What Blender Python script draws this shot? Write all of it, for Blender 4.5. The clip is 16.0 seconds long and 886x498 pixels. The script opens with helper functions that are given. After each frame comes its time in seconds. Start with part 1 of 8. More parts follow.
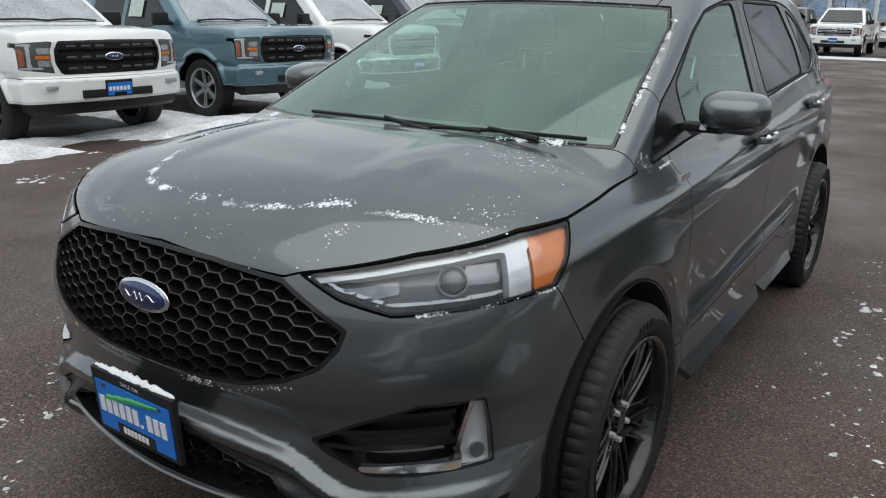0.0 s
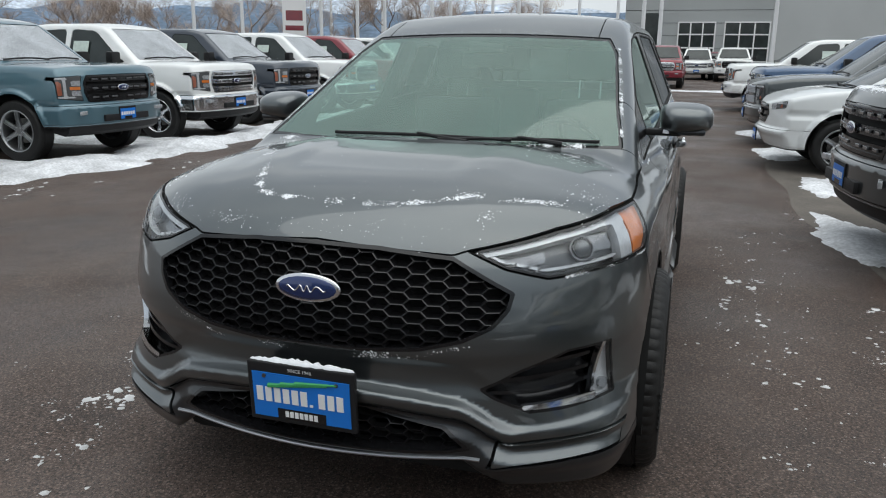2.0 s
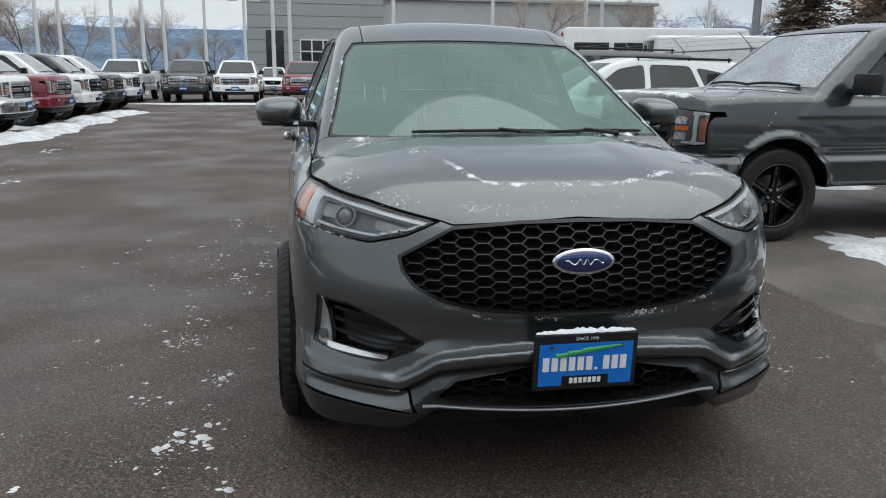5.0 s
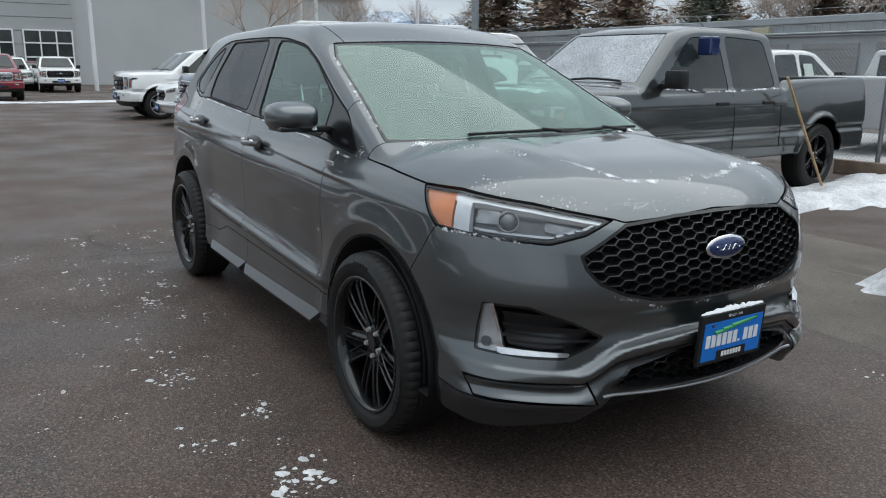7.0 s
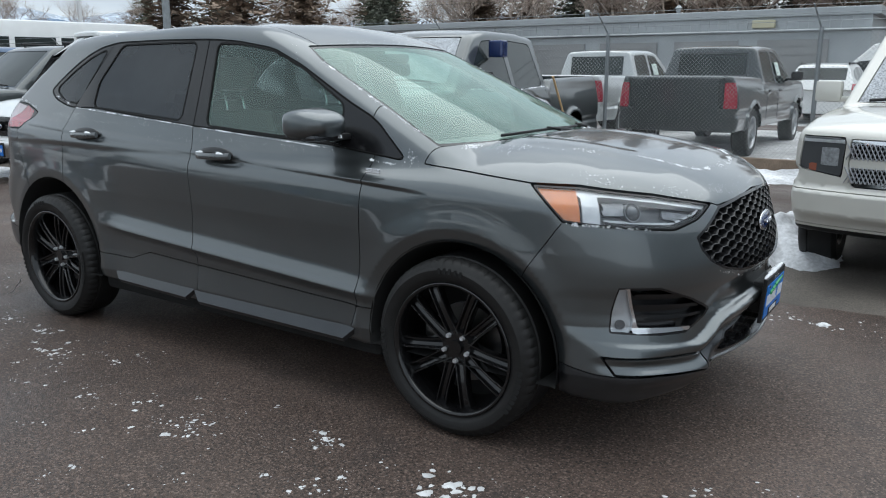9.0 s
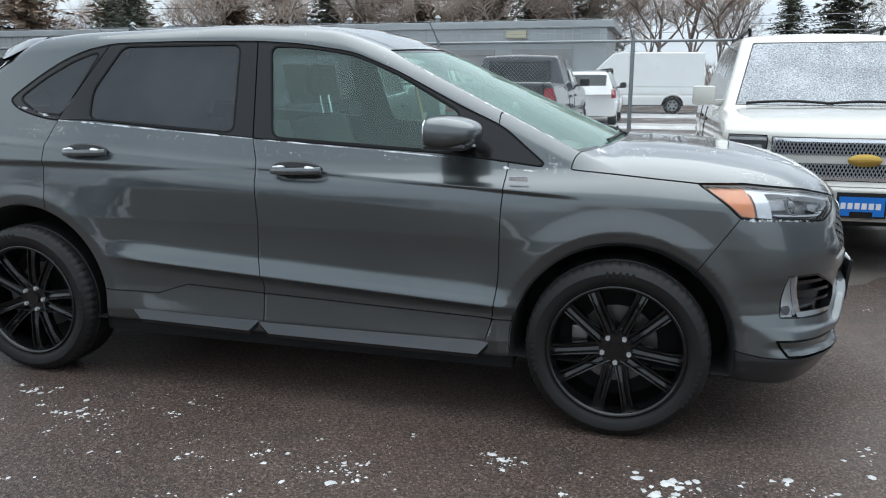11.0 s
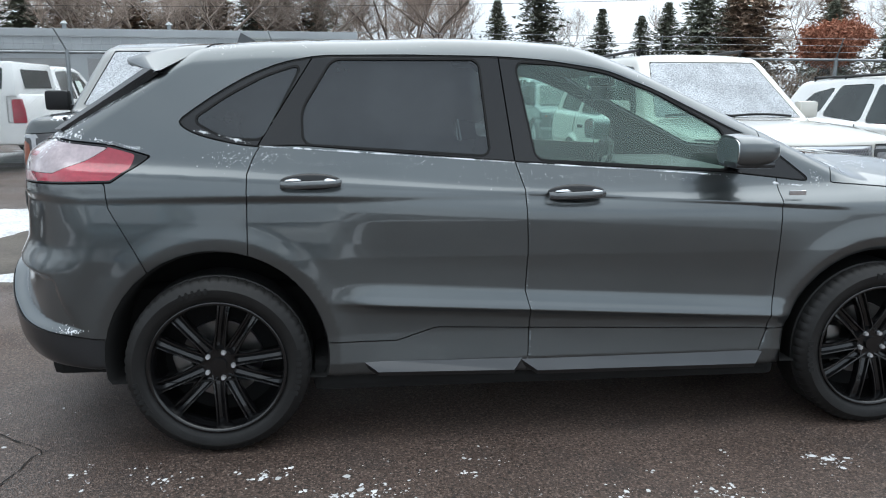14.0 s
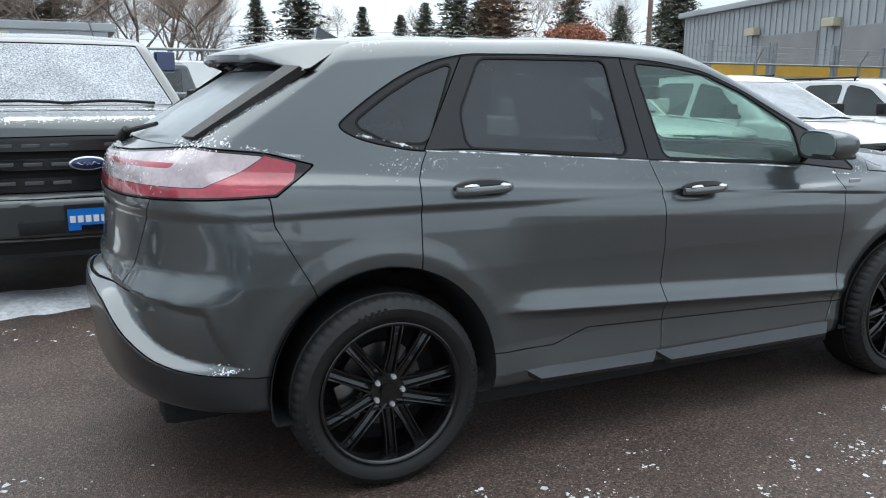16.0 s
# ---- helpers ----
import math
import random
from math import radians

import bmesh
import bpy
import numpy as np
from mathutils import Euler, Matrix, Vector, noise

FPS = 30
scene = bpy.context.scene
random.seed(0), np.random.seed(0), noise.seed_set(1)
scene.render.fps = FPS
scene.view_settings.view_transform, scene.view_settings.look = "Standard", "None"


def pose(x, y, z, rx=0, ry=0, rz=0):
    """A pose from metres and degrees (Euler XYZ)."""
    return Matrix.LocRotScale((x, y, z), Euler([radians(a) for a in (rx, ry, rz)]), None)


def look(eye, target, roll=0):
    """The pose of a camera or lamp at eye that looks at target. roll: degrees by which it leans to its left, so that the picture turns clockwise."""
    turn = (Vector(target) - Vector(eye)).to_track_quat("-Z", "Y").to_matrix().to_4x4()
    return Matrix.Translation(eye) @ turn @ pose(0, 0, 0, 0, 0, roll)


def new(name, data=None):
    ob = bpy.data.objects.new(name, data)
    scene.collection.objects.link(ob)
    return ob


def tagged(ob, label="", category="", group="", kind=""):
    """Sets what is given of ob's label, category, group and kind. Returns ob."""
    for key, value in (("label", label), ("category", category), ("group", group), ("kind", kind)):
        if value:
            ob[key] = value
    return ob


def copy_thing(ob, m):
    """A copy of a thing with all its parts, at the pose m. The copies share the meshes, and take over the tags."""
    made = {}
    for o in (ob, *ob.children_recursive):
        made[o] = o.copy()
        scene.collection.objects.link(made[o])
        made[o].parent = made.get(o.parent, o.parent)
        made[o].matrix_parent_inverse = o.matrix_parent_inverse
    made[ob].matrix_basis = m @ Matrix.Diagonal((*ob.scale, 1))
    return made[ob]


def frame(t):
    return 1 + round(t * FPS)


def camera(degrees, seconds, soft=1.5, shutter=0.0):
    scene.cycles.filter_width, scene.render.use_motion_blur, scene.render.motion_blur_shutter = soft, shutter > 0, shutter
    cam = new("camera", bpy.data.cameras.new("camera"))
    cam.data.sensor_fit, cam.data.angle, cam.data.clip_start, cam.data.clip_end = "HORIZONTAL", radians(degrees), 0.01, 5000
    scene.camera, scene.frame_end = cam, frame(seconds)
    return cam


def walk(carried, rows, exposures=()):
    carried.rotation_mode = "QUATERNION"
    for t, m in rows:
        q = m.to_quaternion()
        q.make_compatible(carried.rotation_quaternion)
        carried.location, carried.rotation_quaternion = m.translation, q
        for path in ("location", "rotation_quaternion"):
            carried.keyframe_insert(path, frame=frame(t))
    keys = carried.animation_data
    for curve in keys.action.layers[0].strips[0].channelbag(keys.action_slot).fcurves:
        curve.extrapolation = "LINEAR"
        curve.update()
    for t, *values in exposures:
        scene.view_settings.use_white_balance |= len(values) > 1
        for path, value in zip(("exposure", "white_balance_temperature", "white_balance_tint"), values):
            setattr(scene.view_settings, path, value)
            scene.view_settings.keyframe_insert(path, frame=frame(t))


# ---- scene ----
cam = camera(59.3, 16.0, soft=1.1)
PATH = [
    (0, (3.444, 1.636, 1.536), (1.863, 0.56, 0.949), 1.0),
    (0.5, (3.683, 1.543, 1.54), (2.043, 0.547, 0.976), 0.9),
    (1, (3.91, 1.404, 1.522), (2.203, 0.512, 0.985), 0.8),
    (1.5, (4.091, 1.223, 1.497), (2.309, 0.475, 0.982), 0.7),
    (2, (4.243, 1.001, 1.493), (2.396, 0.41, 1.002), 0.6),
    (2.5, (4.381, 0.76, 1.483), (2.489, 0.31, 1.016), 0.5),
    (3, (4.485, 0.491, 1.447), (2.564, 0.164, 0.999), 0.4),
    (3.625, (4.602, 0.13, 1.425), (2.654, -0.012, 0.994), 0.45),
    (4.25, (4.648, -0.294, 1.414), (2.697, -0.223, 0.983), 0.5),
    (4.875, (4.621, -0.749, 1.414), (2.692, -0.453, 0.975), 0.55),
    (5.5, (4.515, -1.203, 1.422), (2.637, -0.682, 0.973), 0.6),
    (6, (4.411, -1.557, 1.435), (2.595, -0.848, 0.984), 0.6),
    (6.5, (4.282, -1.912, 1.441), (2.538, -1.046, 0.987), 0.6),
    (7, (4.096, -2.237, 1.443), (2.44, -1.211, 0.991), 0.5),
    (7.5, (3.871, -2.552, 1.436), (2.335, -1.352, 0.985), 0.4),
    (8, (3.622, -2.853, 1.445), (2.221, -1.498, 0.995), 0.2),
    (8.625, (3.275, -3.204, 1.448), (2.058, -1.673, 1.0), 0.03),
    (9.25, (2.868, -3.498, 1.441), (1.852, -1.828, 0.996), -0.02),
    (9.875, (2.417, -3.729, 1.433), (1.597, -1.955, 0.993), -0.02),
    (10.5, (1.936, -3.889, 1.434), (1.292, -2.046, 1.0), 0.0),
    (11, (1.544, -3.986, 1.441), (1.026, -2.102, 1.012), 0.0),
    (11.5, (1.149, -4.065, 1.449), (0.756, -2.15, 1.029), 0.0),
    (12, (0.755, -4.121, 1.456), (0.47, -2.184, 1.049), 0.0),
    (12.5, (0.352, -4.142, 1.465), (0.169, -2.191, 1.063), 0.1),
    (13, (-0.053, -4.112, 1.463), (-0.119, -2.153, 1.065), 0.3),
    (13.5, (-0.468, -4.068, 1.456), (-0.387, -2.11, 1.056), 0.2),
    (14, (-0.866, -4.004, 1.468), (-0.642, -2.057, 1.067), 0.3),
    (14.5, (-1.257, -3.921, 1.468), (-0.889, -1.996, 1.072), 0.3),
    (15, (-1.653, -3.792, 1.464), (-1.139, -1.901, 1.065), 0.4),
    (15.5, (-2.04, -3.646, 1.468), (-1.364, -1.808, 1.066), 0.4),
    (16, (-2.405, -3.473, 1.472), (-1.574, -1.7, 1.067), 0.4),
]
walk(cam, [(t, look(eye, target, roll)) for t, eye, target, roll in PATH], [(0.0, 0.06, 6380, 6), (3.0, 0.06, 6300, 6), (8.0, 0.18, 6080, 5), (11.0, 0.54, 6030, 5), (13.5, 0.70, 6030, 5), (16.0, 0.66, 6030, 5)])

# ---- world and light: an even overcast winter sky ----
world = bpy.data.worlds.new("world")
scene.world = world
world.use_nodes = True
wt = world.node_tree
for n in list(wt.nodes):
    wt.nodes.remove(n)
w_out, w_bg, w_sky = wt.nodes.new("ShaderNodeOutputWorld"), wt.nodes.new("ShaderNodeBackground"), wt.nodes.new("ShaderNodeTexSky")
w_sky.sky_type, w_sky.sun_disc = "NISHITA", False
w_sky.sun_elevation, w_sky.sun_rotation = radians(75), radians(28)
w_sky.dust_density, w_sky.air_density = 3.0, 1.0
w_map, w_co = wt.nodes.new("ShaderNodeMapping"), wt.nodes.new("ShaderNodeTexCoord")
w_noise, w_ramp = wt.nodes.new("ShaderNodeTexNoise"), wt.nodes.new("ShaderNodeValToRGB")
w_mix, w_grey = wt.nodes.new("ShaderNodeMix"), wt.nodes.new("ShaderNodeMix")
w_map.inputs["Scale"].default_value = (1.6, 1.6, 6.0)
w_noise.inputs["Scale"].default_value, w_noise.inputs["Detail"].default_value = 1.4, 7
w_ramp.color_ramp.elements[0].position, w_ramp.color_ramp.elements[1].position = 0.36, 0.66
w_grey.data_type = w_mix.data_type = "RGBA"
w_grey.inputs["A"].default_value, w_grey.inputs["B"].default_value = (5.6, 6.0, 6.6, 1), (9.0, 9.2, 9.4, 1)
w_mix.inputs["Factor"].default_value = 0.88
wt.links.new(w_co.outputs["Generated"], w_map.inputs["Vector"])
wt.links.new(w_map.outputs["Vector"], w_noise.inputs["Vector"])
wt.links.new(w_noise.outputs["Fac"], w_ramp.inputs["Fac"])
wt.links.new(w_ramp.outputs["Color"], w_grey.inputs["Factor"])
wt.links.new(w_sky.outputs["Color"], w_mix.inputs["A"])
wt.links.new(w_grey.outputs["Result"], w_mix.inputs["B"])
wt.links.new(w_mix.outputs["Result"], w_bg.inputs["Color"])
w_bg.inputs["Strength"].default_value = 0.10
wt.links.new(w_bg.outputs["Background"], w_out.inputs["Surface"])
sun = new("sun", bpy.data.lights.new("sun", "SUN"))
sun.data.energy, sun.data.angle, sun.data.color = 1.75, radians(92), (1.0, 0.97, 0.93)
sun.matrix_world = pose(0, 0, 30, -15, 0, -28)


# ---- materials ----
def material(name, colour, rough=0.5, metal=0.0, coat=0.0, vary=0.0, scale=6.0, fine=0.0, fine_scale=80.0, bump_depth=0.0, bump_scale=60.0, clear=0.0, spec=0.5, per_object=0.0):
    """Principled surface whose colour wanders at two scales, with fine relief."""
    m = bpy.data.materials.new(name)
    m.use_nodes = True
    nt = m.node_tree
    b = nt.nodes["Principled BSDF"]
    b.inputs["Base Color"].default_value = (*colour, 1)
    b.inputs["Roughness"].default_value, b.inputs["Metallic"].default_value = rough, metal
    b.inputs["Coat Weight"].default_value, b.inputs["Coat Roughness"].default_value = coat, 0.04
    b.inputs["Transmission Weight"].default_value = clear
    b.inputs["Specular IOR Level"].default_value = spec
    co = nt.nodes.new("ShaderNodeTexCoord")
    if vary or fine or per_object:
        tint = nt.nodes.new("ShaderNodeMix")
        tint.data_type, tint.blend_type = "RGBA", "MULTIPLY"
        tint.inputs["Factor"].default_value = 1.0
        tint.inputs["A"].default_value = (*colour, 1)
        total = None
        for amount, sc, detail in ((vary, scale, 4), (fine, fine_scale, 2)):
            if not amount:
                continue
            nz, mr = nt.nodes.new("ShaderNodeTexNoise"), nt.nodes.new("ShaderNodeMapRange")
            nz.inputs["Scale"].default_value, nz.inputs["Detail"].default_value = sc, detail
            mr.inputs["From Min"].default_value, mr.inputs["From Max"].default_value = 0.3, 0.7
            mr.inputs["To Min"].default_value, mr.inputs["To Max"].default_value = 1 - amount, 1 + amount
            nt.links.new(co.outputs["Object"], nz.inputs["Vector"])
            nt.links.new(nz.outputs["Fac"], mr.inputs["Value"])
            if total is None:
                total = mr.outputs["Result"]
            else:
                mul = nt.nodes.new("ShaderNodeMath")
                mul.operation = "MULTIPLY"
                nt.links.new(total, mul.inputs[0])
                nt.links.new(mr.outputs["Result"], mul.inputs[1])
                total = mul.outputs[0]
        if per_object:
            oi, mr = nt.nodes.new("ShaderNodeObjectInfo"), nt.nodes.new("ShaderNodeMapRange")
            mr.inputs["To Min"].default_value, mr.inputs["To Max"].default_value = 1 - per_object, 1 + per_object
            nt.links.new(oi.outputs["Random"], mr.inputs["Value"])
            if total is None:
                total = mr.outputs["Result"]
            else:
                mul = nt.nodes.new("ShaderNodeMath")
                mul.operation = "MULTIPLY"
                nt.links.new(total, mul.inputs[0])
                nt.links.new(mr.outputs["Result"], mul.inputs[1])
                total = mul.outputs[0]
        nt.links.new(total, tint.inputs["B"])
        nt.links.new(tint.outputs["Result"], b.inputs["Base Color"])
    if bump_depth:
        nz, bp = nt.nodes.new("ShaderNodeTexNoise"), nt.nodes.new("ShaderNodeBump")
        nz.inputs["Scale"].default_value, nz.inputs["Detail"].default_value = bump_scale, 3
        bp.inputs["Strength"].default_value, bp.inputs["Distance"].default_value = 0.6, bump_depth
        nt.links.new(co.outputs["Object"], nz.inputs["Vector"])
        nt.links.new(nz.outputs["Fac"], bp.inputs["Height"])
        nt.links.new(bp.outputs["Normal"], b.inputs["Normal"])
    return m


def glass(name, tint, rough=0.0, see=0.7, bare=0.055):
    """A thin pane: part clear, part mirror; bare is what it mirrors of light that falls on it squarely."""
    m = bpy.data.materials.new(name)
    m.use_nodes = True
    nt = m.node_tree
    nt.nodes.remove(nt.nodes["Principled BSDF"])
    out = nt.nodes["Material Output"]
    tr, gl, mix, lw = nt.nodes.new("ShaderNodeBsdfTransparent"), nt.nodes.new("ShaderNodeBsdfGlossy"), nt.nodes.new("ShaderNodeMixShader"), nt.nodes.new("ShaderNodeLayerWeight")
    tr.inputs["Color"].default_value = (*[c * see for c in tint], 1)
    gl.inputs["Roughness"].default_value, gl.inputs["Color"].default_value = rough, (*[0.45 + 0.55 * c / max(tint) for c in tint], 1)
    lw.inputs["Blend"].default_value = 0.5
    steep, gloss = nt.nodes.new("ShaderNodeMath"), nt.nodes.new("ShaderNodeMath")
    steep.operation, gloss.operation = "POWER", "MULTIPLY_ADD"
    steep.inputs[1].default_value, gloss.inputs[1].default_value, gloss.inputs[2].default_value = 4.5, 1 - bare, bare
    nt.links.new(lw.outputs["Facing"], steep.inputs[0])
    nt.links.new(steep.outputs[0], gloss.inputs[0])
    nt.links.new(gloss.outputs[0], mix.inputs["Fac"])
    nt.links.new(tr.outputs["BSDF"], mix.inputs[1])
    nt.links.new(gl.outputs["BSDF"], mix.inputs[2])
    nt.links.new(mix.outputs["Shader"], out.inputs["Surface"])
    return m


def filmed(name, tint, see, film, amount, bare=0.055):
    """Glass under a thin dull film: rear-window frost, painted sky sheen on the windshield."""
    m = glass(name, tint, 0.03, see, bare)
    nt = m.node_tree
    out = nt.nodes["Material Output"]
    link = out.inputs["Surface"].links[0]
    first = link.from_socket
    df, mix, nz, mr, co = nt.nodes.new("ShaderNodeBsdfDiffuse"), nt.nodes.new("ShaderNodeMixShader"), nt.nodes.new("ShaderNodeTexNoise"), nt.nodes.new("ShaderNodeMapRange"), nt.nodes.new("ShaderNodeTexCoord")
    df.inputs["Color"].default_value = (*film, 1)
    nz.inputs["Scale"].default_value, nz.inputs["Detail"].default_value = 2.5, 5
    mr.inputs["From Min"].default_value, mr.inputs["From Max"].default_value = 0.3, 0.7
    mr.inputs["To Min"].default_value, mr.inputs["To Max"].default_value = amount * 0.72, amount * 1.28
    nt.links.new(co.outputs["Object"], nz.inputs["Vector"])
    nt.links.new(nz.outputs["Fac"], mr.inputs["Value"])
    nt.links.new(mr.outputs["Result"], mix.inputs["Fac"])
    nt.links.new(first, mix.inputs[1])
    nt.links.new(df.outputs["BSDF"], mix.inputs[2])
    nt.links.new(mix.outputs["Shader"], out.inputs["Surface"])
    return m


def paint(name, colour, metal=0.35, rough=0.32):
    """Metallic car paint under clear coat, with a thin film of road dust."""
    m = material(name, colour, rough, metal, 1.0, vary=0.05, scale=2.2, fine=0.03, fine_scale=900)
    b = m.node_tree.nodes["Principled BSDF"]
    b.inputs["Coat Roughness"].default_value, b.inputs["Coat IOR"].default_value = 0.035, 1.55
    return m


PAINT_GREY = paint("carbonised_grey_paint", (0.110, 0.122, 0.127), 0.88, 0.33)
PAINT_WHITE = paint("white_paint", (0.80, 0.81, 0.80), 0.0, 0.4)
PAINT_CREAM = paint("cream_white_paint", (0.62, 0.61, 0.56), 0.0, 0.4)
PAINT_TEAL = paint("teal_blue_paint", (0.085, 0.165, 0.205))
PAINT_NAVY = paint("dark_blue_grey_paint", (0.030, 0.040, 0.058))
PAINT_BLUE = paint("blue_paint", (0.030, 0.075, 0.16))
PAINT_RED = paint("red_paint", (0.20, 0.018, 0.030))
PAINT_DARK = paint("dark_grey_paint", (0.060, 0.068, 0.070), 0.8, 0.33)
PAINT_PEARL = paint("pearl_silver_paint", (0.72, 0.74, 0.74), 0.0, 0.35)
PAINT_SILVER = paint("silver_paint", (0.50, 0.52, 0.52))
BLACK_PLASTIC = material("black_plastic", (0.014, 0.014, 0.015), 0.5, spec=0.3, bump_depth=0.0006, bump_scale=700)
GLOSS_BLACK = material("gloss_black", (0.008, 0.008, 0.009), 0.16, spec=0.5)
# near-black: paints shade into hollows, also covers dark underbody parts
DARK_VOID = material("shade_and_underbody_black", (0.008, 0.008, 0.008), 0.9)
TRIM_GREY = material("grey_lower_trim", (0.046, 0.049, 0.053), 0.34, 0.75, coat=0.5, vary=0.06, scale=5)
CHROME = material("chrome", (0.75, 0.76, 0.78), 0.12, 1.0)
SATIN = material("satin_metal", (0.42, 0.43, 0.45), 0.32, 1.0)
RUBBER = material("tyre_rubber", (0.0115, 0.0113, 0.0112), 0.55, vary=0.18, scale=14, fine=0.12, fine_scale=140, bump_depth=0.0008, bump_scale=300, spec=0.35)
RIM_BLACK = material("gloss_black_rim", (0.005, 0.005, 0.0055), 0.20, 0.0, spec=0.35, coat=0.5)
LUG = material("bright_lug_nut", (0.62, 0.63, 0.65), 0.3, 0.5)
STEEL = material("brake_steel", (0.20, 0.195, 0.19), 0.35, 1.0, vary=0.1)
AMBER = material("amber_lens", (0.60, 0.175, 0.035), 0.18, coat=1.0, vary=0.12, scale=30)
LAMP_WHITE = material("lamp_reflector", (0.60, 0.62, 0.64), 0.22, 0.4, vary=0.12, scale=25)
LAMP_DARK = material("lamp_housing", (0.115, 0.120, 0.125), 0.30, 0.5, vary=0.25, scale=22)
LAMP_RED = material("red_lens", (0.34, 0.022, 0.045), 0.16, coat=1.0, vary=0.25, scale=9, fine=0.12, fine_scale=60)
LENS = glass("clear_lens", (0.96, 0.97, 0.98), 0.0, 0.95)
# the diffuse film stands in for milky sky reflection on clear glass
WINDSHIELD = filmed("sky_sheen_windshield_glass", (0.76, 0.95, 0.86), 0.92, (0.31, 0.45, 0.39), 0.25, 0.10)
REAR_GLASS = filmed("frosted_rear_window", (0.55, 0.60, 0.62), 0.3, (0.44, 0.47, 0.49), 0.62)
SIDE_GLASS = filmed("side_window_glass", (0.76, 0.97, 0.90), 0.92, (0.28, 0.38, 0.35), 0.13, 0.07)
TINTED = filmed("tinted_privacy_glass", (0.60, 0.63, 0.66), 0.34, (0.085, 0.092, 0.100), 0.5)
DEALER_BLUE = material("dealer_plate_blue", (0.012, 0.17, 0.62), 0.35)
LETTER_WHITE = material("letter_white", (0.8, 0.8, 0.8), 0.4)
LOGO_BLUE = material("logo_blue", (0.012, 0.03, 0.12), 0.2, 0.3, coat=1.0)
PLATE_GREEN = material("plate_green", (0.05, 0.32, 0.10), 0.4)
LAMP_CLEAR = material("clear_tail_lens", (0.44, 0.37, 0.39), 0.16, coat=1.0, vary=0.22, scale=10, fine=0.1, fine_scale=70)
LAMP_SILVER = material("lamp_silver", (0.26, 0.27, 0.285), 0.38, 0.7, vary=0.3, scale=30)
GLASSY = material("dark_projector_glass", (0.10, 0.11, 0.12), 0.06, 0.3, coat=1.0)
GRILLE_BLACK = material("grille_black", (0.008, 0.008, 0.009), 0.30, spec=0.5)
HANDLE_GREY = material("handle_grey", (0.13, 0.14, 0.145), 0.25, 0.6, coat=1.0)
RUBBER_MARK = material("raised_sidewall_rubber", (0.017, 0.017, 0.017), 0.75, spec=0.25)
SEAL = material("black_rubber_seal", (0.006, 0.006, 0.006), 0.6, spec=0.25)
PAPER = material("pale_green_paper", (0.55, 0.63, 0.58), 0.7, vary=0.12, scale=16)
STICKER = material("window_sticker_paper", (0.26, 0.27, 0.265), 0.7, vary=0.1, scale=14)
FABRIC = material("seat_fabric", (0.10, 0.10, 0.10), 0.85, vary=0.1, bump_depth=0.001, bump_scale=200)
SNOW = material("snow", (0.80, 0.82, 0.85), 0.75, vary=0.05, scale=3, bump_depth=0.02, bump_scale=14)


# ---- mesh helpers ----
def mesh_of(name, verts, faces, mat, normals=None, smooth=True):
    me = bpy.data.meshes.new(name)
    me.from_pydata([tuple(v) for v in verts], [], [tuple(int(i) for i in f) for f in faces])
    me.materials.append(mat)
    if smooth:
        me.polygons.foreach_set("use_smooth", [True] * len(me.polygons))
    me.update()
    if normals is not None:
        me.normals_split_custom_set_from_vertices([tuple(n) for n in normals])
    return me


def put(name, me, parent=None, label="", at=None):
    ob = new(name, me)
    if at is not None:
        ob.matrix_basis = at
    if parent is not None:
        ob.parent = parent
    return tagged(ob, label)


def part(name, bm, mat, parent=None, label="", at=None, smooth=False):
    """Link a bmesh as one mesh object, under a thing or a part."""
    me = bpy.data.meshes.new(name)
    bm.to_mesh(me)
    bm.free()
    me.materials.append(mat)
    if smooth:
        me.polygons.foreach_set("use_smooth", [True] * len(me.polygons))
        me.set_sharp_from_angle(angle=radians(38))
    return put(name, me, parent, label, at)


def box(bm, x0, x1, y0, y1, z0, z1, bevel=0.0, m=None):
    """A box, its edges rounded, added to bm."""
    mid = Matrix.Translation(((x0 + x1) / 2, (y0 + y1) / 2, (z0 + z1) / 2)) @ Matrix.Diagonal((x1 - x0, y1 - y0, z1 - z0, 1))
    vs = bmesh.ops.create_cube(bm, size=1, matrix=(m or Matrix()) @ mid)["verts"]
    if bevel:
        es = list({e for v in vs for e in v.link_edges})
        bmesh.ops.bevel(bm, geom=es, offset=bevel, segments=2, profile=0.6, affect="EDGES")
    return bm


def rod(bm, a, b, r0, r1=None, seg=10):
    """A tapered round bar from a to b."""
    a, b = Vector(a), Vector(b)
    d = b - a
    m = Matrix.Translation((a + b) / 2) @ d.to_track_quat("Z", "Y").to_matrix().to_4x4()
    bmesh.ops.create_cone(bm, cap_ends=True, segments=seg, radius1=r0, radius2=r0 if r1 is None else r1, depth=d.length, matrix=m)
    return bm


def lathe(profile, seg=64):
    """Vertices and faces of a profile of (radius, along) turned round the y axis."""
    a = np.linspace(0, 2 * np.pi, seg, endpoint=False)
    verts, faces, n = [], [], len(profile)
    for c, s in zip(np.cos(a), np.sin(a)):
        verts += [(r * c, t, r * s) for r, t in profile]
    for i in range(seg):
        j = (i + 1) % seg
        for k in range(n - 1):
            faces.append((i * n + k, i * n + k + 1, j * n + k + 1, j * n + k))
    return verts, faces


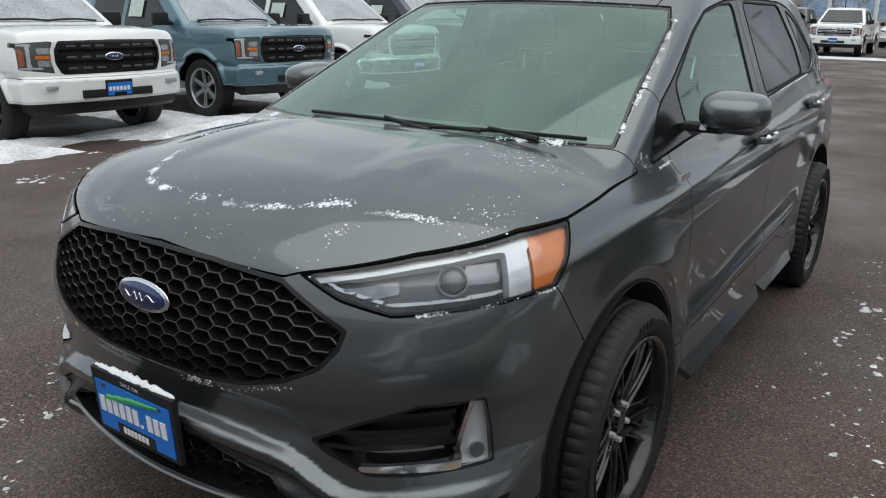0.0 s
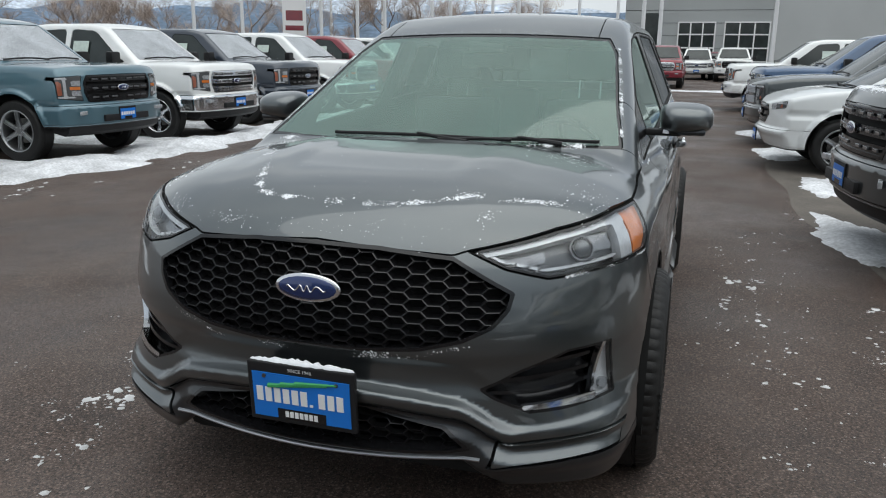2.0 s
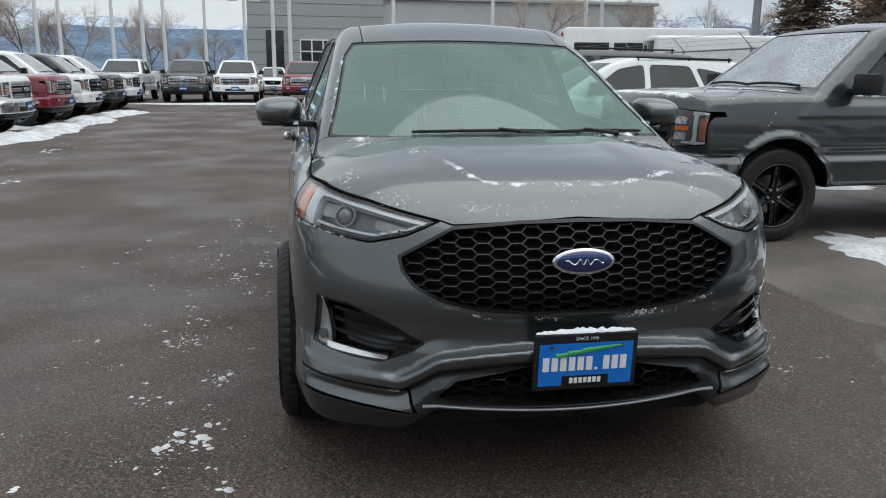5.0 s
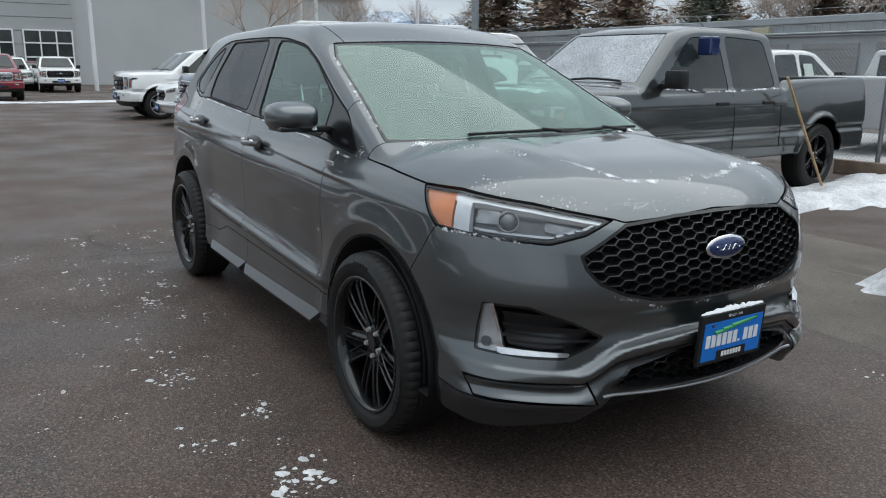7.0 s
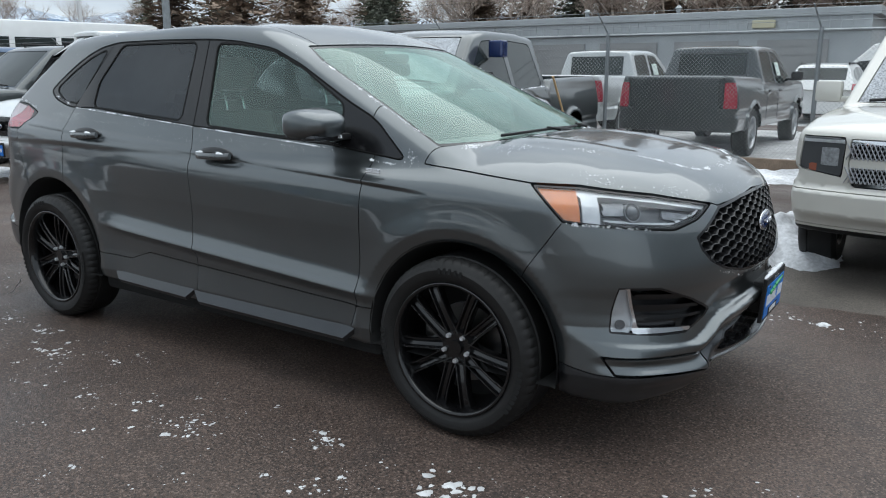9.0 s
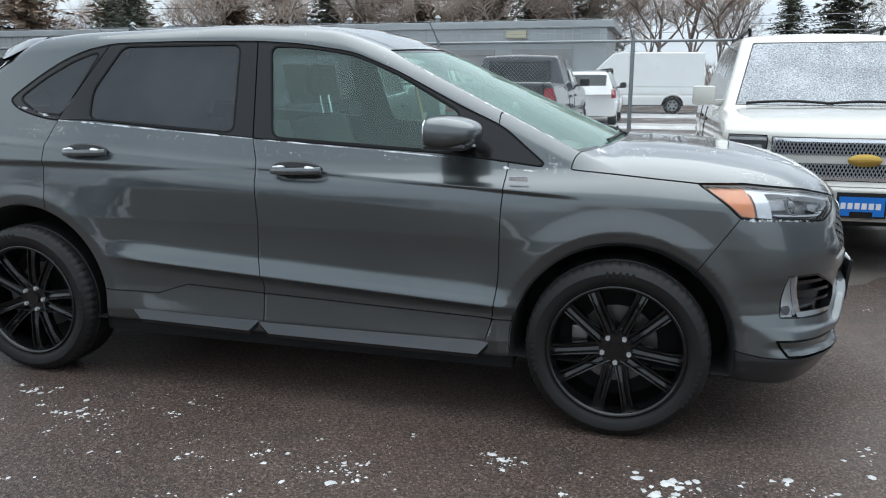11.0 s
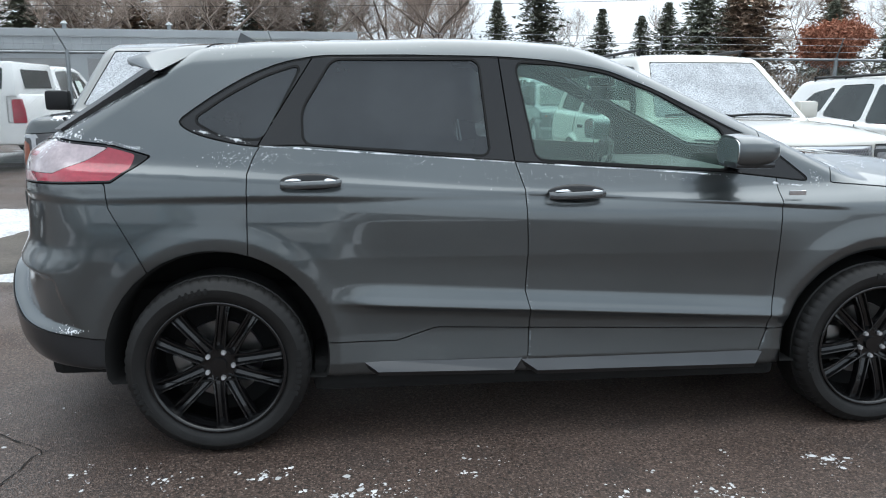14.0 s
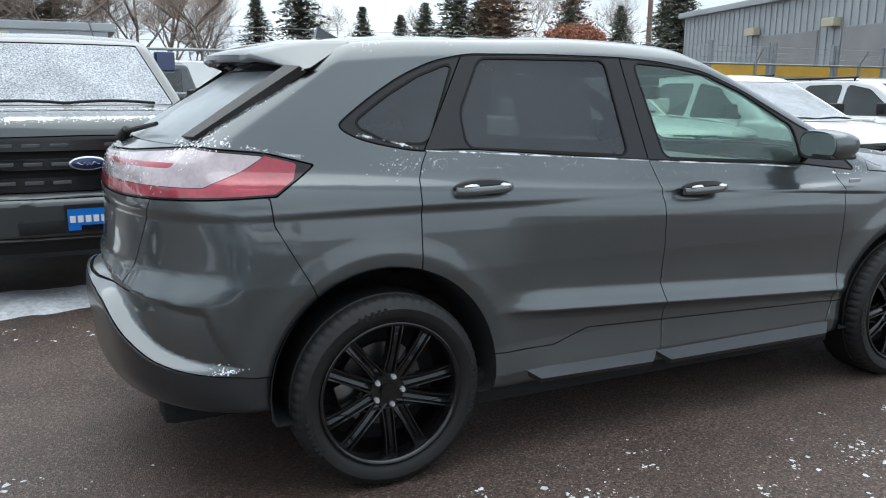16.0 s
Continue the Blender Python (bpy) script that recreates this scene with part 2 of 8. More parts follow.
def surface_net(field, x0, x1, y1, z0, z1, h):
    """The half y >= 0 of a symmetric solid's skin: vertices, normals and triangles."""
    h = np.array(h) * np.ones(3)
    xs, ys, zs = np.arange(x0, x1 + h[0], h[0]), np.arange(-h[1] / 2, y1 + h[1], h[1]), np.arange(z0, z1 + h[2], h[2])
    gx, gy, gz = np.meshgrid(xs, ys, zs, indexing="ij")
    v = field(gx, gy, gz)
    s = v < 0
    nx, ny, nz = (k - 1 for k in v.shape)
    corner = [(a, b, c) for a in (0, 1) for b in (0, 1) for c in (0, 1)]
    count = sum(s[a:a + nx, b:b + ny, c:c + nz].astype(np.int8) for a, b, c in corner)
    cells = np.argwhere((count > 0) & (count < 8))
    index = -np.ones((nx, ny, nz), int)
    index[tuple(cells.T)] = np.arange(len(cells))
    total, hits = np.zeros((len(cells), 3)), np.zeros(len(cells))
    for p in corner:
        for ax in range(3):
            if p[ax]:
                continue
            q = tuple(1 if i == ax else p[i] for i in range(3))
            va, vb = v[tuple((cells + p).T)], v[tuple((cells + q).T)]
            cut = (va < 0) != (vb < 0)
            k = np.where(cut, va / np.where(cut, va - vb, 1), 0)
            total[cut] += (np.array(p) + (np.array(q) - np.array(p)) * k[:, None])[cut]
            hits += cut
    pos = np.array([x0, -h[1] / 2, z0]) + h * (cells + total / hits[:, None])
    quads = []
    for ax in range(3):
        o1, o2 = [i for i in range(3) if i != ax]
        lo = [slice(None)] * 3
        hi = [slice(None)] * 3
        lo[ax], hi[ax] = slice(0, -1), slice(1, None)
        e = np.argwhere(s[tuple(lo)] != s[tuple(hi)])
        e = e[(e[:, o1] > 0) & (e[:, o2] > 0) & (e[:, o1] < v.shape[o1] - 1) & (e[:, o2] < v.shape[o2] - 1)]
        d1, d2 = np.zeros(3, int), np.zeros(3, int)
        d1[o1], d2[o2] = 1, 1
        quads.append(np.stack([index[tuple(c.T)] for c in (e - d1 - d2, e - d2, e, e - d1)], 1))
    quads = np.concatenate(quads)
    for _ in range(4):
        f0 = field(*pos.T)
        g = gradient(field, pos)
        pos = pos - np.clip(f0, -h.max(), h.max())[:, None] * g / np.maximum((g * g).sum(1), 0.05)[:, None]
        pos[cells[:, 1] == 0, 1] = 0.0
    normal = gradient(field, pos, 0.008)
    normal[cells[:, 1] == 0, 1] = 0.0
    normal /= np.linalg.norm(normal, axis=1)[:, None]
    tris = np.concatenate([quads[:, [0, 1, 2]], quads[:, [0, 2, 3]]])
    way = np.cross(pos[tris[:, 1]] - pos[tris[:, 0]], pos[tris[:, 2]] - pos[tris[:, 0]])
    flip = (way * normal[tris].sum(1)).sum(1) < 0
    tris[flip] = tris[flip][:, [0, 2, 1]]
    return pos, normal, tris


def gradient(field, p, d=0.004):
    out = np.zeros_like(p)
    for i in range(3):
        e = np.zeros(3)
        e[i] = d
        out[:, i] = (field(*(p + e).T) - field(*(p - e).T)) / (2 * d)
    return out


def tidy(v, n, t):
    used, inv = np.unique(t, return_inverse=True)
    return v[used], n[used], inv.reshape(-1, 3)


def split(skin, f):
    """Cut a skin along f = 0: the piece where f < 0 and the rest."""
    v, n, t = skin
    if len(t) == 0:
        return skin, skin
    s = (f < 0)[t]
    c = s.sum(1)
    inner, outer = [t[c == 3]], [t[c == 0]]
    mixed = t[(c == 1) | (c == 2)]
    ms = (f < 0)[mixed]
    odd_in = ms.sum(1) == 1
    odd = np.where(odd_in, np.argmax(ms, 1), np.argmin(ms, 1))
    r = np.take_along_axis(mixed, (odd[:, None] + np.arange(3)) % 3, 1)
    size = len(v)
    keys = np.concatenate([np.sort(r[:, [0, 1]], 1), np.sort(r[:, [0, 2]], 1)])
    uniq, inv = np.unique(keys[:, 0] * size + keys[:, 1], return_inverse=True)
    a, b = uniq // size, uniq % size
    k = (f[a] / (f[a] - f[b]))[:, None]
    nv, nn = v[a] + (v[b] - v[a]) * k, n[a] + (n[b] - n[a]) * k
    nn /= np.maximum(np.linalg.norm(nn, axis=1), 1e-9)[:, None]
    p1, p2 = size + inv[:len(r)], size + inv[len(r):]
    tip = np.stack([r[:, 0], p1, p2], 1)
    base = np.concatenate([np.stack([p1, r[:, 1], r[:, 2]], 1), np.stack([p1, r[:, 2], p2], 1)])
    both = np.concatenate([odd_in, odd_in])
    inner += [tip[odd_in], base[~both]]
    outer += [tip[~odd_in], base[both]]
    v2, n2 = np.concatenate([v, nv]), np.concatenate([n, nn])
    return tidy(v2, n2, np.concatenate(inner)), tidy(v2, n2, np.concatenate(outer))


def cut(skin, fn, gap=0.0022):
    """The piece of the skin where fn(x, y, z) < 0 and the rest, with a gap between them."""
    f = fn(*skin[0].T)
    return split(skin, f + gap)[0], split(skin, f - gap)[1]


def poly(u, w, pts):
    """Signed distance to a polygon in the plane (u, w), below zero inside."""
    u, w = np.asarray(u, float), np.asarray(w, float)
    best, inside = np.full(u.shape, 1e9), np.zeros(u.shape, bool)
    for (ax, ay), (bx, by) in zip(pts, pts[1:] + pts[:1]):
        ex, ey = bx - ax, by - ay
        k = np.clip(((u - ax) * ex + (w - ay) * ey) / (ex * ex + ey * ey), 0, 1)
        best = np.minimum(best, np.hypot(u - ax - k * ex, w - ay - k * ey))
        if ey:
            inside ^= ((ay > w) != (by > w)) & (u < ex * (w - ay) / ey + ax)
    return np.where(inside, -best, best)


def rounded(pts, reach=0.02):
    """A polygon with its corners cut twice, no further than reach."""
    for far in (reach, reach / 3):
        new_pts = []
        for (ax, ay), (bx, by) in zip(pts, pts[1:] + pts[:1]):
            k = min(0.25, far / max(math.hypot(bx - ax, by - ay), 1e-6))
            new_pts += [(ax + (bx - ax) * k, ay + (by - ay) * k), (bx + (ax - bx) * k, by + (ay - by) * k)]
        pts = new_pts
    return pts


def mirrored(skin):
    v, n, t = skin
    return v * (1, -1, 1), n * (1, -1, 1), t[:, [0, 2, 1]]


def whole(skin):
    """A centre piece from its half."""
    v, n, t = skin
    mv, mn, mt = mirrored(skin)
    twin = np.arange(len(v)) + len(v)
    mid = np.abs(v[:, 1]) < 1e-6
    twin[mid] = np.arange(len(v))[mid]
    return tidy(np.concatenate([v, mv]), np.concatenate([n, mn]), np.concatenate([t, twin[mt]]))


def inset(skin, d):
    v, n, t = skin
    return v - n * d, n, t


def shell(name, skin, mat, parent, label="", thick=0.012):
    """A panel with turned-in edges from a skin."""
    v, n, t = skin
    if len(t) == 0:
        return None
    e = np.concatenate([t[:, [0, 1]], t[:, [1, 2]], t[:, [2, 0]]])
    key = np.sort(e, 1)
    uniq, first, count = np.unique(key[:, 0] * len(v) + key[:, 1], return_index=True, return_counts=True)
    rim = e[first[count == 1]]
    faces = [tuple(f) for f in t]
    verts, norms = [v], [n]
    if thick and len(rim):
        a, b = rim.T
        side = np.cross(v[b] - v[a], n[a])
        side /= np.maximum(np.linalg.norm(side, axis=1), 1e-9)[:, None]
        k = len(v)
        m = len(rim)
        verts += [v[a], v[b], v[b] - n[b] * thick, v[a] - n[a] * thick]
        norms += [side] * 4
        faces += [(k + m + i, k + i, k + 3 * m + i, k + 2 * m + i) for i in range(m)]
    return put(name, mesh_of(name, np.concatenate(verts), faces, mat, np.concatenate(norms)), parent, label)


# ---- car body as a smooth solid ----
def lerp(v, *pts):
    """Piecewise-linear curve through (u, value) pairs."""
    return np.interp(v, [p[0] for p in pts], [p[1] for p in pts])


def curve(v, *pts):
    """Smooth monotone curve through (u, value) pairs (cubic Hermite)."""
    px, py = np.array([p[0] for p in pts], float), np.array([p[1] for p in pts], float)
    d = np.diff(py) / np.diff(px)
    m = np.r_[d[0], np.where(d[1:] * d[:-1] > 0, 2 * d[1:] * d[:-1] / (d[1:] + d[:-1] + 1e-12), 0), d[-1]]
    v = np.clip(v, px[0], px[-1])
    i = np.clip(np.searchsorted(px, v) - 1, 0, len(px) - 2)
    h = px[i + 1] - px[i]
    s = (v - px[i]) / h
    return ((1 + 2 * s) * (1 - s) ** 2 * py[i] + s * (1 - s) ** 2 * h * m[i] + s * s * (3 - 2 * s) * py[i + 1] + s * s * (s - 1) * h * m[i + 1])


def smax(a, b, k):
    h = np.clip(0.5 + 0.5 * (a - b) / k, 0, 1)
    return b + (a - b) * h + k * h * (1 - h)


def smin(a, b, k):
    return -smax(-a, -b, k)


def bump(v, a, b, soft):
    """1 between a and b, fading to 0 over soft."""
    u = np.clip((v - a) / soft + 0.5, 0, 1) * np.clip((b - v) / soft + 0.5, 0, 1)
    return u * u * (3 - 2 * u)


AXLE, HUB_Z = 1.4245, 0.362


def side_width(x, z):
    plan = curve(x, (-2.5, 0.80), (-2.1, 0.875), (-1.7, 0.912), (-1.2, 0.930), (-0.4, 0.938), (0.6, 0.938), (1.2, 0.930), (1.7, 0.915), (2.1, 0.875), (2.4, 0.80))
    zs, zb = 1.052 - 0.054 * x, 1.172 - 0.067 * x
    zc = 0.562 - 0.054 * x
    doors = bump(x, -0.86, 0.98, 0.30)
    shoulder = bump(x, -2.0, 1.18, 0.3)
    off = lerp(z, (0.20, -0.05), (0.31, -0.012), (0.36, 0.0), (0.48, -0.008), (0.80, -0.007), (0.95, -0.016), (1.06, -0.027))
    # lower door crease with the hollow under it
    low = z - zc
    off = off + doors * curve(low, (-0.32, -0.008), (-0.10, -0.019), (-0.045, -0.016), (-0.012, 0.000), (0.0, 0.012), (0.010, 0.010), (0.040, -0.004), (0.09, -0.018), (0.15, -0.019), (0.38, 0.0))
    # shoulder crease
    up = z - zs
    off = off + shoulder * curve(up, (-0.24, 0.0), (-0.07, -0.003), (-0.015, -0.008), (0.0, 0.009), (0.02, 0.0095), (0.12, 0.0))
    k = np.clip((z - zs) / (zb - zs), 0, 3)
    off = off - 0.050 * k ** 1.5
    for ax, top in ((AXLE, 0.0), (-AXLE, 0.015)):
        r = np.hypot(x - ax, z - HUB_Z - top)
        off = off + 0.007 * bump(r, 0.0, 0.53, 0.12)
        # chamfer round the arch
        rc = np.hypot(x - (1.43 if ax > 0 else -1.42), z - (0.357 if ax > 0 else 0.395))
        off = off - (0.34 if ax > 0 else 0.16) * np.clip(0.492 - rc, 0, 0.06)
    return plan + off


def nose(y, z):
    c = curve(z, (0.20, 2.335), (0.29, 2.352), (0.37, 2.375), (0.46, 2.393), (0.54, 2.388), (0.60, 2.374), (0.64, 2.376), (0.69, 2.390), (0.72, 2.391), (0.85, 2.364), (0.95, 2.322), (0.99, 2.294), (1.06, 2.19), (1.15, 1.9))
    front = c - 0.30 * y * y - (0.41 - 0.24 * np.clip((0.54 - z) / 0.10, 0, 1)) * np.abs(y) ** 6
    a = np.degrees(np.arctan2(np.abs(y), front - 1.2))
    # ledge under the grille that dips to the corners
    d = z - curve(a, (0, 0.580), (8, 0.576), (21, 0.545), (29, 0.466), (40, 0.478), (54, 0.505))
    lip = curve(d, (-0.050, 0.0), (-0.036, 0.012), (-0.010, 0.021), (0.010, -0.012), (0.05, -0.012), (0.11, 0.0))
    front = front + lip * (1 - 0.72 * bump(a, 29, 80, 6)) * bump(a, -60, 50, 10) + curve(d, (-0.11, 0.0), (-0.072, -0.020), (-0.046, 0.0)) * bump(a, -60, 50, 10)
    # the lower corners swell outwards to the chin
    front = front + curve(z, (0.25, 0.0), (0.31, 0.016), (0.350, 0.032), (0.362, 0.030), (0.440, 0.0), (0.50, 0.0)) * bump(a, 24, 52, 5)
    return front


def rear_step(a):
    """Height of the ledge round the rear bumper."""
    return curve(a, (0, 0.745), (8, 0.742), (14.5, 0.730), (19.4, 0.712), (29.5, 0.612), (36.4, 0.552), (47, 0.511), (60, 0.478))


def tail(y, z):
    c = curve(z, (0.20, -2.22), (0.34, -2.34), (0.46, -2.395), (0.62, -2.40), (0.74, -2.385), (0.86, -2.335), (1.10, -2.315), (1.20, -2.29), (1.26, -2.22), (1.49, -1.85), (1.62, -1.64), (1.8, -1.36))
    rear = c + 0.24 * y * y + 0.36 * np.abs(y) ** 6
    a = np.degrees(np.arctan2(np.abs(y), -1.2 - rear))
    # proud lower valance under a hollow
    d = z - rear_step(a)
    hollow = np.clip(d / 0.026 + 0.5, 0, 1) * np.clip((curve(a, (0, 0.80), (20, 0.778), (32, 0.745), (43, 0.726), (60, 0.72)) - z) / 0.030 + 0.5, 0, 1) * np.clip((lerp(z, (0.50, 47.2), (0.62, 44.8), (0.724, 43.3)) - a) / 2.2 + 0.5, 0, 1)
    return rear + 0.042 * hollow - curve(d, (-0.24, 0.0), (-0.10, 0.016), (-0.010, 0.022), (0.012, 0.0), (0.06, 0.0)) * bump(a, -60, 52, 8)


def hood_top(x, y):
    c = curve(x, (-2.5, 1.25), (-1.6, 1.255), (0.0, 1.17), (1.1, 1.155), (1.43, 1.158), (1.67, 1.147), (1.9, 1.119), (2.05, 1.101), (2.2, 1.056), (2.32, 0.990), (2.5, 0.85))
    ridge = 0.006 * bump(np.abs(y), 0.30, 0.44, 0.10) * bump(x, 1.4, 2.2, 0.3) - 0.034 * bump(np.abs(y), -1, 0.58, 0.2) * bump(x, 0.4, 1.365, 0.07)
    return c + ridge - 0.105 * (np.abs(y) / 0.83) ** 3.5 + 0.006


def car_field(x, y, z):
    """Below zero inside the body."""
    y = np.abs(y)
    low = smax(y - side_width(x, z), 0.8 * (z - hood_top(x, y)), 0.05)
    low = smax(low, 0.85 * (x - nose(y, z)), 0.07)
    low = smax(low, 0.85 * (tail(y, z) - x), 0.07)
    low = smax(low, curve(x, (-2.4, 0.37), (-1.8, 0.35), (-1.0, 0.30), (1.0, 0.28), (1.8, 0.268), (2.05, 0.250)) + bump(x, 1.9, 4, 0.1) * lerp(y, (0.0, 0.106), (0.44, 0.108), (0.56, 0.016), (0.8, 0.0)) - z, 0.025)
    zb = 1.172 - 0.067 * x
    gw = 0.832 - 0.42 * (z - zb) - 0.03 * np.clip(x - 0.5, 0, 2) - 0.11 * np.clip(-1.1 - x, 0, 2) ** 1.5
    roof = curve(x, (-2.3, 1.60), (-1.75, 1.645), (-1.42, 1.676), (-1.2, 1.692), (-0.77, 1.703), (-0.45, 1.712), (-0.25, 1.708), (0.06, 1.690), (0.33, 1.640), (0.8, 1.50), (1.2, 1.35)) - 0.095 * y * y
    up = smax(0.9 * (y - gw), z - roof, 0.07)
    screen = 0.91 * (z - 1.168 - (1.37 - x - 0.33 * y * y) * 0.446)
    up = smax(up, screen, 0.05)
    up = smax(up, 0.75 * (tail(y, z) - x), 0.05)
    up = smax(up, 1.05 - z, 0.02)
    return smin(low, up, 0.03)


# ---- the grey crossover ----
def wrap(x, y):
    """Degrees round the front corner."""
    return np.degrees(np.arctan2(np.abs(y), x - 1.2))


def wrap_rear(x, y):
    return np.degrees(np.arctan2(np.abs(y), -1.2 - x))


def front_patch(pts):
    arc = [(math.radians(a) * 1.05, z) for a, z in pts]
    return lambda x, y, z: np.maximum(poly(np.radians(wrap(x, y)) * 1.05, z, arc), 1.3 - x)


def rear_patch(pts):
    arc = [(math.radians(a) * 1.05, z) for a, z in pts]
    return lambda x, y, z: np.maximum(poly(np.radians(wrap_rear(x, y)) * 1.05, z, arc), x + 1.3)


def side_patch(pts, y_min=0.55):
    return lambda x, y, z: np.maximum(poly(x, z, pts), y_min - y)


DAYLIGHT = rounded([(-1.565, 1.335), (-1.521, 1.372), (-1.400, 1.455), (-1.283, 1.522), (-1.15, 1.575), (-1.00, 1.604), (-0.65, 1.610), (-0.255, 1.607), (-0.049, 1.594), (0.218, 1.555), (0.435, 1.472), (0.748, 1.319), (0.919, 1.246), (1.125, 1.083), (0.707, 1.130), (-0.204, 1.178), (-1.074, 1.247), (-1.269, 1.242), (-1.40, 1.266), (-1.500, 1.293)], 0.03)
GLASS_REAR = rounded([(-1.068, 1.385), (-0.946, 1.586), (-0.340, 1.590), (-0.310, 1.206), (-1.063, 1.256)], 0.02)
GLASS_FRONT = rounded([(-0.176, 1.582), (0.02, 1.572), (0.218, 1.541), (0.434, 1.458), (0.726, 1.300), (0.737, 1.142), (-0.109, 1.190)], 0.02)
GLASS_QUARTER = rounded([(-1.500, 1.345), (-1.36, 1.44), (-1.22, 1.515), (-1.074, 1.566), (-1.225, 1.272), (-1.38, 1.282)], 0.02)
HEADLIGHT = [(58.8, 1.040), (49.1, 1.039), (35.9, 1.010), (22.6, 0.963), (27.5, 0.917), (33.3, 0.889), (45.4, 0.906), (53.2, 0.920)]
GRILLE = [(-3.0, 0.972), (10, 0.968), (20.5, 0.950), (28.6, 0.857), (27.8, 0.810), (25.6, 0.762), (21.5, 0.722), (16, 0.695), (8, 0.684), (-3.0, 0.681)]
INTAKE = [(43.7, 0.692), (36.2, 0.688), (29, 0.632), (23.9, 0.577), (25.8, 0.550), (30.7, 0.507), (36, 0.509), (45.0, 0.524), (44.7, 0.600)]
FOG = [(44.7, 0.530), (41.2, 0.527), (40.8, 0.570), (42.3, 0.687), (43.5, 0.687), (44.4, 0.600)]
LOW_GRILLE = [(-3, 0.520), (8.4, 0.516), (19.5, 0.470), (23, 0.400), (20, 0.385), (10, 0.372), (-3, 0.368)]
TAIL_LAMP = [(-3, 1.225), (20, 1.243), (33, 1.262), (40, 1.272), (51.6, 1.248), (60.6, 1.206), (58, 1.160), (55.1, 1.107), (33.4, 1.094), (21.3, 1.088), (-3, 1.088)]

edge = tagged(new("crossover_car"), "dark grey crossover with black grille and black wheels, lightly snowed", "car")
# the net leans with the body's creases, so that they run clean
LEAN_X = 0.054
sv, sn, st = surface_net(lambda x, y, z: car_field(x, y, z - LEAN_X * x), -2.5, 2.5, 1.02, 0.06, 1.92, (0.018, 0.013, 0.008))
sv[:, 2] -= LEAN_X * sv[:, 0]
sn = gradient(car_field, sv, 0.0035)
sn[sv[:, 1] < 1e-6, 1] = 0.0
sn /= np.linalg.norm(sn, axis=1)[:, None]
rest = (sv, sn, st)
for ax, z0, r0 in ((1.43, 0.357, 0.441), (-1.42, 0.395, 0.443)):
    _, rest = cut(rest, lambda x, y, z: np.maximum(np.hypot(x - ax, z - z0) - r0, 0.40 - y), 0.0)
lining = rest
for pts in (GLASS_FRONT, GLASS_REAR, GLASS_QUARTER):
    _, lining = cut(lining, side_patch(pts), 0.0)
# glass and its black surrounds
frame_side, rest = cut(rest, side_patch(DAYLIGHT))
panes = {}
for key, pts in (("front", GLASS_FRONT), ("rear", GLASS_REAR), ("quarter", GLASS_QUARTER)):
    panes[key], frame_side = cut(frame_side, side_patch(pts), 0.001)


def hood_rear(y):
    return 1.395 - 0.28 * y * y


def windscreen(x, y, z):
    lim = lerp(z, (1.15, 0.745), (1.204, 0.727), (1.286, 0.695), (1.494, 0.636), (1.560, 0.585), (1.60, 0.56))
    return np.maximum.reduce([np.abs(y) - lim, z - 1.580 + 0.05 * y * y, 1.146 - z, 0.2 - x, x - hood_rear(y)])


screen_skin, rest = cut(rest, windscreen, 0.002)
rear_glass, rest = cut(rest, lambda x, y, z: np.maximum.reduce([np.abs(y) - lerp(z, (1.28, 0.66), (1.60, 0.58)), z - 1.535, 1.275 - z, x + 1.5]), 0.002)
head_skin, rest = cut(rest, front_patch(HEADLIGHT), 0.003)
tail_skin, rest = cut(rest, rear_patch(TAIL_LAMP), 0.003)
grille_skin, rest = cut(rest, front_patch(GRILLE), 0.0)
intake_skin, rest = cut(rest, front_patch(INTAKE), 0.0)
low_skin, rest = cut(rest, front_patch(LOW_GRILLE), 0.0)


def hood_patch(x, y, z):
    a = wrap(x, y)
    seam = np.where(x < 1.71, lerp(x, (1.1, 1.090), (1.257, 1.076), (1.71, 1.041)), lerp(a, (0, 0.974), (20.5, 0.953), (22.6, 0.965), (35.9, 1.013), (49.1, 1.042), (60, 1.042)))
    return np.maximum.reduce([(seam - z) * 0.9, hood_rear(y) - x])


_, lining = cut(lining, windscreen, -0.01)
_, lining = cut(lining, lambda x, y, z: np.maximum.reduce([np.abs(y) - 0.6, z - 1.58, 1.29 - z, x + 1.5]), 0.0)
for patch in (GRILLE, INTAKE, LOW_GRILLE, HEADLIGHT):
    _, lining = cut(lining, front_patch(patch), -0.004)
hood, rest = cut(rest, hood_patch)
cowl, rest = cut(rest, lambda x, y, z: np.maximum.reduce([0.9 - x, 1.12 - z, np.abs(y) - 0.72 + 0.2 * (x - 1.0), z - 1.24]), 0.001)
SILL = ((-1.1, 0.453), (-0.702, 0.447), (-0.536, 0.501), (-0.143, 0.487), (0.91, 0.455), (1.2, 0.45))
REAR_EDGE = ((0.30, -1.29), (0.827, -1.290), (1.073, -1.287), (1.139, -1.285), (1.20, -1.262), (1.249, -1.233))
MID_EDGE = ((0.30, -0.149), (0.558, -0.141), (0.65, -0.164), (0.816, -0.156), (1.07, -0.168), (1.18, -0.204))
FRONT_EDGE = ((0.30, 0.865), (0.442, 0.911), (0.62, 0.935), (0.904, 0.942), (1.087, 0.953))
trim_rear, rest = cut(rest, lambda x, y, z: np.maximum.reduce([z - lerp(x, *SILL), x - lerp(z, *MID_EDGE), -1.2 - x, 0.6 - y]))
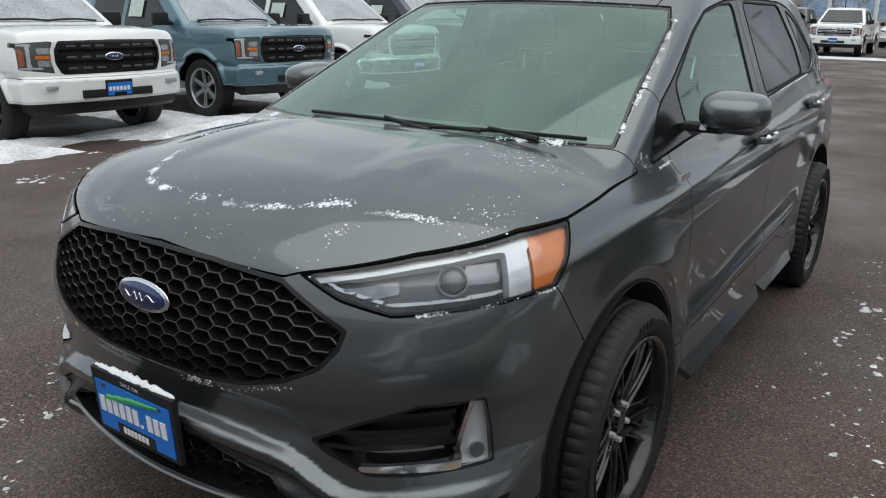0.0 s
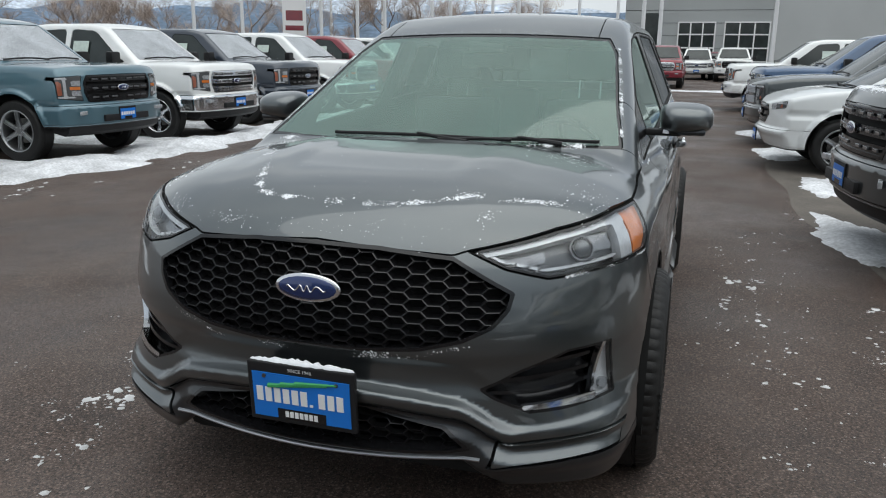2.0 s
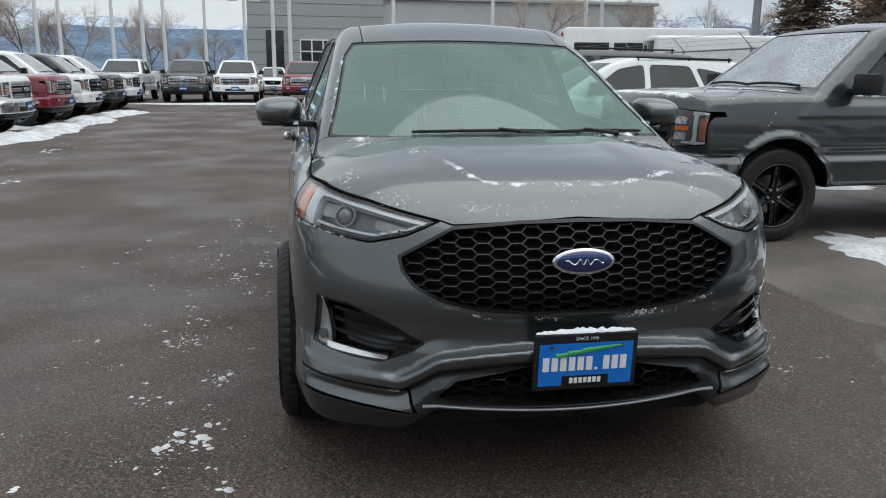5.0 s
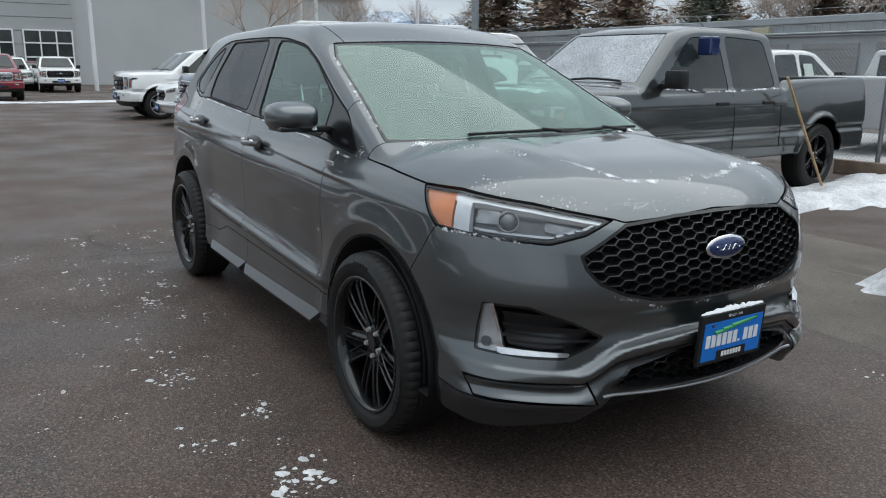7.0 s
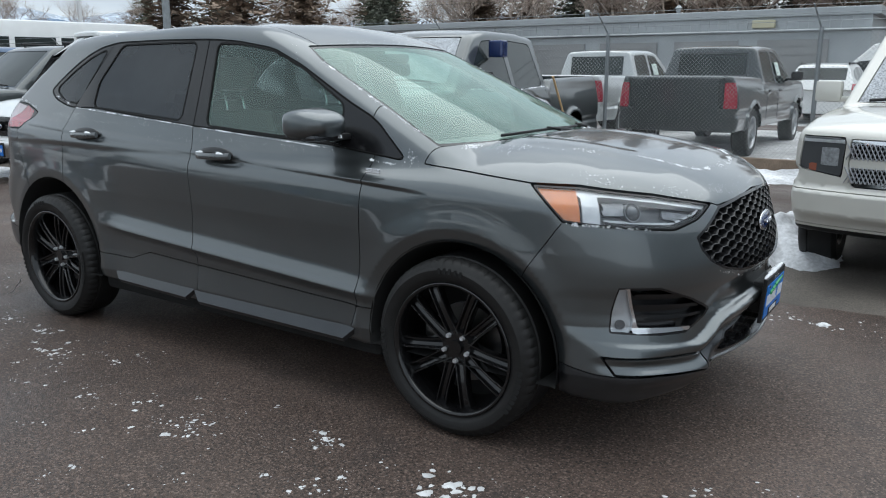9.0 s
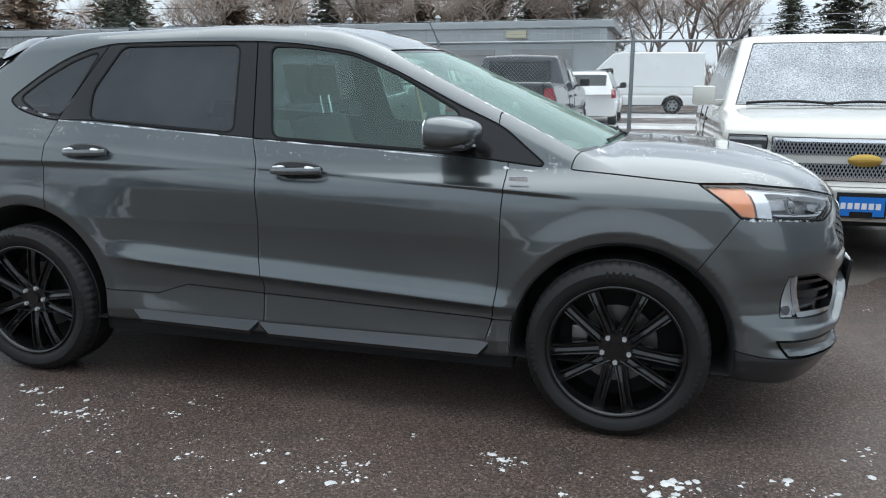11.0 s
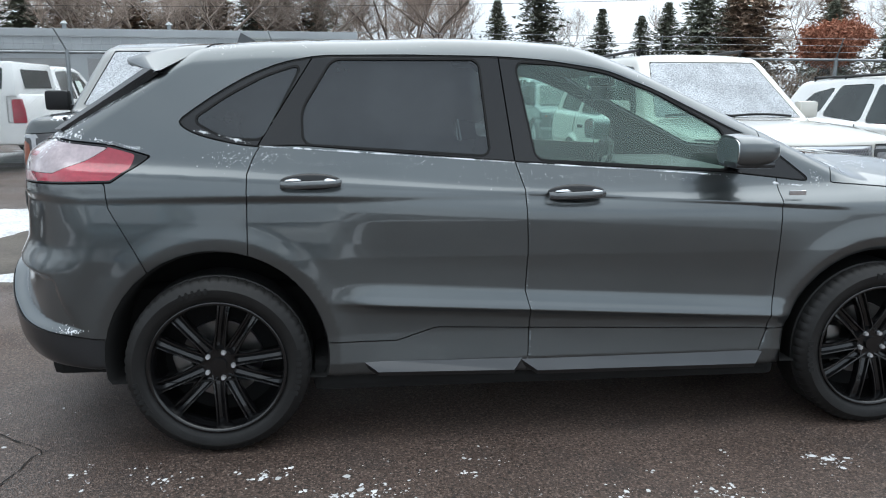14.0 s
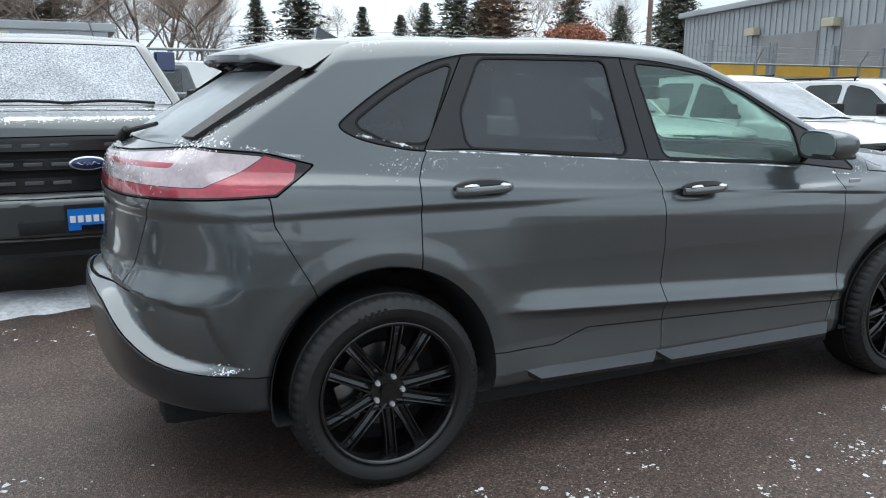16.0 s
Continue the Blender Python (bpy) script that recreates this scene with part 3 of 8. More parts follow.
trim_front, rest = cut(rest, lambda x, y, z: np.maximum.reduce([z - lerp(x, *SILL), lerp(z, *MID_EDGE) - x, x - lerp(z, *FRONT_EDGE), 0.6 - y]))
trim_fender, rest = cut(rest, lambda x, y, z: np.maximum.reduce([z - lerp(x, *SILL), lerp(z, *FRONT_EDGE) - x, x - 1.2, 0.6 - y]))
belt = lambda x, z: z - (1.172 - 0.067 * x + 0.012)
rear_door, rest = cut(rest, lambda x, y, z: np.maximum.reduce([belt(x, z), lerp(z, *REAR_EDGE) - x, x - lerp(z, *MID_EDGE), 0.6 - y]))
front_door, rest = cut(rest, lambda x, y, z: np.maximum.reduce([belt(x, z), lerp(z, *MID_EDGE) - x, x - lerp(z, *FRONT_EDGE), 0.6 - y]))
fender, rest = cut(rest, lambda x, y, z: np.maximum.reduce([0.90 - x, x - lerp(z, (0.30, 1.5), (0.66, 1.68), (0.93, 1.87), (1.05, 1.87)), 0.45 - y, z - 1.3]))
bumper_front, rest = cut(rest, lambda x, y, z: np.maximum(1.45 - x, z - 1.1))
liftgate, rest = cut(rest, lambda x, y, z: np.maximum.reduce([np.abs(y) - lerp(z, (0.72, 0.50), (1.09, 0.655), (1.3, 0.70)), 0.74 - z, z - 1.31, x + 1.9]))
bumper_rear, rest = cut(rest, lambda x, y, z: np.maximum.reduce([z - 1.105, x - lerp(z, (0.3, -1.5), (0.79, -1.70), (1.01, -1.82), (1.105, -1.83))]))
roof_skin, rest = cut(rest, lambda x, y, z: np.maximum.reduce([np.abs(y) - lerp(x, (-1.7, 0.50), (0.4, 0.53)), 1.45 - z, x - 0.55]), 0.0025)

# strips cut from the bumpers
LOW_PANEL = [(46.5, 0.442), (26.7, 0.425), (25.0, 0.350), (44.5, 0.378)]
low_panel, bumper_front = cut(bumper_front, front_patch(LOW_PANEL), 0.004)
valance, bumper_front = cut(bumper_front, lambda x, y, z: np.maximum.reduce([z - lerp(wrap(x, y), (0, 0.522), (8.4, 0.518), (21.5, 0.493), (28.2, 0.415), (30, 0.36), (48, 0.375), (58, 0.42)), 1.6 - x]), 0.002)
rear_trim, bumper_rear = cut(bumper_rear, lambda x, y, z: z - rear_step(wrap_rear(x, y)) + 0.014, 0.002)
amber, head_in = split(inset(head_skin, 0.010), 50.2 - wrap(*head_skin[0].T[:2]))
top_line = lerp(wrap(*head_in[0].T[:2]), (22.6, 0.952), (35.9, 0.998), (44, 1.018), (60, 1.03))
running, head_in = split(head_in, np.minimum(np.maximum(46.6 - wrap(*head_in[0].T[:2]), wrap(*head_in[0].T[:2]) - 49.6) * 0.02, top_line - 0.015 - head_in[0][:, 2]))
_, head_in = split(head_in, 49.6 - wrap(*head_in[0].T[:2]))
fog_skin, intake_skin = split(intake_skin, front_patch(FOG)(*intake_skin[0].T))
CHROME_EDGE = [(41.8, 0.690), (40.4, 0.578), (40.1, 0.541), (29.6, 0.530), (29.8, 0.517), (40.9, 0.520), (41.4, 0.560), (42.5, 0.690)]
clear_tail = [(-3, 1.138), (-3, 1.222), (20, 1.238), (33, 1.256), (40, 1.264), (51.5, 1.238), (48.5, 1.190), (44.0, 1.140)]
bezel, tail_red = split(tail_skin, np.minimum(-0.009 - rear_patch(TAIL_LAMP)(*tail_skin[0].T), (57.2 - wrap_rear(*tail_skin[0].T[:2])) * 0.018))
tail_clear, tail_red = cut(tail_red, rear_patch(clear_tail), 0.001)
clear_bar, tail_clear = cut(tail_clear, rear_patch([(-3, 1.188), (-3, 1.206), (38, 1.218), (37, 1.200)]), 0.0)

# black sheet puts the cabin's shade behind the panels
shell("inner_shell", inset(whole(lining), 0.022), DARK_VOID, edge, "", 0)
shell("hood", whole(hood), PAINT_GREY, edge)
shell("roof_panel", whole(roof_skin), PAINT_GREY, edge)
frit, screen_skin = split(screen_skin, -0.011 - windscreen(*screen_skin[0].T))
shell("windshield_border", inset(whole(frit), 0.0035), GLOSS_BLACK, edge, "", 0.004)
shell("windshield", inset(whole(screen_skin), 0.004), WINDSHIELD, edge, "grey-green windshield with sky reflection put into its film", 0).visible_shadow = False
shell("rear_window", inset(whole(rear_glass), 0.004), REAR_GLASS, edge, "", 0)
shell("cowl", inset(whole(cowl), 0.012), BLACK_PLASTIC, edge)
shell("front_bumper", whole(bumper_front), PAINT_GREY, edge)
shell("rear_bumper", whole(bumper_rear), PAINT_GREY, edge)
shell("bumper_valance", whole(valance), TRIM_GREY, edge)
shell("bumper_valance", whole(rear_trim), TRIM_GREY, edge)
shell("liftgate", whole(liftgate), PAINT_GREY, edge)
# black sheets put shade into the depth behind the grilles
shell("grille_backing", inset(whole(grille_skin), 0.060), DARK_VOID, edge, "", 0)
shell("grille_backing", inset(whole(low_skin), 0.060), DARK_VOID, edge, "", 0)
red_lamp = shell("tail_lamp", whole(tail_red), LAMP_RED, edge, "red tail lamp band across the back")
shell("clear_lens", whole(tail_clear), LAMP_CLEAR, red_lamp)
shell("red_bar", whole(clear_bar), LAMP_RED, red_lamp)
shell("lamp_bezel", whole(bezel), GLOSS_BLACK, red_lamp)


def collar(name, pts, patch_skin, mat, depth, parent, wide=0.010):
    """The edge of an opening: a band of the skin just inside pts, turned inwards."""
    f = front_patch(pts)(*patch_skin[0].T)
    band = split(patch_skin, -wide - f)[0]
    shell(name, whole(band) if pts[0][0] < 0 else band, mat, parent, "", depth)
    return band


for pts, skin, name in ((GRILLE, grille_skin, "grille_surround"), (LOW_GRILLE, low_skin, "lower_grille_surround")):
    collar(name, pts, skin, GLOSS_BLACK, 0.06, edge)


def hex_mesh(name, pts, parent, a=0.0345, tall=0.0163, wall=0.0036, back=0.010, deep=0.030):
    """A moulded honeycomb laid along the nose."""
    arc = [(math.radians(u) * 1.05, z) for u, z in pts]
    verts, faces = [], []
    edges = set()
    for col in range(-19, 20):
        for row in range(0, 24):
            cy, cz = col * 1.5 * a, 0.33 + (row + 0.5 * (col % 2)) * 2 * tall
            ring = [(cy - a, cz), (cy - a / 2, cz - tall), (cy + a / 2, cz - tall), (cy + a, cz), (cy + a / 2, cz + tall), (cy - a / 2, cz + tall)]
            for p, q in zip(ring, ring[1:] + ring[:1]):
                key = tuple(sorted(((round(p[0], 4), round(p[1], 4)), (round(q[0], 4), round(q[1], 4)))))
                edges.add(key)
    for p, q in sorted(edges):
        m = ((p[0] + q[0]) / 2, (p[1] + q[1]) / 2)
        ok = True
        for s in (p, m, q):
            xx = float(nose(np.array(s[0]), np.array(s[1])))
            u = math.atan2(abs(s[0]), xx - 1.2) * 1.05
            ok &= float(poly(np.array([u]), np.array([s[1]]), arc)[0]) < 0.004
        if not ok:
            continue
        d = Vector((q[0] - p[0], q[1] - p[1])).normalized()
        side = (-d.y * wall, d.x * wall)
        k = len(verts)
        for s, e in ((p, -1), (q, 1)):
            for sgn in (1, -1):
                y, z = s[0] + side[0] * sgn + d.x * wall * 0.5 * e, s[1] + side[1] * sgn + d.y * wall * 0.5 * e
                xx = float(nose(np.array(y), np.array(z))) - back
                slim = 0.32
                ys, zs = s[0] + side[0] * sgn * slim, s[1] + side[1] * sgn * slim
                verts += [(xx, ys, zs), (xx - deep, y, z)]
        # front, back ends
        faces += [(k, k + 4, k + 6, k + 2), (k, k + 1, k + 5, k + 4), (k + 2, k + 6, k + 7, k + 3), (k, k + 2, k + 3, k + 1), (k + 4, k + 5, k + 7, k + 6)]
    return tagged(put(name, mesh_of(name, verts, faces, GRILLE_BLACK, smooth=False), parent), kind="stuff")


hex_mesh("honeycomb_grille", GRILLE, edge)
hex_mesh("lower_honeycomb", LOW_GRILLE, edge, back=0.03)
# thin bright line along the foot of the bumper
def band_on_nose(name, pts, mat, parent, proud=0.006, tall=0.007):
    """A slim moulding along (y, z) points of the nose."""
    bm = bmesh.new()
    prev = None
    for y0, z0 in pts:
        a = Vector((float(nose(np.array(y0), np.array(z0))) + proud, y0, z0))
        ring = [bm.verts.new(a + Vector((tall * math.cos(q), 0, tall * math.sin(q)))) for q in np.linspace(0, 2 * np.pi, 8, endpoint=False)]
        for i in range(8):
            if prev:
                bm.faces.new((prev[i], prev[(i + 1) % 8], ring[(i + 1) % 8], ring[i]))
        prev = ring
    bmesh.ops.recalc_face_normals(bm, faces=bm.faces)
    return part(name, bm, mat, parent, smooth=True)


band_on_nose("chin_strip", [(y, 0.372 - 0.012 * math.cos(y * 3.4)) for y in np.linspace(-0.50, 0.50, 21)], SATIN, edge, 0.0, 0.006)

# window frames of the doors, parted at the pillars
frame_front, frame_side = cut(frame_side, lambda x, y, z: lerp(z, (1.17, -0.203), (1.62, -0.252)) - x, 0.003)
frame_rear, frame_quarter = cut(frame_side, lambda x, y, z: lerp(z, (1.22, -1.262), (1.242, -1.248), (1.584, -1.035), (1.62, -1.01)) - x, 0.003)
def seals(frame, pane_pts):
    """The dark rubber lines of a window frame: round the pane and along the outer edge; and the rest."""
    inner, frame = split(frame, side_patch(pane_pts)(*frame[0].T) - 0.009)
    outer, frame = split(frame, -0.006 - side_patch(DAYLIGHT)(*frame[0].T))
    return inner, outer, frame


frames = {"front": seals(frame_front, GLASS_FRONT), "rear": seals(frame_rear, GLASS_REAR), "quarter": seals(frame_quarter, GLASS_QUARTER)}
BLADES = ((-0.80, -0.19, 0.372, 0.362), (-0.13, 0.88, 0.356, 0.352))

for flip in (lambda k: k, mirrored):
    sgn = 1 if flip is not mirrored else -1
    shell("body_side", flip(rest), PAINT_GREY, edge)
    shell("fender", flip(fender), PAINT_GREY, edge)
    for door, pane, mat, hx, hz in ((front_door, "front", SIDE_GLASS, 0.041, 1.056), (rear_door, "rear", TINTED, -1.036, 1.107)):
        d = shell("door", flip(door), PAINT_GREY, edge)
        shell("window_frame", inset(flip(frames[pane][2]), 0.002), GLOSS_BLACK, d)
        for ring in frames[pane][:2]:
            shell("window_seal", inset(flip(ring), 0.0005), SEAL, d)
        shell("window_pane", inset(flip(panes[pane]), 0.006), mat, d, "", 0).visible_shadow = False
        wy = float(side_width(np.array(hx), np.array(hz)))
        # black oval stands in for the shaded recess behind the handle
        bm = bmesh.new()
        bmesh.ops.create_uvsphere(bm, u_segments=28, v_segments=12, radius=1, matrix=Matrix.Translation((hx, sgn * (wy - 0.0140), hz + 0.002)) @ Matrix.Diagonal((0.122, 0.016, 0.034, 1)))
        part("handle_cup_shade", bm, GLOSS_BLACK, d, smooth=True)
        bm = bmesh.new()
        prev = None
        for k in range(13):
            u = -1 + k / 6
            p = Vector((hx + 0.118 * u, sgn * (wy + 0.030 * (1 - u ** 4) + 0.004), hz - 0.004 + 0.004 * u))
            ring = [bm.verts.new(p + Vector((0, sgn * 0.010 * math.cos(q), 0.0155 * math.sin(q)))) for q in np.linspace(0, 2 * np.pi, 10, endpoint=False)]
            if prev:
                for i in range(10):
                    bm.faces.new((prev[i], prev[(i + 1) % 10], ring[(i + 1) % 10], ring[i]))
            else:
                bm.faces.new(ring)
            prev = ring
        bm.faces.new(prev[::-1])
        bmesh.ops.recalc_face_normals(bm, faces=bm.faces)
        part("door_handle", bm, HANDLE_GREY, d, smooth=True)
    shell("quarter_window", inset(flip(panes["quarter"]), 0.004), TINTED, edge, "", 0)
    shell("window_frame", inset(flip(frames["quarter"][2]), 0.002), GLOSS_BLACK, edge)
    for ring in frames["quarter"][:2]:
        shell("window_seal", inset(flip(ring), 0.0005), SEAL, edge)
    for trim in (trim_rear, trim_front, trim_fender):
        shell("lower_trim", flip(trim), PAINT_GREY, edge)
    shell("bumper_strip", flip(inset(low_panel, -0.004)), PAINT_GREY, edge)
    # headlight
    lamp = shell("headlight", inset(flip(head_skin), 0.055), LAMP_DARK, edge, "clear headlight with an amber corner", 0)
    shell("lens", inset(flip(head_skin), 0.001), LENS, lamp, "", 0).visible_shadow = False
    rim_of_lamp = split(head_skin, -0.008 - front_patch(HEADLIGHT)(*head_skin[0].T))[0]
    shell("lamp_bezel", flip(inset(rim_of_lamp, 0.0)), GLOSS_BLACK, lamp, "", 0.02)
    ha, hz_ = wrap(*head_in[0].T[:2]), head_in[0][:, 2]
    foot = split(head_in, np.maximum(hz_ - lerp(ha, (22, 0.985), (27, 0.935), (33.3, 0.908), (46, 0.926)), ha - 46))[0]
    shell("lower_louver", inset(flip(foot), 0.022), GLOSS_BLACK, lamp, "", 0.01)
    shell("amber_corner", flip(amber), AMBER, lamp, "", 0.04)
    shell("running_light", flip(running), LAMP_WHITE, lamp, "", 0.03)
    # bright lower line, silver box and reflector behind one projector
    hf, hd = head_in[0][:, 2] - lerp(ha, (22, 0.975), (27, 0.925), (33.3, 0.897), (46, 0.914)), head_in[0][:, 2]
    for nm, f, depth, mat in (("lower_light_line", np.maximum(np.abs(hf - 0.013) - 0.004, ha - 46), 0.006, LAMP_WHITE),
                              ("silver_box", np.maximum(np.abs(ha - 43.6) - 2.4, np.abs(hd - 0.971) - 0.023), 0.020, LAMP_SILVER),
                              ("inner_reflector", np.maximum(np.abs(ha - 30.5) - 3.6, np.abs(hd - 0.936 + 0.004 * (30.5 - ha)) - 0.016), 0.030, LAMP_SILVER)):
        bit = split(head_in, f)[0]
        if len(bit[2]):
            shell(nm, inset(flip(bit), depth), mat, lamp, "", 0.02)
    for ang, zz, size in ((40.2, 0.964, 1.0),):
        i = int(np.argmin(((wrap(*head_skin[0].T[:2]) - ang) * 0.018) ** 2 + (head_skin[0][:, 2] - zz) ** 2))
        skin_p, skin_n = Vector(head_skin[0][i]), Vector(head_skin[1][i])
        eye = skin_p - skin_n * 0.036
        aim = (skin_n + Vector((0.5, 0, 0))).normalized()
        eye.y, aim.y = eye.y * sgn, aim.y * sgn
        for r0, r1, l0, l1, mat, nm in ((0.034, 0.036, -0.030, 0.004, LAMP_SILVER, "projector_ring"), (0.0315, 0.0325, -0.006, 0.0048, GLOSS_BLACK, "projector_cup")):
            bm = bmesh.new()
            rod(bm, eye + aim * l0, eye + aim * l1, r0 * size, r1 * size, 32)
            part(nm, bm, mat, lamp, smooth=True)
        bm = bmesh.new()
        turn = aim.to_track_quat("Z", "Y").to_matrix().to_4x4()
        bmesh.ops.create_uvsphere(bm, u_segments=28, v_segments=14, radius=1, matrix=Matrix.Translation(eye) @ turn @ Matrix.Diagonal((0.026, 0.026, 0.018, 1)))
        part("projector_lens", bm, GLASSY, lamp, smooth=True)
    # side intake with fins, chrome blade and fog lamp
    grid = shell("side_intake", inset(flip(intake_skin), 0.045), GLOSS_BLACK, edge, "", 0)
    collar_skin = split(intake_skin, -0.008 - front_patch(INTAKE)(*intake_skin[0].T))[0]
    shell("intake_edge", flip(collar_skin), GLOSS_BLACK, grid, "", 0.045)
    for z0 in (0.575, 0.610, 0.648):
        fin_skin = split(intake_skin, np.maximum(np.abs(intake_skin[0][:, 2] - z0 - 0.0012 * (wrap(*intake_skin[0].T[:2]) - 36)) - 0.0055, wrap(*intake_skin[0].T[:2]) - 40.5))[0]
        shell("intake_fin", inset(flip(fin_skin), 0.014), GLOSS_BLACK, grid, "", 0.03)
    blade = split(intake_skin, front_patch(CHROME_EDGE)(*intake_skin[0].T))[0]
    shell("chrome_blade", flip(inset(blade, -0.002)), CHROME, grid, "", 0.02)
    fog = shell("fog_lamp", inset(flip(fog_skin), 0.020), LAMP_WHITE, grid, "clear fog lamp in a bright bracket", 0.0)
    shell("lens", inset(flip(fog_skin), 0.003), LENS, fog, "", 0.0).visible_shadow = False
    bm = bmesh.new()
    i = int(np.argmin(((wrap(*fog_skin[0].T[:2]) - 42.9) * 0.018) ** 2 + (fog_skin[0][:, 2] - 0.556) ** 2))
    bulb, out = Vector(fog_skin[0][i]), Vector(fog_skin[1][i])
    bulb.y, out.y = bulb.y * sgn, out.y * sgn
    rod(bm, bulb - out * 0.022, bulb - out * 0.008, 0.016, 0.019, 24)
    part("fog_bulb", bm, GLASSY, fog, smooth=True)
    # door mirror
    mirror = tagged(new("door_mirror"), "grey and black door mirror dusted with snow")
    mirror.parent = edge
    bm = bmesh.new()
    bmesh.ops.create_uvsphere(bm, u_segments=40, v_segments=24, radius=1)
    for v in bm.verts:
        c = [math.copysign(abs(k) ** 0.62, k) for k in v.co]
        ahead, out = max(c[0], 0), c[1]
        v.co = Vector((0.738 + max(0.125 * c[0] * (1 - 0.10 * out), -0.080), sgn * (0.962 + 0.110 * out * (1 - 0.12 * ahead)), 1.228 + 0.068 * c[2] * (1 - 0.30 * ahead) * (1 - 0.08 * out)))
    bmesh.ops.recalc_face_normals(bm, faces=bm.faces)
    part("mirror_cap", bm, PAINT_GREY, mirror, smooth=True)
    bm = bmesh.new()
    box(bm, 0.650, 0.822, min(sgn * 0.930, sgn * 1.044), max(sgn * 0.930, sgn * 1.044), 1.163, 1.192, 0.014)
    part("mirror_base", bm, TRIM_GREY, mirror, smooth=True)
    bm = bmesh.new()
    box(bm, 0.735, 0.81, min(sgn * 0.80, sgn * 0.95), max(sgn * 0.80, sgn * 0.95), 1.158, 1.186, 0.010)
    part("mirror_arm", bm, BLACK_PLASTIC, mirror, smooth=True)
    bm = bmesh.new()
    disc = bmesh.ops.create_cone(bm, cap_ends=True, segments=40, radius1=1, radius2=1, depth=0.006)["verts"]
    for v in disc:
        v.co = Vector((0.656 + v.co.z, sgn * (0.962 + 0.094 * math.copysign(abs(v.co.x) ** 0.62, v.co.x)), 1.229 + 0.054 * math.copysign(abs(v.co.y) ** 0.62, v.co.y)))
    bmesh.ops.recalc_face_normals(bm, faces=bm.faces)
    part("mirror_glass", bm, CHROME, mirror)
    # trim badge on the fender
    bm = bmesh.new()
    by = float(side_width(np.array(1.01), np.array(1.045)))
    box(bm, 0.972, 1.048, min(sgn * (by - 0.004), sgn * (by + 0.004)), max(sgn * (by - 0.004), sgn * (by + 0.004)), 1.036, 1.056, 0.002)
    part("badge", bm, CHROME, edge)
    # wheel-arch liners
    for ax, z0 in ((1.43, 0.357), (-1.42, 0.395)):
        prof = [(0.447, 0.918), (0.436, 0.895), (0.434, 0.55), (0.40, 0.50), (0.05, 0.50)]
        v, f = lathe(prof, 40)
        put("arch_liner", mesh_of("arch_liner", [(p[0] + ax, p[1] * sgn, max(p[2] + z0, 0.30)) for p in v], f, DARK_VOID), edge)
    # side step blade under the doors
    bm = bmesh.new()
    for x0, x1, z0, z1 in BLADES:
        ring = [(x0 - 0.06, 0.915, z0 + 0.004), (x1 + 0.03, 0.915, z1 + 0.006), (x1 - 0.02, 0.954, z1 - 0.046), (x0 + 0.02, 0.954, z0 - 0.046)]
        lo = [bm.verts.new((x, sgn * (y - 0.012), z - 0.020)) for x, y, z in ring]
        hi = [bm.verts.new((x, sgn * y, z)) for x, y, z in ring]
        bm.faces.new(lo)
        bm.faces.new(hi)
        for i in range(4):
            bm.faces.new((lo[i], lo[(i + 1) % 4], hi[(i + 1) % 4], hi[i]))
    bmesh.ops.recalc_face_normals(bm, faces=bm.faces)
    part("sill_blade", bm, TRIM_GREY, edge)


# grille emblem: a blue oval with a bright rim, its lettering left as a plain script-like stroke
def emblem(parent, m, w=0.098, h=0.040, name="emblem"):
    e = None
    for nm, k, d, mat in (("emblem_rim", 1.0, 0.010, CHROME), ("emblem_field", 0.94, 0.014, LOGO_BLUE)):
        bm = bmesh.new()
        bmesh.ops.create_uvsphere(bm, u_segments=40, v_segments=16, radius=1, matrix=m @ Matrix.Diagonal((d, w * k, h * (k if k == 1 else 0.88), 1)))
        ob = part(nm if e else name, bm, mat, e or parent, smooth=True)
        e = e or ob
    bm = bmesh.new()
    prev = None
    for k in range(49):
        u = -1 + k / 24
        p = Vector((0.0150 - 0.004 * u * u, 0.058 * w / 0.098 * u, 0.0085 * h / 0.04 * math.sin(u * 13 + 1.2 * math.sin(u * 5)) * (1 - 0.5 * u * u)))
        p = m @ p
        if prev:
            rod(bm, prev, p, 0.0019 * h / 0.04, seg=5)
        prev = p
    part("emblem_stroke", bm, CHROME, e)
    return e


emblem(edge, Matrix.Translation((2.362, 0.0, 0.846)) @ Matrix.Rotation(radians(-4), 4, "Y"), 0.102, 0.042)


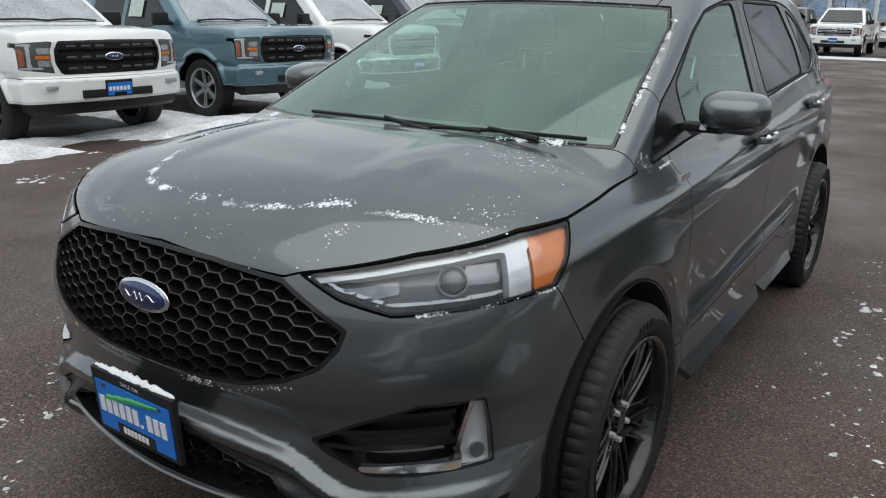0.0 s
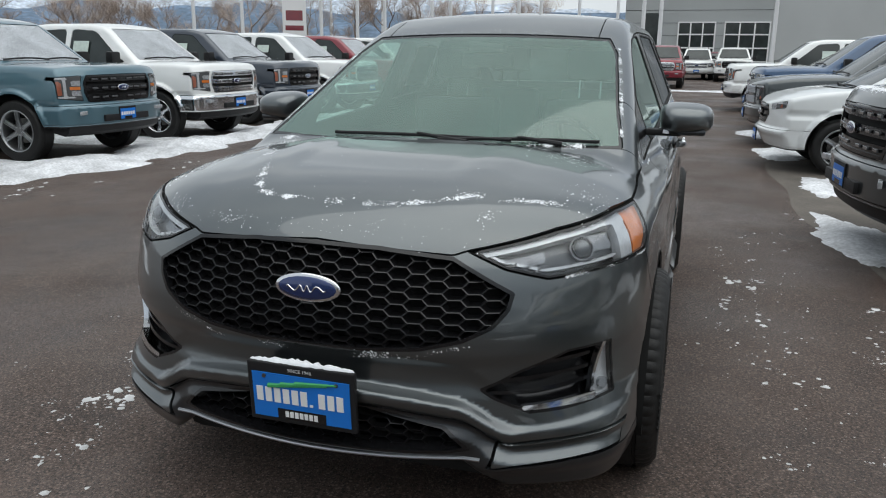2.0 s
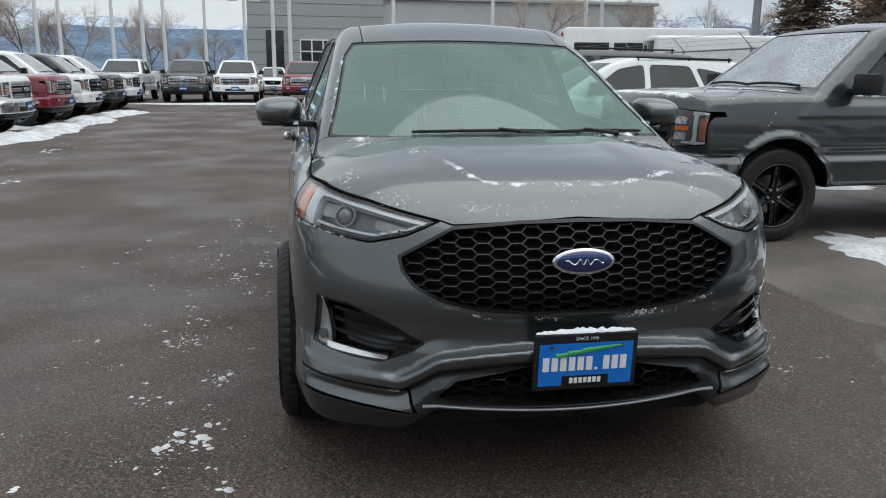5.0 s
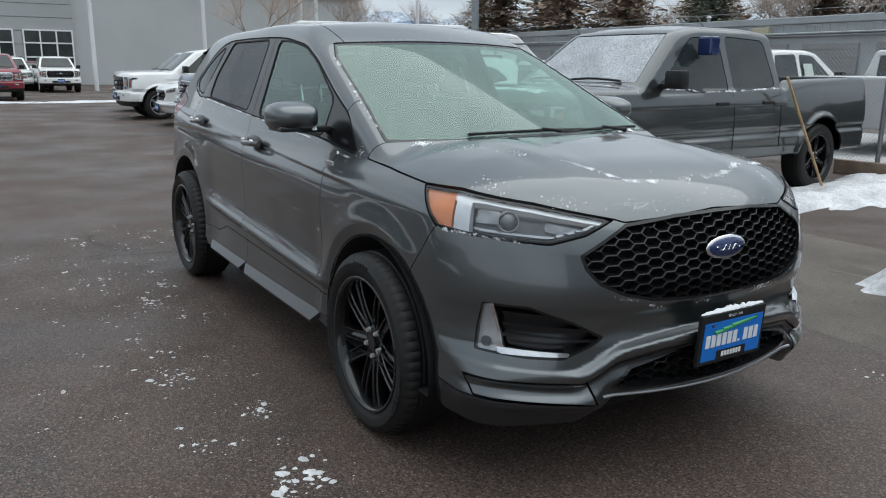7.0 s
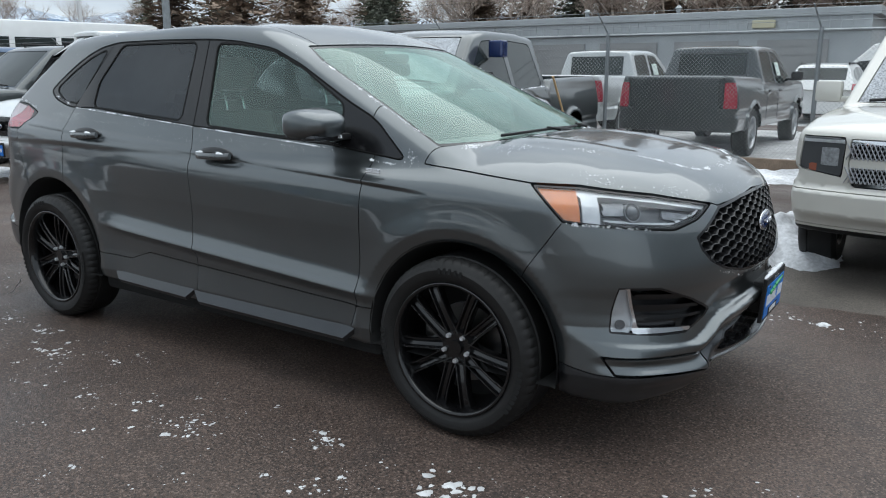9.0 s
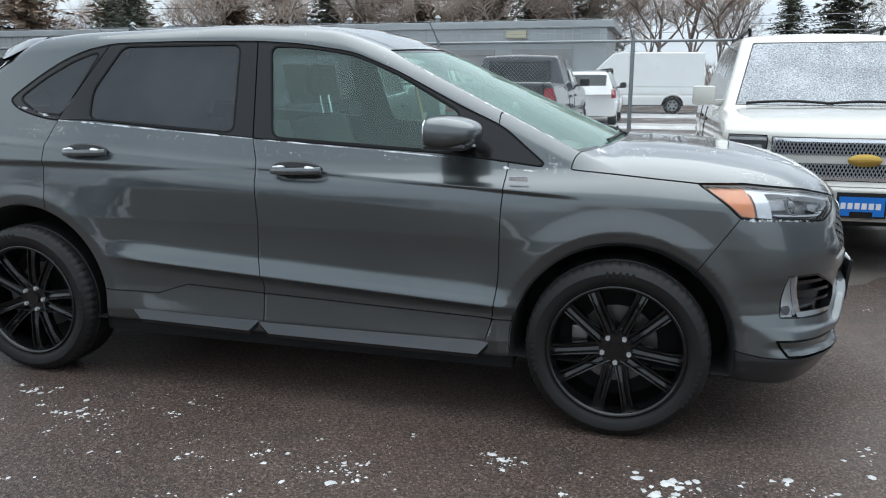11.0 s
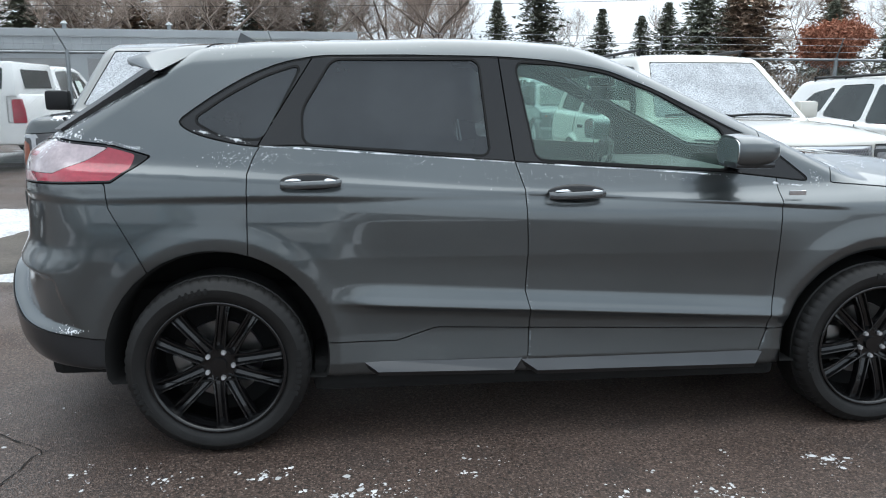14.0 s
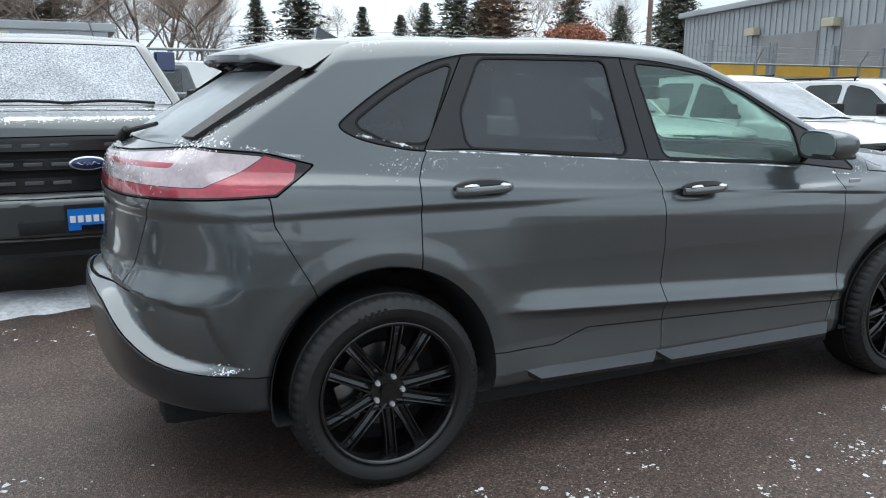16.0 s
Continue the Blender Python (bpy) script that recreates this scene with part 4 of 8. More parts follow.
def dealer_plate(parent, m, w=0.305, h=0.152, fine=True):
    """A blue advertising plate in a black holder; brand lettering is left as bars."""
    bm = bmesh.new()
    box(bm, -0.012, 0.004, -w / 2 - 0.016, w / 2 + 0.016, -h / 2 - 0.016, h / 2 + 0.018, 0.004, m)
    holder = part("plate_holder", bm, BLACK_PLASTIC, parent)
    bm = bmesh.new()
    box(bm, 0.004, 0.007, -w / 2, w / 2, -h / 2, h / 2 - 0.012, 0, m)
    part("plate", bm, DEALER_BLUE, holder, "blue advertising plate with white bars")
    n = 10 if fine else 6
    joined = None if fine else bmesh.new()
    for k in range(n):
        y0 = -w * 0.46 + k * w * 0.92 / n
        dot = k == 6 and fine
        bm = bmesh.new() if fine else joined
        box(bm, 0.007, 0.009, y0, y0 + w * 0.92 / n * (0.35 if dot else 0.72), -h * 0.17, -h * 0.17 + h * (0.05 if dot else 0.30), 0, m)
        if fine:
            part("letter_bar", bm, LETTER_WHITE, holder)
    if joined:
        tagged(part("lettering", joined, LETTER_WHITE, holder), kind="stuff")
    bm = bmesh.new()
    box(bm, 0.007, 0.0085, -w * 0.25, w * 0.25, -h * 0.5, -h * 0.29, 0, m)
    part("foot_band", bm, GLOSS_BLACK, holder)
    if fine:
        for k in range(7):
            y0 = -w * 0.17 + k * w * 0.05
            bm = bmesh.new()
            box(bm, 0.0085, 0.010, y0, y0 + w * 0.036, -h * 0.45, -h * 0.33, 0, m)
            part("letter_bar", bm, LETTER_WHITE, holder)
        for y0, y1, z0 in ((-0.33, 0.10, 0.17), (-0.20, 0.28, 0.22), (-0.05, 0.38, 0.27)):
            bm = bmesh.new()
            rod(bm, m @ Vector((0.0085, y0 * w, z0 * h)), m @ Vector((0.0085, y1 * w, (z0 + 0.09) * h)), 0.0075, 0.003, 6)
            part("hill_mark", bm, PLATE_GREEN, holder)
        for yy in (-0.37, 0.37):
            bm = bmesh.new()
            rod(bm, m @ Vector((0.006, yy * w, h * 0.36)), m @ Vector((0.010, yy * w, h * 0.36)), 0.006, seg=12)
            part("screw", bm, STEEL, holder)
        cu = bpy.data.curves.new("plate_text", "FONT")
        cu.body, cu.size, cu.align_x, cu.align_y = "SINCE 1946", 0.015, "CENTER", "CENTER"
        t = new("plate_text", cu)
        t.data.materials.append(LETTER_WHITE)
        t.parent = holder
        t.matrix_basis = m @ Matrix.Translation((0.0055, 0, h / 2 + 0.003)) @ Matrix(((0, 0, 1, 0), (1, 0, 0, 0), (0, 1, 0, 0), (0, 0, 0, 1)))
    return holder


dealer_plate(edge, Matrix.Translation((2.418, 0.0, 0.538)) @ Matrix.Rotation(radians(4), 4, "Y"))
bm = bmesh.new()
box(bm, 2.33, 2.408, -0.10, 0.10, 0.47, 0.60, 0.01)
part("plate_bracket", bm, BLACK_PLASTIC, edge)


# ---- wheels ----
def road_wheel(parent, m, tyre_r=0.376, rim_r=0.266, width=0.245, spokes=10, rim_mat=None, spoke_w=1.0, fine=True):
    """A road wheel; its outer face looks along -y. Built in place under its car."""
    rim_mat = rim_mat or RIM_BLACK
    w = new("wheel")
    w.parent, w.matrix_basis = parent, m
    h = width / 2
    seg = 240 if fine else 48
    prof = [(rim_r - 0.012, -h + 0.03), (rim_r, -h + 0.012), (rim_r + 0.010, -h + 0.002), (rim_r + 0.022, -h - 0.003), (rim_r + 0.026, -h - 0.006), (rim_r + 0.055, -h - 0.008), (tyre_r - 0.034, -h - 0.002), (tyre_r - 0.030, -h + 0.002), (tyre_r - 0.014, -h + 0.010), (tyre_r - 0.003, -h + 0.030), (tyre_r, -h + 0.058), (tyre_r - 0.007, -h + 0.062), (tyre_r - 0.007, -h + 0.070), (tyre_r, -h + 0.074), (tyre_r + 0.001, 0), (tyre_r, h - 0.03), (tyre_r - 0.03, h), (rim_r, h - 0.012)]
    v, f = lathe(prof, seg)
    if fine:
        n = len(prof)
        out = []
        for i in range(seg):
            for k in range(n):
                x, y, z = v[i * n + k]
                if k in (8, 9, 10) and i % 4 == 0:
                    s = 1 - 0.0048 / tyre_r
                    x, z = x * s, z * s
                out.append((x, y, z))
        v = out
    me = mesh_of("tyre", v, f, RUBBER)
    me.set_sharp_from_angle(angle=radians(35))
    tyre = put("tyre", me, w)
    rp = [(rim_r + 0.004, -h + 0.006), (rim_r + 0.002, -h - 0.001), (rim_r - 0.008, -h + 0.002), (rim_r - 0.014, -h + 0.014), (rim_r - 0.022, -h + 0.040), (rim_r - 0.034, 0.02), (rim_r - 0.034, h - 0.02), (rim_r, h - 0.012)]
    v, f = lathe(rp, 72)
    rim = put("rim", mesh_of("rim", v, f, rim_mat), w)
    # spokes, each with a groove along its middle
    stations = [(0.040, 0.031, 0.050), (0.075, 0.028, 0.044), (0.13, 0.0245, 0.034), (0.19, 0.0245, 0.028), (rim_r - 0.030, 0.027, 0.028), (rim_r - 0.012, 0.030, 0.033)]
    cross = [(-1.0, 0.034), (-0.98, 0.012), (-0.94, 0.003), (-0.86, 0.0), (-0.66, 0.001), (-0.58, 0.006), (-0.50, 0.016), (0.0, 0.022), (0.50, 0.016), (0.58, 0.006), (0.66, 0.001), (0.86, 0.0), (0.94, 0.003), (0.98, 0.012), (1.0, 0.034)]
    verts, faces = [], []
    for r, hw, y in stations:
        verts += [(r, -h + y + d, c * hw * spoke_w) for c, d in cross]
    n = len(cross)
    for i in range(len(stations) - 1):
        for k in range(n - 1):
            faces.append((i * n + k, (i + 1) * n + k, (i + 1) * n + k + 1, i * n + k + 1))
    spoke_me = mesh_of("spoke", verts, faces, rim_mat)
    spoke_me.set_sharp_from_angle(angle=radians(40))
    for k in range(spokes):
        turn = Matrix.Rotation(radians(90 + 360 / spokes * k), 4, "Y")
        if fine:
            # the spokes stand in five pairs, each pair splayed from a lug nut
            way = 1 if k % 2 else -1
            turn = Matrix.Rotation(radians(90 + 72 * (k // 2)), 4, "Y") @ Matrix.Translation((0.050, 0, way * 0.019)) @ Matrix.Rotation(radians(-12.0 * way), 4, "Y") @ Matrix.Translation((-0.050, 0, 0))
        put("spoke", spoke_me, rim, at=turn)
    bm = bmesh.new()
    rod(bm, (0, -h + 0.10, 0), (0, -h + 0.052, 0), 0.078, 0.066, 40)
    rod(bm, (0, -h + 0.06, 0), (0, -h + 0.040, 0), 0.033, 0.030, 32)
    part("hub", bm, rim_mat, rim, smooth=True)
    for k in range(5):
        a = radians((18 if fine else 54) + 72 * k + (180 + 72 if fine else 0))
        bm = bmesh.new()
        rod(bm, (0.056 * math.cos(a), -h + 0.060, 0.056 * math.sin(a)), (0.056 * math.cos(a), -h + 0.036, 0.056 * math.sin(a)), 0.0120, 0.0090, 6)
        part("lug_nut", bm, LUG, rim)
    bm = bmesh.new()
    rod(bm, (0, 0.01, 0), (0, 0.035, 0), 0.160 * rim_r / 0.266, seg=48)
    part("brake_disc", bm, STEEL, w, smooth=True)
    bm = bmesh.new()
    rod(bm, (0, 0.05, 0), (0, 0.10, 0), rim_r - 0.03, seg=40)
    part("wheel_backing", bm, DARK_VOID, w, smooth=True)
    if fine:
        bm = bmesh.new()
        box(bm, -0.185, -0.115, -0.025, 0.05, -0.06, 0.075, 0.012)
        part("brake_caliper", bm, STEEL, w, smooth=True)
        # raised sidewall marks
        bm = bmesh.new()
        for a0, cnt, wide in ((175, 6, 0.020), (325, 8, 0.024), (80, 5, 0.014)):
            for k in range(cnt):
                a = radians(a0 + k * 4.4)
                mm = Matrix.Rotation(-a, 4, "Y") @ Matrix.Translation((rim_r + 0.052, -h - 0.0085, 0))
                box(bm, -0.012, 0.012, -0.0012, 0.002, -wide * 0.38, wide * 0.38, 0, mm)
        tagged(part("sidewall_lettering", bm, RUBBER_MARK, tyre), kind="stuff")
    return w


for sx in (1, -1):
    for sy in (1, -1):
        road_wheel(edge, pose(sx * AXLE, sy * 0.835, 0.3655, 0, 0, 0 if sy < 0 else 180) @ Matrix.Rotation(radians(0 if sx > 0 else 15 * sy), 4, "Y"), 0.3695, 0.273)

# spoiler over the rear window: painted top, black hollow underside, black fins beside the glass
def roof_at(x, y):
    return float(curve(np.array(x), (-2.3, 1.60), (-1.75, 1.645), (-1.42, 1.676), (-1.2, 1.692), (-0.77, 1.703))) - 0.095 * y * y


def spoiler_edges(v):
    """Where the spoiler leaves the body, and its trailing edge."""
    s, a = (1 if v >= 0 else -1), abs(v)
    if a <= 0.8:
        y, yr = 0.60 * v / 0.8, 0.50 * v / 0.8
        return Vector((-1.45, y, roof_at(-1.45, y) + 0.003)), Vector((-1.872 + 0.28 * yr * yr, yr, 1.604 - 0.04 * yr * yr))
    k = (a - 0.8) / 0.2
    return Vector((-1.45, s * 0.60, roof_at(-1.45, 0.6) + 0.003)).lerp(Vector((-1.630, s * 0.692, 1.540)), k), Vector((-1.802, s * 0.50, 1.594)).lerp(Vector((-1.650, s * 0.694, 1.536)), k)


verts, faces, under, ufaces = [], [], [], []
COLS = 60
for i in range(COLS + 1):
    v = -1 + 2 * i / COLS
    a, b = spoiler_edges(v)
    fat = 0.010 + 0.026 * min(1, (1 - abs(v)) / 0.25)
    for k in range(7):
        f = k / 6
        q = a.lerp(b, f)
        verts.append((q.x, q.y, q.z + 0.016 * math.sin(math.pi * f) * min(1, (1 - abs(v)) / 0.2)))
    verts += [(b.x - 0.006, b.y, b.z - 0.008), (b.x - 0.004, b.y, b.z - fat * 0.7)]
    under += [(b.x - 0.004, b.y, b.z - fat * 0.7), (b.x + 0.012, b.y, b.z - fat), (b.x + 0.06, b.y * 0.985, b.z - fat * 0.8), (b.x + 0.12, b.y * 0.95, b.z - fat * 0.9), (max(b.x + 0.20, -1.66), b.y * 0.93, b.z - fat * 1.6)]
for i in range(COLS):
    faces += [(i * 9 + k, i * 9 + k + 1, i * 9 + k + 10, i * 9 + k + 9) for k in range(8)]
    ufaces += [(i * 5 + k, i * 5 + k + 1, i * 5 + k + 6, i * 5 + k + 5) for k in range(4)]
sp = mesh_of("spoiler", verts, faces, PAINT_GREY)
sp.set_sharp_from_angle(angle=radians(40))
sp = put("spoiler", sp, edge)
put("spoiler_underside", mesh_of("spoiler_underside", under, ufaces, GLOSS_BLACK), sp, "gloss black hollow underside")
for sgn in (1, -1):
    bm = bmesh.new()
    quad = [(-2.035, 0.676, 1.296), (-1.66, 0.684, 1.538), (-1.70, 0.632, 1.543), (-2.070, 0.636, 1.296)]
    lo = [bm.verts.new((x + 0.02, sgn * y, z - 0.012)) for x, y, z in quad]
    hi = [bm.verts.new((x - 0.007, sgn * (y + 0.003), z + 0.007)) for x, y, z in quad]
    bm.faces.new(lo)
    bm.faces.new(hi)
    for i in range(4):
        bm.faces.new((lo[i], lo[(i + 1) % 4], hi[(i + 1) % 4], hi[i]))
    bmesh.ops.recalc_face_normals(bm, faces=bm.faces)
    part("spoiler_fin", bm, GLOSS_BLACK, edge)
# roof aerial, wipers
bm = bmesh.new()
verts = [(-1.30, 0.028, 1.68), (-1.30, -0.028, 1.68), (-1.42, -0.034, 1.675), (-1.42, 0.034, 1.675), (-1.40, 0.006, 1.735), (-1.40, -0.006, 1.735)]
vs = [bm.verts.new(p) for p in verts]
for f in ((0, 1, 2, 3), (0, 3, 4), (1, 5, 2), (0, 4, 5, 1), (3, 2, 5, 4)):
    bm.faces.new([vs[i] for i in f])
bmesh.ops.recalc_face_normals(bm, faces=bm.faces)
part("roof_aerial", bm, TRIM_GREY, edge)
def on_screen(y, up, off=0.007):
    """A point on the windshield, up metres along the slope from its foot."""
    x = 1.370 - 0.33 * y * y - up
    return Vector((x, y, 1.168 + up * 0.446 + off))


for y0, y1, lift in ((-0.40, 0.34, 0.0), (0.06, 0.66, -0.008)):
    bm = bmesh.new()
    pts = [on_screen(y, -0.008 + lift + 0.016 * math.sin(math.pi * (y - y0) / (y1 - y0))) for y in np.linspace(y0, y1, 15)]
    prev = None
    for p in pts:
        ring = [bm.verts.new(p + Vector((0.0055 * math.cos(q), 0, 0.0065 * math.sin(q)))) for q in np.linspace(0, 2 * np.pi, 8, endpoint=False)]
        if prev:
            for i in range(8):
                bm.faces.new((prev[i], prev[(i + 1) % 8], ring[(i + 1) % 8], ring[i]))
        else:
            bm.faces.new(ring)
        prev = ring
    bm.faces.new(prev[::-1])
    bmesh.ops.recalc_face_normals(bm, faces=bm.faces)
    blade_ob = part("wiper", bm, BLACK_PLASTIC, edge, smooth=True)
    bm = bmesh.new()
    rod(bm, pts[7] + Vector((0, 0, 0.008)), on_screen(y0 + 0.78 * (y1 - y0), -0.03, 0.006), 0.006, 0.011, 8)
    part("wiper_arm", bm, BLACK_PLASTIC, blade_ob, smooth=True)
bm = bmesh.new()
rod(bm, (-2.215, -0.02, 1.292), (-2.13, -0.36, 1.335), 0.012, 0.008, 8)
rod(bm, (-2.235, 0.0, 1.262), (-2.215, -0.03, 1.30), 0.026, 0.018, 12)
part("rear_wiper", bm, BLACK_PLASTIC, edge, smooth=True)


# ---- cabin ----
def seat(parent, m, wide=0.52):
    s = new("seat")
    s.parent, s.matrix_basis = parent, m
    for nm, b, tilt in (("seat_cushion", (-0.25, 0.27, -wide / 2, wide / 2, 0.0, 0.17), 6), ("seat_back", (-0.34, -0.18, -wide / 2, wide / 2, 0.14, 0.74), -16), ("headrest", (-0.42, -0.32, -0.14, 0.14, 0.80, 0.98), -10)):
        bm = bmesh.new()
        box(bm, *b, 0.05, Matrix.Rotation(radians(tilt), 4, "Y") if nm != "headrest" else Matrix.Translation((-0.06, 0, -0.04)))
        part(nm, bm, FABRIC, s, smooth=True)
    bm = bmesh.new()
    for y in (-0.06, 0.06):
        rod(bm, (-0.40, y, 0.66), (-0.43, y, 0.82), 0.007, seg=8)
    part("headrest_post", bm, CHROME, s)
    return s


seat(edge, pose(0.02, 0.40, 0.58))
seat(edge, pose(0.02, -0.40, 0.58))
seat(edge, pose(-0.92, 0.29, 0.60), 0.42)
seat(edge, pose(-0.92, -0.29, 0.60), 0.42)
bm = bmesh.new()
box(bm, 0.62, 1.12, -0.72, 0.72, 0.72, 1.085, 0.07)
part("dashboard", bm, FABRIC, edge, smooth=True)
bm = bmesh.new()
prev = None
hub_c = Vector((0.52, 0.40, 1.02))
tilt = Matrix.Rotation(radians(-66), 3, "Y")
for k in range(29):
    a = 2 * math.pi * k / 28
    p = hub_c + tilt @ Vector((0.19 * math.cos(a), 0.19 * math.sin(a), 0))
    if prev:
        rod(bm, prev, p, 0.015, seg=8)
    prev = p
for a in (0, 2.1, 4.2):
    rod(bm, hub_c, hub_c + tilt @ Vector((0.19 * math.cos(a), 0.19 * math.sin(a), 0)), 0.022, 0.014, 8)
part("steering_wheel", bm, BLACK_PLASTIC, edge, smooth=True)
bm = bmesh.new()
box(bm, 0.40, 0.44, -0.13, 0.13, 1.42, 1.49, 0.015, None)
box(bm, 0.37, 0.46, -0.09, 0.09, 1.49, 1.535, 0.012, None)
part("inside_mirror", bm, BLACK_PLASTIC, edge, smooth=True)
for sgn in (1, -1):
    bm = bmesh.new()
    mm = Matrix.Translation((-0.62, sgn * 0.715, 1.405)) @ Matrix.Rotation(radians(sgn * 22), 4, "X")
    box(bm, -0.18, 0.18, -0.0008, 0.0008, -0.13, 0.13, 0, mm)
    part("window_sticker", bm, STICKER, edge, "paper window sticker inside the glass")
bm = bmesh.new()
box(bm, -1.05, 1.0, -0.86, 0.86, 0.215, 0.36, 0.03)
part("floor_pan", bm, DARK_VOID, edge)
bm = bmesh.new()
box(bm, -2.2, -1.0, -0.60, 0.60, 0.225, 0.62, 0.05)
part("underbody", bm, DARK_VOID, edge)
bm = bmesh.new()
box(bm, 1.0, 2.15, -0.60, 0.60, 0.215, 0.62, 0.05)
part("underbody", bm, DARK_VOID, edge)



# ---- parked vehicles: one solid per kind, cut into panels, then copied ----
DARK_GLASS = material("dark_car_glass", (0.026, 0.033, 0.032), 0.07, spec=0.45, vary=0.35, scale=1.6)
SNOWY_GLASS = material("snow_crusted_glass", (0.38, 0.40, 0.425), 0.7, vary=0.22, scale=3, fine=0.60, fine_scale=75, bump_depth=0.006, bump_scale=75)
GOLD = material("gold_emblem", (0.60, 0.40, 0.10), 0.3, 0.8)
ALLOY = material("alloy_wheel", (0.40, 0.41, 0.42), 0.28, 0.9)
LAMP_HOUSE = material("dark_lamp_house", (0.075, 0.078, 0.082), 0.16, coat=1.0)
AMBER_DARK = material("dim_side_marker", (0.30, 0.10, 0.06), 0.2, coat=1.0)
FAR_LAMP = material("far_headlamp", (0.46, 0.48, 0.50), 0.14, 0.4, coat=1.0, fine=0.3, fine_scale=40)
KINDS = {
    "pickup": dict(nose=2.80, tail=-3.08, w=1.015, axles=(1.85, -1.84), tyre=0.41, rim=0.275, bottom=0.47, bow=0.16,
                   top=((-3.2, 1.38), (-1.18, 1.34), (-1.06, 1.25), (1.15, 1.25), (1.45, 1.30), (2.0, 1.298), (2.55, 1.275), (2.72, 1.245), (2.80, 1.16), (2.84, 1.0)),
                   roof=((-1.3, 1.82), (-0.90, 1.89), (-0.38, 1.925), (0.30, 1.925), (0.66, 1.88), (1.58, 1.60)), screen=(1.56, 1.285, 0.74), back=(-1.07, 1.2, 0.14), belt=1.235, tumble=0.33, gw=0.945,
                   panes=([(1.24, 1.265), (1.02, 1.39), (0.55, 1.78), (0.06, 1.81), (0.04, 1.225), (0.68, 1.22), (0.80, 1.255)], [(-0.06, 1.23), (-0.06, 1.81), (-0.78, 1.78), (-0.87, 1.27)]), bed=True,
                   grille=((-0.1, 0.795), (0.60, 0.795), (0.655, 0.92), (0.655, 1.05), (0.60, 1.145), (-0.1, 1.155)), lamp=((0.675, 0.815), (0.99, 0.855), (0.99, 1.12), (0.66, 1.145), (0.70, 1.05), (0.70, 0.93)), bumper=(0.51, 0.755)),
    "suv": dict(nose=2.42, tail=-2.72, w=0.985, axles=(1.475, -1.475), tyre=0.39, rim=0.25, bottom=0.36, bow=0.15,
                top=((-2.9, 1.18), (0.7, 1.16), (1.0, 1.20), (1.6, 1.18), (2.1, 1.13), (2.33, 1.06), (2.5, 0.85)),
                roof=((-2.9, 1.78), (-2.4, 1.84), (-1.0, 1.885), (-0.2, 1.88), (0.2, 1.83), (1.1, 1.5)), screen=(1.05, 1.17, 0.74), back=(-2.72, 1.15, 0.28), belt=1.16, tumble=0.30, gw=0.90,
                panes=([(0.66, 1.18), (0.08, 1.72), (-0.42, 1.76), (-0.44, 1.17)], [(-0.54, 1.17), (-0.54, 1.76), (-1.36, 1.75), (-1.40, 1.18)], [(-1.52, 1.19), (-1.50, 1.74), (-2.30, 1.69), (-2.42, 1.22)]), bed=False,
                grille=((-0.1, 0.70), (0.60, 0.70), (0.63, 0.85), (0.63, 1.01), (-0.1, 1.01)), lamp=((0.67, 0.76), (0.95, 0.80), (0.93, 1.02), (0.66, 1.02)), bumper=(0.42, 0.66)),
    "crossover": dict(nose=2.28, tail=-2.30, w=0.94, axles=(1.36, -1.36), tyre=0.355, rim=0.24, bottom=0.30, bow=0.22,
                      top=((-2.5, 1.12), (0.6, 1.07), (1.1, 1.12), (1.6, 1.08), (2.0, 1.00), (2.2, 0.90), (2.4, 0.7)),
                      roof=((-2.4, 1.56), (-1.8, 1.64), (-0.8, 1.69), (-0.1, 1.68), (0.25, 1.62), (1.2, 1.2)), screen=(1.30, 1.06, 0.55), back=(-2.35, 1.05, 0.62), belt=1.09, tumble=0.40, gw=0.845,
                      panes=([(0.80, 1.10), (0.20, 1.50), (-0.22, 1.57), (-0.20, 1.09)], [(-0.30, 1.10), (-0.32, 1.57), (-1.00, 1.55), (-1.15, 1.15)], [(-1.24, 1.18), (-1.10, 1.53), (-1.55, 1.45), (-1.78, 1.26)]), bed=False,
                      grille=((-0.1, 0.62), (0.36, 0.62), (0.50, 0.74), (0.44, 0.86), (-0.1, 0.87)), lamp=((0.55, 0.80), (0.88, 0.84), (0.90, 0.93), (0.56, 0.875)), bumper=(0.34, 0.56)),
    "van": dict(nose=2.75, tail=-2.85, w=1.0, axles=(1.75, -1.65), tyre=0.35, rim=0.21, bottom=0.36, bow=0.18,
                top=((-3.0, 1.3), (1.5, 1.25), (2.0, 1.22), (2.45, 1.10), (2.75, 0.85)),
                roof=((-3.0, 2.42), (-2.7, 2.48), (0.3, 2.50), (0.8, 2.44), (1.2, 2.2), (2.0, 1.6)), screen=(2.15, 1.22, 0.95), back=(-2.88, 1.2, 0.04), belt=1.25, tumble=0.09, gw=0.985,
                panes=([(1.72, 1.25), (1.25, 1.80), (0.75, 1.84), (0.72, 1.25)],), bed=False,
                grille=((-0.1, 0.75), (0.55, 0.75), (0.6, 0.95), (-0.1, 1.0)), lamp=((0.66, 0.78), (0.95, 0.85), (0.93, 1.05), (0.66, 0.98)), bumper=(0.40, 0.70)),
}


